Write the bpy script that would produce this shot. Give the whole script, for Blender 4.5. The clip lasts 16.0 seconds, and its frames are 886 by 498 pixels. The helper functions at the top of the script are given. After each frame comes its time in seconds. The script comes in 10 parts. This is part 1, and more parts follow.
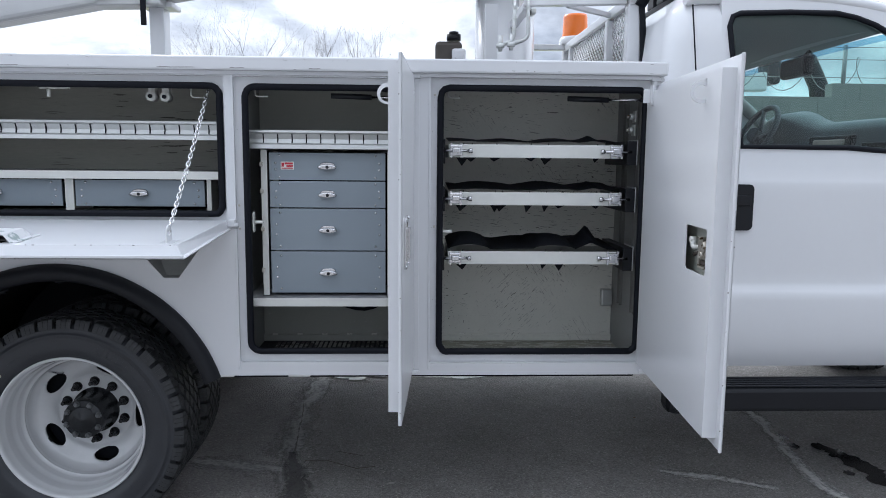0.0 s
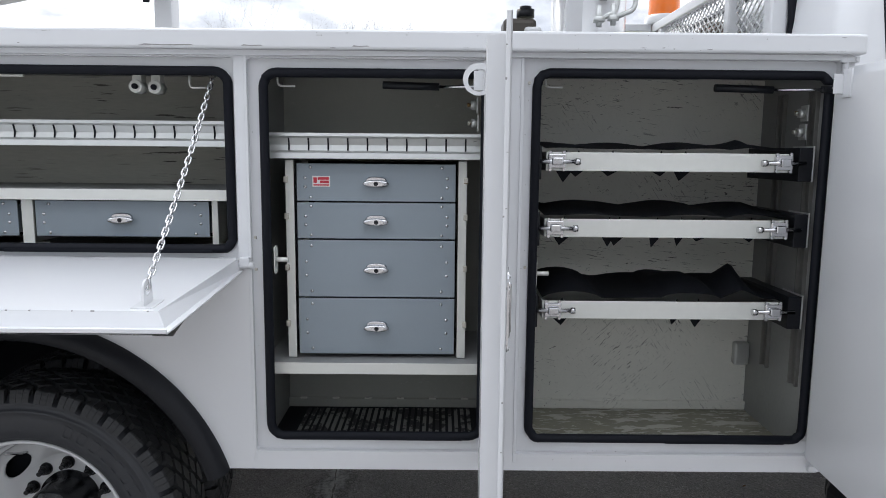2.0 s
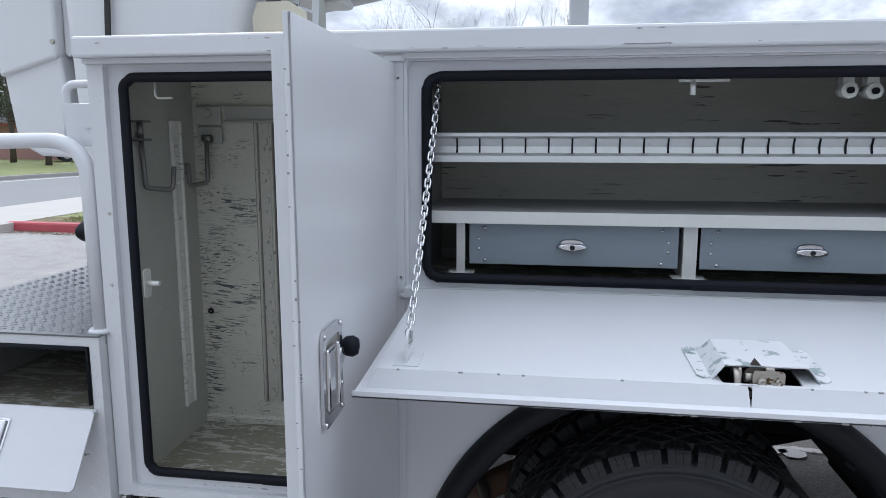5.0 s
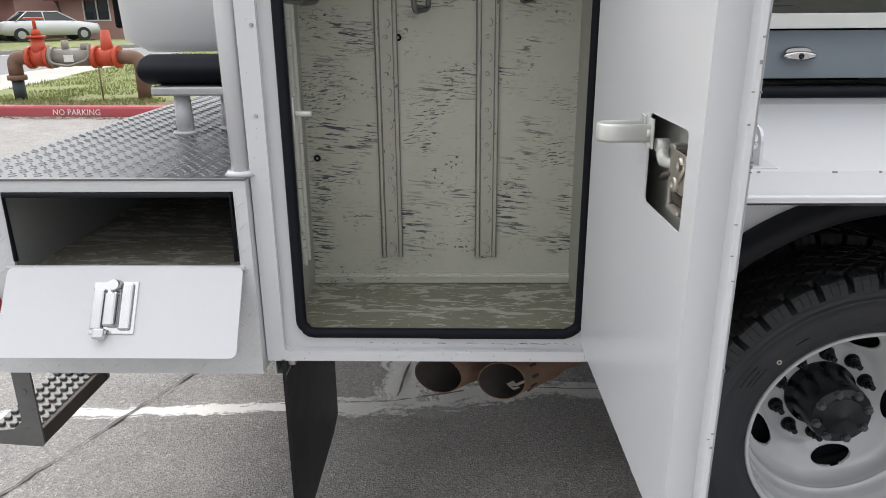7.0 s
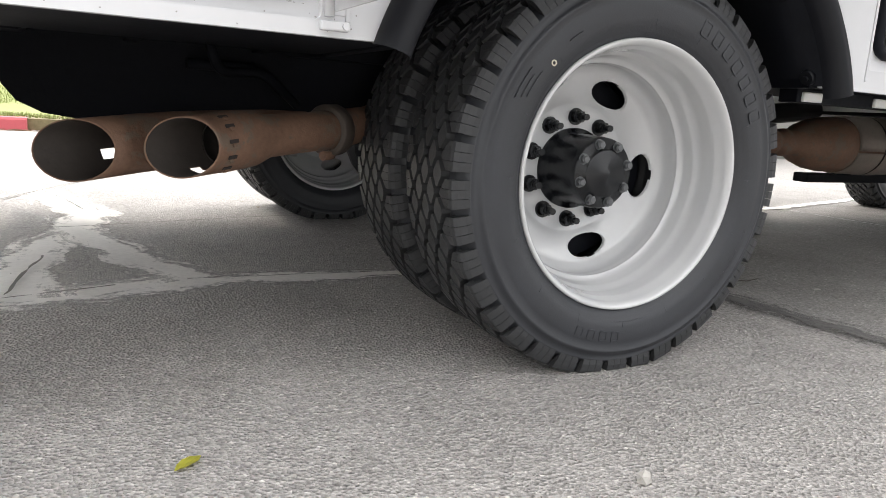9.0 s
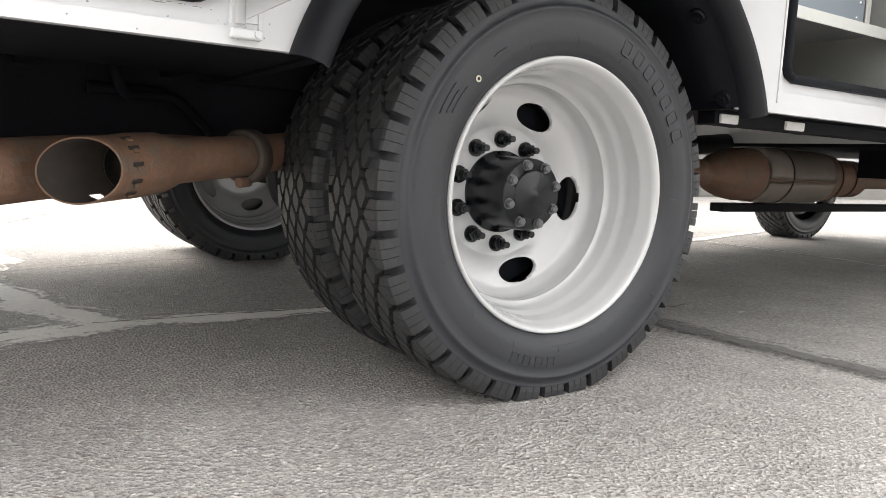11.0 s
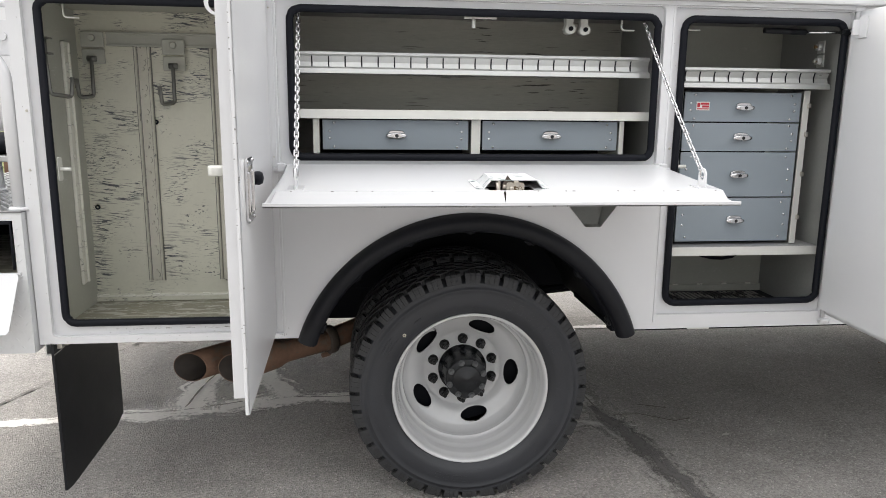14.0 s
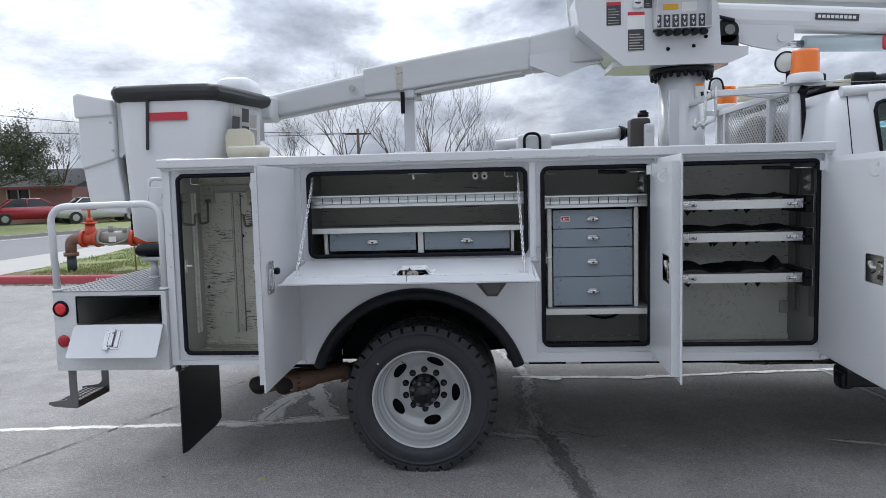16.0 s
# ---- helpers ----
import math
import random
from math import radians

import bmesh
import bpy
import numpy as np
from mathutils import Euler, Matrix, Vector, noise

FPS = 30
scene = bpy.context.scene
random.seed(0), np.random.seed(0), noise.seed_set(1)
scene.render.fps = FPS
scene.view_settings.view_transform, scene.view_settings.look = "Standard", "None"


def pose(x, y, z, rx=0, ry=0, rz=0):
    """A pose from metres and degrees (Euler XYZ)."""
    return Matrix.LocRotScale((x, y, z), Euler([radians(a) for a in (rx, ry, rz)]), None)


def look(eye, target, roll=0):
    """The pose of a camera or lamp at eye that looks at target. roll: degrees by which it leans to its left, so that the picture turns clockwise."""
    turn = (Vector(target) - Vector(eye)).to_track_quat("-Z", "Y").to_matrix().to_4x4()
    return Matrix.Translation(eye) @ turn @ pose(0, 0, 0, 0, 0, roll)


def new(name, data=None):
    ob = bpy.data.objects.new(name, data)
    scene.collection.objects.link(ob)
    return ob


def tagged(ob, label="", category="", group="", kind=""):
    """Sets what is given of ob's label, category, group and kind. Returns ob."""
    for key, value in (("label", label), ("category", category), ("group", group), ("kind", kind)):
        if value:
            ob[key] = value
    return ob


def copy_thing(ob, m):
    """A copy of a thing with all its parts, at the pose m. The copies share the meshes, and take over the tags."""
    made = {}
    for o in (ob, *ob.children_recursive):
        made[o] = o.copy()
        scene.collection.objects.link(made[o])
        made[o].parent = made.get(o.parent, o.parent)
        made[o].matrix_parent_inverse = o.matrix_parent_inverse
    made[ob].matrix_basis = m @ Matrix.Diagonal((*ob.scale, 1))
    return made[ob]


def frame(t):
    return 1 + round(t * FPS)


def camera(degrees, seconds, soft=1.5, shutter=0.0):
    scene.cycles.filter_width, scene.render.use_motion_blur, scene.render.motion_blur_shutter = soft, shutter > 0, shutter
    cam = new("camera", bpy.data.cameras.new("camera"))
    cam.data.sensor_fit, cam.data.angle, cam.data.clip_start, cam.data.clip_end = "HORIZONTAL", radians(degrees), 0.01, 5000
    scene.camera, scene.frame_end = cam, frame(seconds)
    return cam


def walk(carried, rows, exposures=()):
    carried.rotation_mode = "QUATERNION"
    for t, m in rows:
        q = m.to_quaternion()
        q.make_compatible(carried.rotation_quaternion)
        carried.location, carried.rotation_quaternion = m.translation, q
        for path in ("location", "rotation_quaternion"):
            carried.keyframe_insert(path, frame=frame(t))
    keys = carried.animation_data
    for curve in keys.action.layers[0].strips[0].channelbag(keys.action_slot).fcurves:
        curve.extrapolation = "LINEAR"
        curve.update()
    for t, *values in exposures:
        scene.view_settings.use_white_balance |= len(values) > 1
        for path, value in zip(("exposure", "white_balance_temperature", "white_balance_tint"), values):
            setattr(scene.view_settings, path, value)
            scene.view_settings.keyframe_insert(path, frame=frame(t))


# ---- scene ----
cam = camera(64.2, 16.0, soft=0.9)
PATH = [
    (0, (0.34, -2.449, 1.364), (0.416, -0.466, 1.111), 0.5),
    (0.5, (0.36, -2.174, 1.389), (0.439, -0.195, 1.109), 0.6),
    (1, (0.368, -1.941, 1.384), (0.439, 0.037, 1.101), 0.6),
    (1.5, (0.322, -1.805, 1.395), (0.383, 0.174, 1.114), 0.6),
    (2, (0.192, -1.738, 1.411), (0.198, 0.243, 1.142), 0.5),
    (2.5, (-0.052, -1.68, 1.485), (-0.1, 0.295, 1.17), 0.4),
    (3, (-0.281, -1.627, 1.487), (-0.384, 0.346, 1.172), 0.2),
    (3.5, (-0.502, -1.544, 1.482), (-0.668, 0.426, 1.181), -0.2),
    (4, (-0.729, -1.51, 1.489), (-0.948, 0.455, 1.19), -0.2),
    (4.5, (-0.992, -1.529, 1.495), (-1.251, 0.431, 1.196), 0.0),
    (5, (-1.195, -1.505, 1.478), (-1.486, 0.448, 1.163), -0.0),
    (5.2, (-1.284, -1.48, 1.481), (-1.585, 0.468, 1.146), -0.2),
    (7.3, (-1.824, -1.384, 1.238), (-1.73, 0.502, 0.58), -0.2),
    (7.5, (-1.824, -1.387, 1.174), (-1.609, 0.486, 0.506), 0.2),
    (8, (-1.855, -1.289, 0.985), (-1.352, 0.512, 0.275), 3.1),
    (8.5, (-1.861, -1.138, 0.682), (-1.138, 0.643, 0.132), 3.7),
    (9, (-1.85, -1.046, 0.503), (-0.961, 0.703, 0.115), 3.5),
    (9.2, (-1.833, -1.021, 0.456), (-0.895, 0.713, 0.119), 3.3),
    (11.3, (-1.814, -0.998, 0.453), (-0.744, 0.673, 0.205), 2.6),
    (11.5, (-1.8, -1.019, 0.499), (-0.762, 0.666, 0.211), 3.4),
    (12, (-1.784, -1.115, 0.63), (-0.812, 0.599, 0.291), 4.0),
    (12.5, (-1.742, -1.273, 0.885), (-0.919, 0.498, 0.453), 4.9),
    (13, (-1.619, -1.501, 1.105), (-1.037, 0.357, 0.648), 4.0),
    (13.5, (-1.446, -1.794, 1.22), (-1.083, 0.125, 0.787), 2.5),
    (14, (-1.252, -2.189, 1.315), (-1.025, -0.24, 0.928), 0.6),
    (14.5, (-1.017, -2.517, 1.38), (-0.894, -0.551, 1.036), -0.7),
    (15, (-0.852, -2.888, 1.439), (-0.814, -0.91, 1.147), -1.3),
    (15.5, (-0.718, -3.278, 1.489), (-0.767, -1.29, 1.268), -1.6),
    (16, (-0.526, -3.642, 1.506), (-0.653, -1.653, 1.338), -1.4),
]
EXPOSURES = [(0, 0.74, 5860, 10), (1, 0.84, 6180, 10), (1.5, 0.88, 6280, 10), (2.5, 0.90, 6280, 10), (3, 0.75, 6000, 10), (4.5, 0.56, 5800, 10), (5.2, 0.53, 5800, 10), (7.3, 0.90, 6720, 10), (8, 1.28, 6850, 10), (9, 1.80, 6820, 10), (11.5, 2.04, 7020, 10), (12.5, 1.72, 7020, 10), (13, 1.56, 7020, 10), (13.5, 1.44, 6920, 10), (14.5, 1.05, 6760, 10), (15, 0.76, 6430, 10), (15.5, 0.51, 6120, 10), (16, 0.31, 5950, 10)]
walk(cam, [(t, look(eye, target, roll)) for t, eye, target, roll in PATH], EXPOSURES)

# ---- world, sun ----
world = bpy.data.worlds.new("sky")
scene.world = world
world.use_nodes = True
wn, wl = world.node_tree.nodes, world.node_tree.links
wn.clear()
SUN_ELEV, SUN_AZ = 42.0, 124.0   # degrees; azimuth counter-clockwise from +x
sky = wn.new("ShaderNodeTexSky")
sky.sky_type = "NISHITA"
sky.sun_disc = False
sky.sun_elevation = radians(SUN_ELEV)
sky.sun_rotation = radians(90.0 - SUN_AZ)
sky.air_density, sky.dust_density, sky.ozone_density = 1.0, 1.5, 1.2
wco = wn.new("ShaderNodeTexCoord")
wmap = wn.new("ShaderNodeMapping")
wmap.inputs["Scale"].default_value = (1.0, 1.0, 2.1)
wmap.inputs["Location"].default_value = (1.35, 0.6, 0.2)
wl.new(wco.outputs["Generated"], wmap.inputs["Vector"])
wc1 = wn.new("ShaderNodeTexNoise")
wc1.inputs["Scale"].default_value = 3.0
wc1.inputs["Detail"].default_value = 10.0
wc1.inputs["Roughness"].default_value = 0.58
wc1.inputs["Distortion"].default_value = 0.25
wl.new(wmap.outputs["Vector"], wc1.inputs["Vector"])
wcov = wn.new("ShaderNodeValToRGB")     # how much cloud
wcov.color_ramp.elements[0].position = 0.31
wcov.color_ramp.elements[1].position = 0.45
wl.new(wc1.outputs["Fac"], wcov.inputs["Fac"])
wshade = wn.new("ShaderNodeValToRGB")   # bright rims, grey bellies
for i, (pos, col) in enumerate(((0.38, (1.0, 1.0, 1.0)), (0.47, (0.84, 0.85, 0.87)), (0.55, (0.52, 0.54, 0.585)), (0.68, (0.29, 0.315, 0.36)))):
    e = wshade.color_ramp.elements[i] if i < 2 else wshade.color_ramp.elements.new(pos)
    e.position, e.color = pos, (*col, 1)
wl.new(wc1.outputs["Fac"], wshade.inputs["Fac"])
wgain = wn.new("ShaderNodeVectorMath")
wgain.operation = "SCALE"
wl.new(wshade.outputs["Color"], wgain.inputs[0])
wsep = wn.new("ShaderNodeSeparateXYZ")
wl.new(wco.outputs["Generated"], wsep.inputs["Vector"])
wup = wn.new("ShaderNodeMapRange")      # an overcast sky is brighter overhead than at the horizon
wup.inputs["To Min"].default_value, wup.inputs["To Max"].default_value = 5.2, 21.5
wl.new(wsep.outputs["Z"], wup.inputs["Value"])
wc2 = wn.new("ShaderNodeTexNoise")      # small billows
wc2.inputs["Scale"].default_value, wc2.inputs["Detail"].default_value, wc2.inputs["Roughness"].default_value = 9.5, 8.0, 0.62
wl.new(wmap.outputs["Vector"], wc2.inputs["Vector"])
wbil = wn.new("ShaderNodeMapRange")
wbil.inputs["From Min"].default_value, wbil.inputs["From Max"].default_value = 0.3, 0.7
wbil.inputs["To Min"].default_value, wbil.inputs["To Max"].default_value = 0.74, 1.26
wl.new(wc2.outputs["Fac"], wbil.inputs["Value"])
wtot = wn.new("ShaderNodeMath")
wtot.operation = "MULTIPLY"
wl.new(wup.outputs["Result"], wtot.inputs[0])
wl.new(wbil.outputs["Result"], wtot.inputs[1])
wdot = wn.new("ShaderNodeVectorMath")     # thin cloud glows towards the hidden sun
wdot.operation = "DOT_PRODUCT"
wl.new(wco.outputs["Generated"], wdot.inputs[0])
wdot.inputs[1].default_value = (math.cos(radians(100.0)), math.sin(radians(100.0)), 0.0)
wglow = wn.new("ShaderNodeMapRange")
wglow.inputs["From Min"].default_value, wglow.inputs["From Max"].default_value = -1.0, 1.0
wglow.inputs["To Min"].default_value, wglow.inputs["To Max"].default_value = 0.70, 1.25
wl.new(wdot.outputs["Value"], wglow.inputs["Value"])
wall_ = wn.new("ShaderNodeMath")
wall_.operation = "MULTIPLY"
wl.new(wtot.outputs[0], wall_.inputs[0])
wl.new(wglow.outputs["Result"], wall_.inputs[1])
wl.new(wall_.outputs[0], wgain.inputs["Scale"])
wmix = wn.new("ShaderNodeMix")
wmix.data_type = "RGBA"
wl.new(wcov.outputs["Color"], wmix.inputs["Factor"])
wl.new(sky.outputs["Color"], wmix.inputs["A"])
wl.new(wgain.outputs["Vector"], wmix.inputs["B"])
wbg = wn.new("ShaderNodeBackground")
wbg.inputs["Strength"].default_value = 0.1
wl.new(wmix.outputs["Result"], wbg.inputs["Color"])
wout = wn.new("ShaderNodeOutputWorld")
wl.new(wbg.outputs["Background"], wout.inputs["Surface"])

sun_data = bpy.data.lights.new("sun", "SUN")
sun_data.energy, sun_data.angle, sun_data.color = 0.85, radians(20.0), (1.0, 0.95, 0.88)
sun = new("sun", sun_data)
sun_dir = Vector((math.cos(radians(SUN_ELEV)) * math.cos(radians(SUN_AZ)), math.cos(radians(SUN_ELEV)) * math.sin(radians(SUN_AZ)), math.sin(radians(SUN_ELEV))))
sun.matrix_world = look(sun_dir * 30, (0, 0, 0))

# ---- materials ----
def mat(name, color, rough=0.5, metal=0.0, grain=0.06, grain_scale=60.0, stain=0.08, stain_scale=3.0, bump=0.0, bump_scale=200.0,
        chips=None, chip_color=(0.06, 0.06, 0.065), chip_scale=14.0, stretch=(1, 1, 1), coat=0.0, rough_var=0.08, per_object=0.0, spec=0.5, curl=0.0):
    """A surface with variation at two scales; chips: threshold above which small marks of chip_color show."""
    m = bpy.data.materials.new(name)
    m.use_nodes = True
    n, l = m.node_tree.nodes, m.node_tree.links
    b = n["Principled BSDF"]
    b.inputs["Metallic"].default_value = metal
    b.inputs["Specular IOR Level"].default_value = spec
    if coat:
        b.inputs["Coat Weight"].default_value = coat
        b.inputs["Coat Roughness"].default_value = 0.08
    co = n.new("ShaderNodeTexCoord")
    def noise_node(scale, detail=4.0, rough_=0.6, sx=(1, 1, 1), off=0.0):
        mp = n.new("ShaderNodeMapping")
        mp.inputs["Scale"].default_value = sx[:3]
        if len(sx) > 3:                      # strokes that slant
            mp.vector_type = "TEXTURE"
            mp.inputs["Scale"].default_value = [1.0 / q for q in sx[:3]]
            mp.inputs["Rotation"].default_value = (0, sx[3], 0)
        mp.inputs["Location"].default_value = (off, off * 0.7, off * 1.3)
        l.new(co.outputs["Object"], mp.inputs["Vector"])
        t = n.new("ShaderNodeTexNoise")
        t.inputs["Scale"].default_value = scale
        t.inputs["Detail"].default_value = detail
        t.inputs["Roughness"].default_value = rough_
        l.new(mp.outputs["Vector"], t.inputs["Vector"])
        return t
    def math_node(op, a, c):
        q = n.new("ShaderNodeMath")
        q.operation = op
        for i, v in enumerate((a, c)):
            if isinstance(v, (int, float)):
                q.inputs[i].default_value = v
            else:
                l.new(v, q.inputs[i])
        return q.outputs[0]
    g = noise_node(grain_scale, 3.0, 0.6, stretch)
    s = noise_node(stain_scale, 5.0, 0.62, stretch, 3.7)
    v = math_node("ADD", 1.0, math_node("ADD", math_node("MULTIPLY", math_node("SUBTRACT", g.outputs["Fac"], 0.5), 2 * grain),
                                         math_node("MULTIPLY", math_node("SUBTRACT", s.outputs["Fac"], 0.5), 2 * stain)))
    if per_object:
        oi = n.new("ShaderNodeObjectInfo")
        v = math_node("ADD", v, math_node("MULTIPLY", math_node("SUBTRACT", oi.outputs["Random"], 0.5), per_object))
    mul = n.new("ShaderNodeVectorMath")
    mul.operation = "SCALE"
    mul.inputs[0].default_value = color[:3]
    l.new(v, mul.inputs["Scale"])
    col = mul.outputs["Vector"]
    if chips:
        for thr, scale, sx, off, *cluster in chips:
            cn = noise_node(chip_scale * scale, 4.0, 0.6, sx, 9.1 + off)
            cn.inputs["Distortion"].default_value = curl
            r = n.new("ShaderNodeValToRGB")
            r.color_ramp.elements[0].position = thr
            r.color_ramp.elements[1].position = min(1.0, thr + 0.03)
            l.new(cn.outputs["Fac"], r.inputs["Fac"])
            fac = r.outputs["Color"]
            if cluster:                      # marks only in patches
                mk = noise_node(cluster[0], 2.0, 0.5, (1, 1, 1.4), 21.0 + off)
                mr = n.new("ShaderNodeValToRGB")
                mr.color_ramp.elements[0].position = cluster[1]
                mr.color_ramp.elements[1].position = cluster[1] + 0.12
                l.new(mk.outputs["Fac"], mr.inputs["Fac"])
                fac = math_node("MULTIPLY", fac, mr.outputs["Color"])
            mx = n.new("ShaderNodeMix")
            mx.data_type = "RGBA"
            l.new(fac, mx.inputs["Factor"])
            l.new(col, mx.inputs["A"])
            mx.inputs["B"].default_value = (*chip_color, 1)
            col = mx.outputs["Result"]
    l.new(col, b.inputs["Base Color"])
    l.new(math_node("ADD", rough, math_node("MULTIPLY", math_node("SUBTRACT", s.outputs["Fac"], 0.5), 2 * rough_var)), b.inputs["Roughness"])
    if bump:
        bt = noise_node(bump_scale, 4.0, 0.6, stretch, 1.3)
        bn = n.new("ShaderNodeBump")
        bn.inputs["Strength"].default_value = bump
        bn.inputs["Distance"].default_value = 0.004
        l.new(bt.outputs["Fac"], bn.inputs["Height"])
        l.new(bn.outputs["Normal"], b.inputs["Normal"])
    return m


def glass_mat(name, tint=(0.75, 0.85, 0.84), gloss=0.08):
    m = bpy.data.materials.new(name)
    m.use_nodes = True
    n, l = m.node_tree.nodes, m.node_tree.links
    n.clear()
    tr = n.new("ShaderNodeBsdfTransparent")
    tr.inputs["Color"].default_value = (*tint, 1)
    gl = n.new("ShaderNodeBsdfGlossy")
    gl.inputs["Roughness"].default_value = 0.02
    fr = n.new("ShaderNodeLayerWeight")
    pw = n.new("ShaderNodeMath")
    pw.operation = "POWER"
    l.new(fr.outputs["Facing"], pw.inputs[0])
    pw.inputs[1].default_value = 4.0
    ad = n.new("ShaderNodeMath")
    ad.operation = "MULTIPLY_ADD"
    l.new(pw.outputs[0], ad.inputs[0])
    ad.inputs[1].default_value, ad.inputs[2].default_value = 0.6, gloss * 0.5
    mx = n.new("ShaderNodeMixShader")
    l.new(ad.outputs[0], mx.inputs["Fac"])
    l.new(tr.outputs[0], mx.inputs[1])
    l.new(gl.outputs[0], mx.inputs[2])
    out = n.new("ShaderNodeOutputMaterial")
    l.new(mx.outputs[0], out.inputs["Surface"])
    return m


M = {}
M["white"] = mat("white_paint", (0.640, 0.646, 0.662), 0.26, 0, 0.008, 40, 0.014, 1.6, 0.0, 30, chips=[(0.76, 6.5, (1, 1, 1), 0, 3.0, 0.54), (0.765, 9.0, (1, 1, 3.0), 2.0, 3.0, 0.55)], chip_color=(0.14, 0.14, 0.15), rough_var=0.02)
M["white_clean"] = mat("white_gloss_paint", (0.650, 0.656, 0.672), 0.22, 0, 0.01, 40, 0.03, 1.8, 0.0, coat=0.3)
M["white_worn"] = mat("chipped_white_edge", (0.640, 0.646, 0.662), 0.35, 0, 0.02, 40, 0.06, 2.5, 0.05, 60, chips=[(0.755, 8.5, (1, 1, 1), 0, 6.0, 0.50)], chip_color=(0.22, 0.215, 0.21))
M["liner"] = mat("scuffed_grey_green_paint", (0.41, 0.415, 0.37), 0.5, 0, 0.05, 90, 0.13, 4.0, 0.08, 80, chips=[(0.64, 1.6, (1, 1, 7, 0.2), 0, 4.0, 0.50), (0.65, 2.6, (1, 1, 5, -0.6), 4.0, 4.0, 0.52), (0.66, 4.0, (1, 1, 2), 6.0, 4.0, 0.52)], chip_color=(0.50, 0.50, 0.47), curl=0.6)
M["liner_scratched"] = mat("scratched_grey_paint", (0.70, 0.695, 0.635), 0.5, 0, 0.05, 90, 0.12, 4.0, 0.08, 80, chips=[(0.615, 1.4, (0.8, 1, 10, 0.12), 0, 3.2, 0.50), (0.615, 2.2, (0.8, 1, 8, 0.95), 4.0, 3.2, 0.53), (0.615, 2.4, (0.8, 1, 8, -0.8), 8.0, 3.2, 0.53), (0.635, 3.0, (1, 1, 5, -0.3), 6.0, 3.5, 0.50), (0.64, 5.0, (1, 1, 1.5), 7.0, 3.0, 0.50)], chip_color=(0.10, 0.10, 0.095), curl=0.6)
M["liner_gouged"] = mat("gouged_grey_green_paint", (0.58, 0.575, 0.49), 0.42, 0, 0.05, 90, 0.14, 3.0, 0.08, 80, chips=[(0.545, 1.5, (0.9, 1, 9, 0.10), 0, 5.6, 0.52), (0.56, 3.0, (0.9, 1, 6.0, -0.12), 4.0, 5.6, 0.52), (0.59, 5.0, (1, 1, 1.6), 7.0, 6.0, 0.54), (0.68, 1.2, (0.5, 1, 20, 0.05), 2.0)], chip_color=(0.085, 0.09, 0.10), curl=0.5)
M["rib_paint"] = mat("rubbed_rib_paint", (0.50, 0.49, 0.425), 0.4, 0.1, 0.08, 60, 0.15, 6.0, 0.1, 80, chips=[(0.65, 3.0, (1, 1, 0.4), 0), (0.66, 6.0, (1, 1, 1), 3.0)], chip_color=(0.16, 0.16, 0.155))
# dark paint of the compartment sides, deepened by their shade in the colour
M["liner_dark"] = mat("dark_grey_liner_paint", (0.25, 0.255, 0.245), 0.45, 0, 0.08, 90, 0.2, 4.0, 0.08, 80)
M["liner_floor"] = mat("worn_floor_paint", (0.23, 0.22, 0.165), 0.36, 0, 0.15, 70, 0.35, 6.0, 0.1, 60, chips=[(0.55, 0.6, (1, 3.5, 1), 1.0), (0.58, 2.0, (1, 2.5, 1), 2.0)], chip_color=(0.50, 0.49, 0.45), curl=0.6)
M["wood"] = mat("grey_stained_panel", (0.44, 0.435, 0.385), 0.6, 0, 0.14, 25, 0.16, 3.0, 0.15, 40, stretch=(1, 1, 7), chips=[(0.60, 0.6, (1, 1, 14), 0, 4.0, 0.50)], chip_color=(0.085, 0.08, 0.07))
M["galv"] = mat("brushed_aluminium", (0.50, 0.51, 0.50), 0.36, 0.6, 0.06, 60, 0.1, 5.0, 0.05, 120, chips=[(0.72, 2.0, (1, 1, 3), 0)], chip_color=(0.2, 0.2, 0.19))
M["alu_pale"] = mat("pale_aluminium", (0.66, 0.665, 0.63), 0.42, 0.3, 0.04, 60, 0.08, 4.0, 0.04, 90, chips=[(0.74, 3.0, (1, 1, 1), 0)], chip_color=(0.25, 0.25, 0.24))
M["drawer"] = mat("grey_drawer_enamel", (0.245, 0.285, 0.32), 0.42, 0.1, 0.03, 300, 0.05, 3.0, 0.05, 400)
M["chrome"] = mat("chrome", (0.60, 0.60, 0.61), 0.13, 1.0, 0.02, 50, 0.04, 8.0, 0.0, rough_var=0.06)
M["steel"] = mat("worn_zinc_steel", (0.52, 0.50, 0.45), 0.35, 0.85, 0.1, 60, 0.2, 12.0, 0.1, 90, chips=[(0.62, 3.0, (1, 1, 1), 0)], chip_color=(0.2, 0.12, 0.05))
M["step_steel"] = mat("weathered_step_steel", (0.17, 0.17, 0.168), 0.5, 0.5, 0.12, 60, 0.25, 8.0, 0.1, 90, chips=[(0.66, 3.0, (1, 1, 1), 0)], chip_color=(0.10, 0.075, 0.05))
M["hook_steel"] = mat("dull_hook_steel", (0.20, 0.20, 0.19), 0.45, 0.6, 0.1, 60, 0.2, 12.0)
M["rubber"] = mat("black_rubber_seal", (0.007, 0.008, 0.012), 0.55, 0, 0.1, 60, 0.2, 6.0, 0.1, 60, spec=0.15)
M["mat_rubber"] = mat("black_rubber_mat", (0.008, 0.0095, 0.014), 0.7, 0, 0.15, 120, 0.25, 8.0, 0.3, 250, spec=0.3)
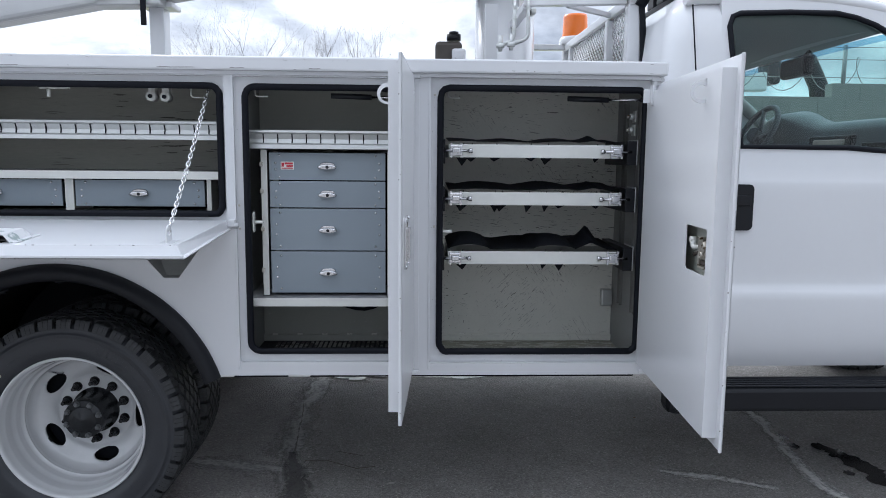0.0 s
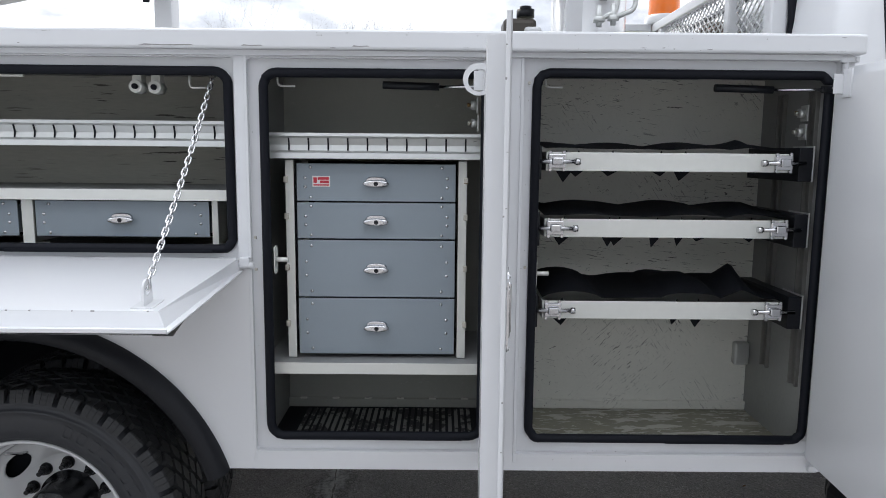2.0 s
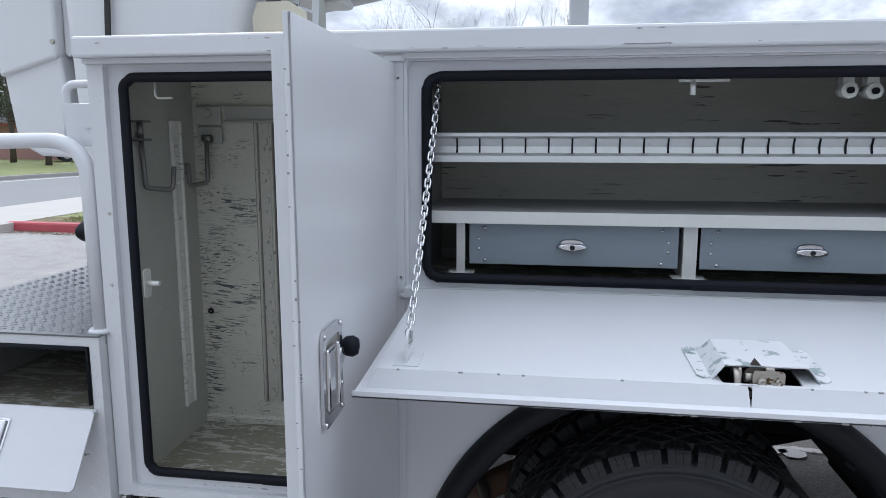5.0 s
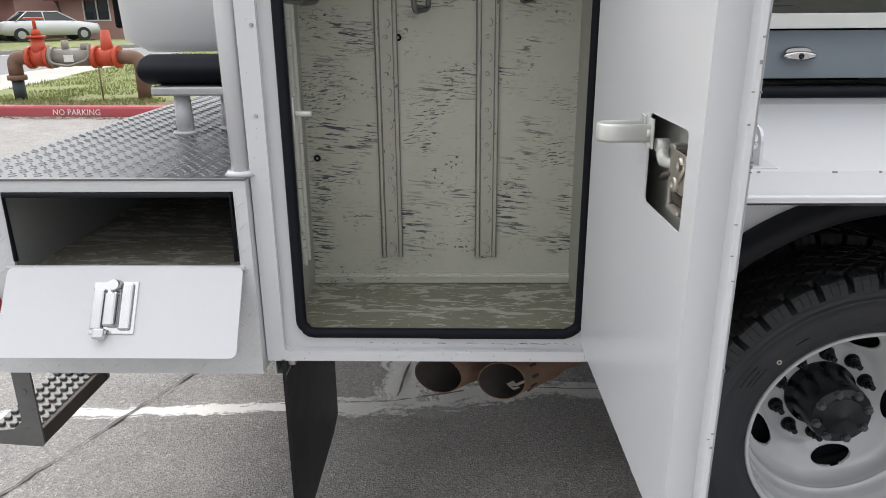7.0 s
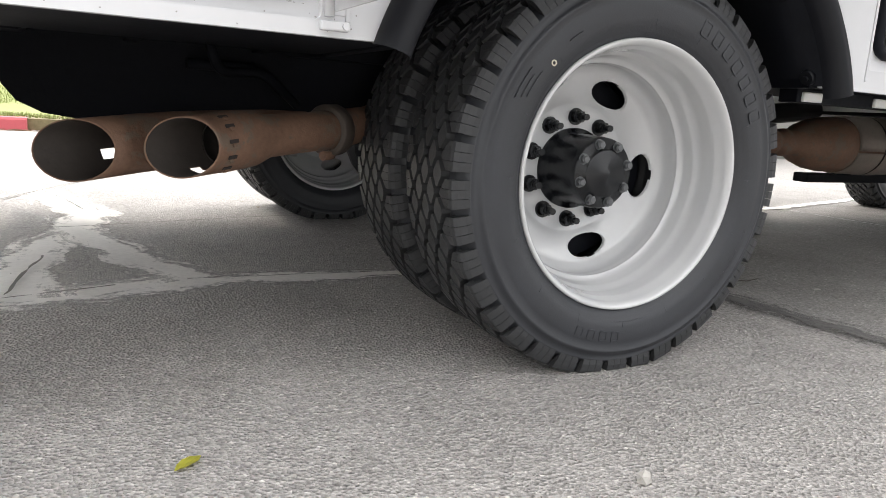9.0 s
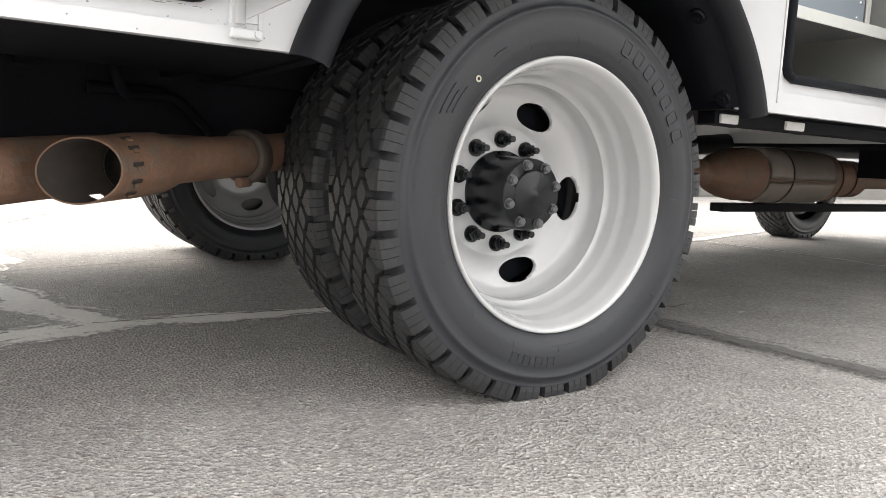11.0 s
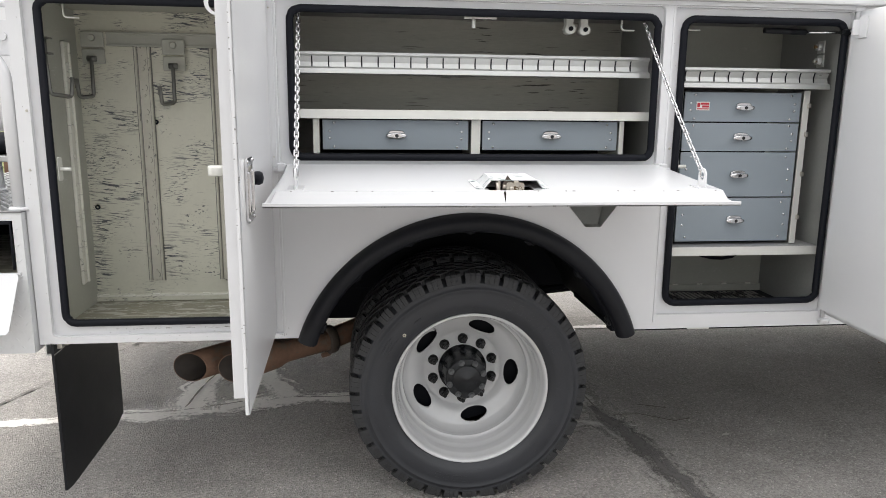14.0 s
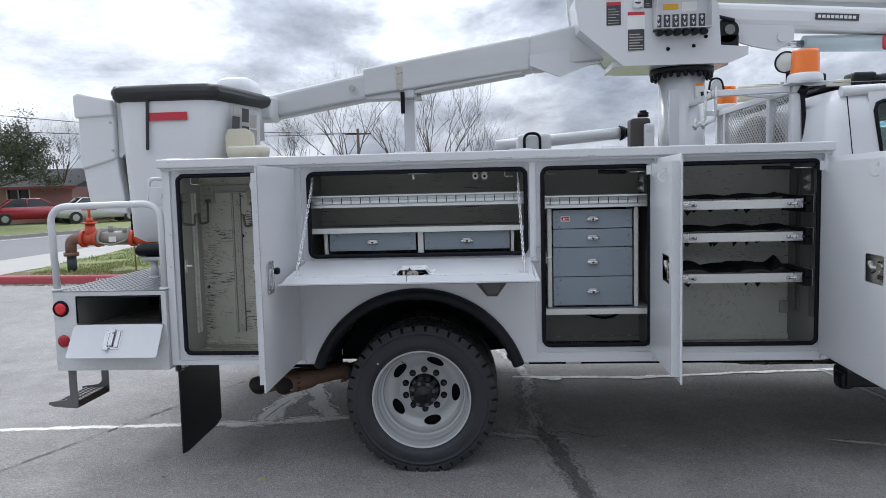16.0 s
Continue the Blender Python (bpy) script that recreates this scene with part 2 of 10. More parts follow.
M["plastic"] = mat("black_plastic", (0.006, 0.0068, 0.0095), 0.42, 0, 0.08, 90, 0.15, 6.0, 0.05, 200, spec=0.3)
M["flare"] = mat("black_rubber_flare", (0.009, 0.0098, 0.013), 0.48, 0, 0.06, 60, 0.2, 3.0, 0.05, 90, spec=0.25)
M["tyre"] = mat("tyre_rubber", (0.028, 0.030, 0.035), 0.44, 0, 0.14, 180, 0.35, 6.0, 0.12, 300, spec=0.45, rough_var=0.14)
M["tread"] = mat("tread_rubber", (0.036, 0.037, 0.039), 0.55, 0, 0.2, 120, 0.3, 9.0, 0.15, 260, spec=0.35)
M["rim"] = mat("grey_white_wheel_paint", (0.55, 0.555, 0.56), 0.2, 0.0, 0.02, 90, 0.10, 5.0, 0.02, 90, coat=1.0, chips=[(0.74, 7.0, (1, 1, 1), 0, 6.0, 0.52)], chip_color=(0.20, 0.19, 0.17))
M["hub"] = mat("black_hub_enamel", (0.008, 0.009, 0.011), 0.25, 0.0, 0.08, 90, 0.2, 12.0, 0.2, 160, spec=0.4)
M["hub_bolt"] = mat("dull_grey_bolt", (0.12, 0.125, 0.13), 0.38, 0.6, 0.1, 90, 0.2, 20.0)
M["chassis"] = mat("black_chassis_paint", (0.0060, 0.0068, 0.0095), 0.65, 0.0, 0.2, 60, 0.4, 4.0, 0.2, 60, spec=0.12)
M["rust"] = mat("rusty_steel_pipe", (0.185, 0.106, 0.070), 0.72, 0.12, 0.25, 90, 0.45, 9.0, 0.35, 160, chips=[(0.57, 0.9, (1, 1, 1), 0), (0.60, 2.2, (1, 1, 1), 5.0)], chip_color=(0.16, 0.115, 0.085))
M["rust_dark"] = mat("sooty_pipe_inside", (0.035, 0.028, 0.025), 0.9, 0.0, 0.2, 60, 0.3, 8.0, 0.2, 120)
M["soot"] = mat("sooty_steel", (0.055, 0.046, 0.040), 0.7, 0.1, 0.2, 60, 0.4, 10.0, 0.15, 120)
M["clamp"] = mat("dark_clamp_steel", (0.075, 0.060, 0.050), 0.6, 0.3, 0.2, 60, 0.3, 8.0, 0.2, 120)
M["heat"] = mat("heat_shield_steel", (0.52, 0.46, 0.40), 0.45, 0.5, 0.15, 70, 0.35, 6.0, 0.2, 90)
M["tread_plate"] = mat("diamond_tread_plate", (0.19, 0.195, 0.20), 0.30, 0.9, 0.1, 70, 0.2, 5.0, 0.1, 120)
M["painted_plate"] = mat("white_tread_plate", (0.62, 0.63, 0.64), 0.4, 0.1, 0.05, 60, 0.12, 4.0, 0.1, 60, chips=[(0.70, 2.0, (1, 1, 1), 0)], chip_color=(0.25, 0.25, 0.25))
M["mesh_white"] = mat("white_mesh_paint", (0.66, 0.665, 0.66), 0.5, 0, 0.05, 60, 0.1, 5.0)
M["boom_fibre"] = mat("weathered_boom_fibreglass", (0.56, 0.565, 0.57), 0.4, 0, 0.03, 60, 0.14, 1.6, 0.05, 50, stretch=(0.6, 1, 3), chips=[(0.70, 1.6, (0.5, 1, 3), 0, 2.0, 0.52)], chip_color=(0.36, 0.36, 0.36))
M["flake"] = mat("bare_grey_flakes", (0.26, 0.255, 0.25), 0.6, 0.1, 0.2, 60, 0.3, 20.0)
M["latch_steel"] = mat("greasy_latch_steel", (0.44, 0.41, 0.36), 0.36, 0.7, 0.15, 80, 0.3, 25.0, 0.15, 120, chips=[(0.58, 4.0, (1, 1, 1), 0)], chip_color=(0.10, 0.07, 0.04))
M["shelf_top"] = mat("dirty_shelf_top", (0.30, 0.305, 0.30), 0.5, 0.1, 0.1, 60, 0.25, 5.0, 0.05, 90)
M["fibre"] = mat("white_fibreglass", (0.70, 0.705, 0.715), 0.35, 0, 0.015, 60, 0.05, 2.0, 0.03, 40)
M["cream"] = mat("cream_fibreglass", (0.62, 0.58, 0.46), 0.5, 0, 0.03, 60, 0.08, 5.0, 0.0)
M["vinyl"] = mat("black_vinyl_cover", (0.02, 0.02, 0.021), 0.5, 0, 0.1, 90, 0.25, 10.0, 0.4, 25)
M["orange"] = mat("orange_lens", (0.85, 0.19, 0.02), 0.2, 0, 0.04, 40, 0.05, 10.0, 0.1, 120, coat=0.4)
M["red_lens"] = mat("red_lens", (0.45, 0.012, 0.015), 0.15, 0, 0.05, 80, 0.08, 20.0, 0.1, 200, coat=0.4)
_rl = M["red_lens"].node_tree.nodes["Principled BSDF"]        # the running lights are on
_rl.inputs["Emission Color"].default_value = (1.0, 0.02, 0.03, 1)
_rl.inputs["Emission Strength"].default_value = 0.09
M["reflector"] = mat("red_reflector", (0.36, 0.012, 0.022), 0.3, 0, 0.08, 300, 0.08, 20.0, 0.2, 400)
M["lamp_glass"] = mat("lamp_glass", (0.6, 0.62, 0.60), 0.15, 0.2, 0.06, 90, 0.1, 20.0, 0.2, 160)
M["red_label"] = mat("red_label", (0.50, 0.03, 0.05), 0.5, 0, 0.03, 60, 0.08, 20)
M["white_label"] = mat("white_label", (0.75, 0.75, 0.73), 0.5, 0, 0.02, 60, 0.05, 20)
M["dark_label"] = mat("dark_label", (0.05, 0.05, 0.055), 0.45, 0, 0.05, 60, 0.1, 20)
M["yellow_label"] = mat("yellow_label", (0.75, 0.42, 0.03), 0.5, 0, 0.03, 60, 0.05, 20)
M["cyan_paint"] = mat("pale_blue_cylinder_paint", (0.50, 0.58, 0.60), 0.35, 0, 0.02, 40, 0.06, 3)
M["dash"] = mat("grey_dashboard_plastic", (0.075, 0.083, 0.092), 0.6, 0, 0.05, 90, 0.1, 6.0, 0.1, 300)
M["seat"] = mat("grey_seat_cloth", (0.12, 0.12, 0.125), 0.85, 0, 0.1, 200, 0.1, 6.0, 0.2, 300)
M["glass"] = glass_mat("tinted_window_glass", (0.80, 0.90, 0.88))
M["windscreen"] = glass_mat("green_windscreen_glass", (0.66, 0.92, 0.90))
M["windscreen_band"] = glass_mat("blue_windscreen_band", (0.30, 0.58, 0.72))
M["headliner"] = mat("grey_headliner", (0.30, 0.31, 0.30), 0.9, 0, 0.05, 200, 0.06, 4.0)
M["asphalt"] = None
M["concrete"] = mat("pale_concrete", (0.42, 0.40, 0.37), 0.8, 0, 0.08, 40, 0.15, 1.2, 0.1, 60)
M["street"] = mat("street_asphalt", (0.21, 0.21, 0.212), 0.85, 0, 0.15, 30, 0.15, 0.5, 0.1, 60)
M["curb"] = mat("faded_red_kerb_paint", (0.42, 0.075, 0.09), 0.7, 0, 0.08, 30, 0.22, 1.5, 0.1, 40, chips=[(0.68, 0.6, (1, 1, 1), 0)], chip_color=(0.30, 0.26, 0.25))
M["kerb"] = mat("grey_kerb_concrete", (0.34, 0.33, 0.31), 0.85, 0, 0.08, 30, 0.15, 1.5)
M["paint_line"] = mat("white_road_paint", (0.62, 0.62, 0.6), 0.7, 0, 0.1, 30, 0.25, 2.0, chips=[(0.62, 1.0, (1, 1, 1), 0)], chip_color=(0.12, 0.12, 0.12))
M["grass"] = mat("winter_grass", (0.20, 0.225, 0.08), 0.9, 0, 0.3, 25, 0.35, 1.5, per_object=0.0)
M["soil"] = mat("leafy_soil", (0.17, 0.14, 0.075), 0.95, 0, 0.35, 30, 0.3, 2.0, 0.3, 30)
M["leaf_litter"] = mat("dry_leaves", (0.16, 0.09, 0.045), 0.85, 0, 0.3, 30, 0.3, 6.0)
M["yellow_leaf"] = mat("yellow_leaf", (0.48, 0.46, 0.07), 0.6, 0, 0.1, 60, 0.15, 20.0)
M["hydrant_red"] = mat("red_valve_paint", (0.50, 0.07, 0.03), 0.5, 0, 0.08, 40, 0.2, 5.0, 0.1, 60)
M["hydrant_rust"] = mat("rusty_brown_pipe", (0.20, 0.12, 0.085), 0.8, 0, 0.15, 40, 0.3, 5.0, 0.2, 60)
M["hydrant_grey"] = mat("grey_pipe", (0.27, 0.25, 0.22), 0.6, 0.1, 0.08, 40, 0.2, 5.0)
M["pipe_green"] = mat("dark_green_pipe", (0.04, 0.055, 0.06), 0.6, 0, 0.1, 40, 0.2, 5.0)
M["bark"] = mat("grey_bark", (0.10, 0.082, 0.07), 0.9, 0, 0.25, 20, 0.25, 2.0, 0.3, 30)
M["leaf"] = mat("evergreen_leaves", (0.050, 0.064, 0.032), 0.7, 0, 0.3, 8, 0.35, 0.6)
M["roof"] = mat("grey_shingles", (0.145, 0.145, 0.15), 0.9, 0, 0.2, 12, 0.12, 0.7, 0.2, 12)
M["pink_wall"] = mat("dusty_pink_stucco", (0.42, 0.25, 0.225), 0.85, 0, 0.06, 20, 0.12, 0.8)
M["brown_trim"] = mat("dark_red_trim", (0.20, 0.05, 0.045), 0.6, 0, 0.1, 20, 0.1, 2.0)
M["block_wall"] = mat("grey_block_wall", (0.19, 0.185, 0.17), 0.9, 0, 0.1, 20, 0.15, 1.0, 0.2, 20, per_object=0.12)
M["car_red"] = mat("red_car_paint", (0.38, 0.015, 0.03), 0.2, 0, 0.02, 20, 0.04, 2, coat=0.6)
M["car_white"] = mat("silver_white_car_paint", (0.62, 0.63, 0.63), 0.22, 0.1, 0.02, 20, 0.04, 2, coat=0.6)
M["car_glass"] = mat("dark_car_glass", (0.03, 0.035, 0.04), 0.06, 0, 0.02, 20, 0.04, 2)
M["wire"] = mat("galvanised_wire", (0.25, 0.25, 0.25), 0.5, 0.7, 0.1, 40, 0.1, 4)
M["pole_wood"] = mat("utility_pole_wood", (0.11, 0.085, 0.065), 0.9, 0, 0.2, 10, 0.2, 1.0)


def asphalt():
    m = bpy.data.materials.new("lot_asphalt")
    m.use_nodes = True
    n, l = m.node_tree.nodes, m.node_tree.links
    b = n["Principled BSDF"]
    co = n.new("ShaderNodeTexCoord")
    def tex(scale, detail=4.0, rough_=0.6):
        t = n.new("ShaderNodeTexNoise")
        t.inputs["Scale"].default_value, t.inputs["Detail"].default_value, t.inputs["Roughness"].default_value = scale, detail, rough_
        l.new(co.outputs["Object"], t.inputs["Vector"])
        return t.outputs["Fac"]
    def calc(op, a, c, d=0.0):
        q = n.new("ShaderNodeMath")
        q.operation = op
        for i, v in enumerate((a, c, d)):
            if isinstance(v, (int, float)):
                q.inputs[i].default_value = v
            else:
                l.new(v, q.inputs[i])
        return q.outputs[0]
    vo = n.new("ShaderNodeTexVoronoi")
    vo.inputs["Scale"].default_value = 160.0
    l.new(co.outputs["Object"], vo.inputs["Vector"])
    sep = n.new("ShaderNodeSeparateColor")
    l.new(vo.outputs["Color"], sep.inputs["Color"])
    stones = calc("GREATER_THAN", sep.outputs[1], 0.95)          # a few pale stones
    big, mid, fine = tex(0.45, 5.0), tex(4.0, 6.0, 0.7), tex(70.0, 5.0, 0.75)
    v = calc("MULTIPLY_ADD", calc("SUBTRACT", sep.outputs[0], 0.5), 0.50, 1.0)
    v = calc("MULTIPLY_ADD", calc("SUBTRACT", fine, 0.5), 0.8, v)
    v = calc("MULTIPLY_ADD", calc("SUBTRACT", mid, 0.5), 0.7, v)
    v = calc("MULTIPLY_ADD", calc("SUBTRACT", big, 0.5), 0.75, v)
    v = calc("MULTIPLY_ADD", stones, 0.45, v)
    # the paving turns darker past the seam in front of the wheel
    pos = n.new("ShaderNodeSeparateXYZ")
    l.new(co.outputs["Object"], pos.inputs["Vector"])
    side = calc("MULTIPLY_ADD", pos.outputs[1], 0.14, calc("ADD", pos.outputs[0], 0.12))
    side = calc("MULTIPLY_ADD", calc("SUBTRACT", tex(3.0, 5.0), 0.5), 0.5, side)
    past_seam = n.new("ShaderNodeMapRange")
    past_seam.inputs["From Min"].default_value, past_seam.inputs["From Max"].default_value = -0.06, 0.25
    l.new(side, past_seam.inputs["Value"])
    v = calc("MULTIPLY", v, calc("MULTIPLY_ADD", past_seam.outputs["Result"], -0.27, 1.10))
    sc = n.new("ShaderNodeVectorMath")
    sc.operation = "SCALE"
    sc.inputs[0].default_value = (0.310, 0.295, 0.281)
    l.new(v, sc.inputs["Scale"])
    l.new(sc.outputs["Vector"], b.inputs["Base Color"])
    b.inputs["Roughness"].default_value = 0.8
    bn = n.new("ShaderNodeBump")
    bn.inputs["Strength"].default_value, bn.inputs["Distance"].default_value = 1.0, 0.006
    l.new(vo.outputs["Distance"], bn.inputs["Height"])
    l.new(bn.outputs["Normal"], b.inputs["Normal"])
    return m


def seal(name, color, rough, spread, hard):
    """A band on the ground whose edges fray; u runs across it, v along it."""
    m = mat(name, color, rough, 0, 0.14, 60, 0.22, 3.0, 0.3, 90)
    n, l = m.node_tree.nodes, m.node_tree.links
    b, out = n["Principled BSDF"], n["Material Output"]
    uv = n.new("ShaderNodeUVMap")
    xyz = n.new("ShaderNodeSeparateXYZ")
    l.new(uv.outputs["UV"], xyz.inputs["Vector"])
    def calc(op, a, c, d=0.0):
        q = n.new("ShaderNodeMath")
        q.operation = op
        for i, v in enumerate((a, c, d)):
            if isinstance(v, (int, float)):
                q.inputs[i].default_value = v
            else:
                l.new(v, q.inputs[i])
        return q.outputs[0]
    edge = calc("SUBTRACT", 1.0, calc("ABSOLUTE", calc("MULTIPLY_ADD", xyz.outputs[0], 2.0, -1.0), 0.0))
    co = n.new("ShaderNodeTexCoord")
    total = edge
    for scale, amp in ((7.0, 0.30), (55.0, spread), (260.0, spread * 0.7)):
        t = n.new("ShaderNodeTexNoise")
        t.inputs["Scale"].default_value, t.inputs["Detail"].default_value = scale, 4.0
        l.new(co.outputs["Object"], t.inputs["Vector"])
        total = calc("MULTIPLY_ADD", calc("SUBTRACT", t.outputs["Fac"], 0.5), 2 * amp, total)
    # worn streaks that run along the band
    cb = n.new("ShaderNodeCombineXYZ")
    l.new(calc("MULTIPLY", xyz.outputs[0], 9.0), cb.inputs[0])
    l.new(calc("MULTIPLY", xyz.outputs[1], 5.0), cb.inputs[1])
    st = n.new("ShaderNodeTexNoise")
    st.inputs["Scale"].default_value, st.inputs["Detail"].default_value = 1.0, 5.0
    l.new(cb.outputs[0], st.inputs["Vector"])
    total = calc("MULTIPLY_ADD", calc("SUBTRACT", st.outputs["Fac"], 0.5), 1.5, total)
    ramp = n.new("ShaderNodeMapRange")
    ramp.inputs["From Min"].default_value, ramp.inputs["From Max"].default_value = 0.22, 0.22 + hard
    ramp.inputs["To Max"].default_value = 0.97
    l.new(total, ramp.inputs["Value"])
    tr = n.new("ShaderNodeBsdfTransparent")
    mx = n.new("ShaderNodeMixShader")
    l.new(ramp.outputs["Result"], mx.inputs["Fac"])
    l.new(tr.outputs[0], mx.inputs[1])
    l.new(b.outputs[0], mx.inputs[2])
    l.new(mx.outputs[0], out.inputs["Surface"])
    return m


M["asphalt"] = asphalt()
M["seal_grey"] = seal("pale_crack_filler", (0.88, 0.86, 0.825), 0.85, 0.36, 0.42)
M["seal_worn"] = seal("worn_grey_filler", (0.52, 0.51, 0.49), 0.85, 0.6, 0.8)
M["seal_dark"] = seal("dark_crack_sealer", (0.115, 0.11, 0.107), 0.7, 0.5, 0.8)
M["crack"] = mat("dark_crack", (0.17, 0.16, 0.15), 0.9)
M["oil"] = mat("wet_oil_stain", (0.012, 0.012, 0.013), 0.12, 0, 0.1, 40, 0.2, 3.0)


# ---- shape helpers ----
def bx(bm, x0, x1, y0, y1, z0, z1, bev=0.0, seg=2):
    """Adds a box, its edges rounded by bev."""
    t = bmesh.new()
    bmesh.ops.create_cube(t, size=1.0)
    for v in t.verts:
        v.co = Vector((x0 + (v.co.x + 0.5) * (x1 - x0), y0 + (v.co.y + 0.5) * (y1 - y0), z0 + (v.co.z + 0.5) * (z1 - z0)))
    if bev:
        bmesh.ops.bevel(t, geom=t.edges[:], offset=bev, segments=seg, affect="EDGES", profile=0.5, clamp_overlap=True)
    bmesh.ops.recalc_face_normals(t, faces=t.faces[:])
    return merge(bm, t)


def merge(bm, t, m=None):
    """Moves the geometry of t into bm."""
    if m is not None:
        t.transform(m)
    vs = {v: bm.verts.new(v.co) for v in t.verts}
    for f in t.faces:
        try:
            nf = bm.faces.new([vs[v] for v in f.verts])
            nf.smooth = f.smooth
        except ValueError:
            pass
    t.free()
    return bm


def frame_of(d):
    d = d.normalized()
    a = Vector((0, 0, 1)) if abs(d.z) < 0.9 else Vector((1, 0, 0))
    u = d.cross(a).normalized()
    return u, d.cross(u).normalized()


def cyl(bm, p0, p1, r, r1=None, seg=16, caps=True):
    p0, p1 = Vector(p0), Vector(p1)
    r1 = r if r1 is None else r1
    u, w = frame_of(p1 - p0)
    rings = []
    for p, q in ((p0, r), (p1, r1)):
        rings.append([bm.verts.new(p + (u * math.cos(2 * math.pi * i / seg) + w * math.sin(2 * math.pi * i / seg)) * q) for i in range(seg)])
    for i in range(seg):
        j = (i + 1) % seg
        f = bm.faces.new((rings[0][i], rings[0][j], rings[1][j], rings[1][i]))
        f.smooth = True
    if caps:
        bm.faces.new(rings[0][::-1])
        bm.faces.new(rings[1])
    return bm


def tube(bm, pts, r, seg=10, closed=False, flat=1.0, up=None):
    """A round bar along points; r may be a list of radii."""
    pts = [Vector(p) for p in pts]
    n = len(pts)
    rad = r if isinstance(r, (list, tuple)) else [r] * n
    rings, u = [], None
    for i, p in enumerate(pts):
        a = pts[i - 1] if (i > 0 or closed) else p
        c = pts[(i + 1) % n] if (i < n - 1 or closed) else p
        d = (c - a).normalized()
        if u is None:
            u = frame_of(d)[0] if up is None else (Vector(up) - d * d.dot(Vector(up))).normalized()
        u = (u - d * u.dot(d)).normalized()
        w = d.cross(u)
        rings.append([bm.verts.new(p + (u * math.cos(2 * math.pi * k / seg) + w * math.sin(2 * math.pi * k / seg) * flat) * rad[i]) for k in range(seg)])
    for i in range(n if closed else n - 1):
        a, c = rings[i], rings[(i + 1) % n]
        for k in range(seg):
            f = bm.faces.new((a[k], a[(k + 1) % seg], c[(k + 1) % seg], c[k]))
            f.smooth = True
    if not closed:
        bm.faces.new(rings[0][::-1])
        bm.faces.new(rings[-1])
    return bm


def arc_path(pts, rad, n=6):
    """Rounds the corners of an open polyline."""
    pts = [Vector(p) for p in pts]
    out = [pts[0]]
    for a, b, c in zip(pts, pts[1:], pts[2:]):
        d0, d1 = (a - b).normalized(), (c - b).normalized()
        k = min(rad, (a - b).length * 0.49, (c - b).length * 0.49)
        p, q = b + d0 * k, b + d1 * k
        for i in range(n + 1):
            t = i / n
            out.append(p * (1 - t) ** 2 + b * 2 * t * (1 - t) + q * t * t)
    return out + [pts[-1]]


def lathe(bm, prof, seg=48, close=False, a0=0.0, a1=2 * math.pi, smooth=True):
    """Turns (radius, y) points round the y axis."""
    full = abs(a1 - a0 - 2 * math.pi) < 1e-6
    cnt = seg if full else seg + 1
    rows = []
    for i in range(cnt):
        a = a0 + (a1 - a0) * i / seg
        rows.append([bm.verts.new((r * math.cos(a), y, r * math.sin(a))) for r, y in prof])
    m = len(prof)
    for i in range(seg):
        p, q = rows[i], rows[(i + 1) % cnt]
        for k in range(m if close else m - 1):
            f = bm.faces.new((p[k], p[(k + 1) % m], q[(k + 1) % m], q[k]))
            f.smooth = smooth
    return bm


def rr(x0, x1, z0, z1, r, n=6):
    """A rounded rectangle as points (x, z)."""
    out = []
    for cx, cz, a in ((x1 - r, z1 - r, 0), (x0 + r, z1 - r, 90), (x0 + r, z0 + r, 180), (x1 - r, z0 + r, 270)):
        for i in range(n + 1):
            t = radians(a + 90 * i / n)
            out.append((cx + r * math.cos(t), cz + r * math.sin(t)))
    return out


def plate(bm, outer, holes, y0, y1, axis="y"):
    """A sheet with holes: loops of (a, b) filled and given thickness from y0 to y1 along the axis."""
    t = bmesh.new()
    def put(a, b, h):
        return {"y": (a, h, b), "x": (h, a, b), "z": (a, b, h)}[axis]
    es = []
    for loop in [outer] + list(holes):
        vs = [t.verts.new(put(a, b, y0)) for a, b in loop]
        es += [t.edges.new((vs[i], vs[(i + 1) % len(vs)])) for i in range(len(vs))]
    bmesh.ops.triangle_fill(t, use_beauty=True, use_dissolve=False, edges=es)
    g = bmesh.ops.extrude_face_region(t, geom=t.faces[:])
    k = {"y": 1, "x": 0, "z": 2}[axis]
    for v in g["geom"]:
        if isinstance(v, bmesh.types.BMVert):
            v.co[k] = y1
    bmesh.ops.recalc_face_normals(t, faces=t.faces[:])
    return merge(bm, t)


def finish(bm, name, material, smooth_angle=None):
    me = bpy.data.meshes.new(name)
    bmesh.ops.recalc_face_normals(bm, faces=bm.faces[:])
    bm.to_mesh(me)
    bm.free()
    for mm in (material if isinstance(material, (list, tuple)) else [material]):
        me.materials.append(mm)
    return me


def part(name, bm, material, parent, label=""):
    """Links a bmesh as one mesh object under a thing or a part."""
    ob = new(name, finish(bm, name, material))
    ob.parent = parent
    return tagged(ob, label) if label else ob


def thing(name, label, category, group="", kind="", at=(0, 0, 0)):
    ob = new(name)
    ob.location = at
    ob.empty_display_size = 0.1
    return tagged(ob, label, category, group, kind)


def solid(name, bm, material, label, category, group="", kind=""):
    return tagged(new(name, finish(bm, name, material)), label, category, group, kind)


def repeat(ob, parent, m):
    """Another object on the same mesh, under parent."""
    o = new(ob.name.split(".")[0], ob.data)
    o.parent = parent
    o.matrix_local = m
    return o


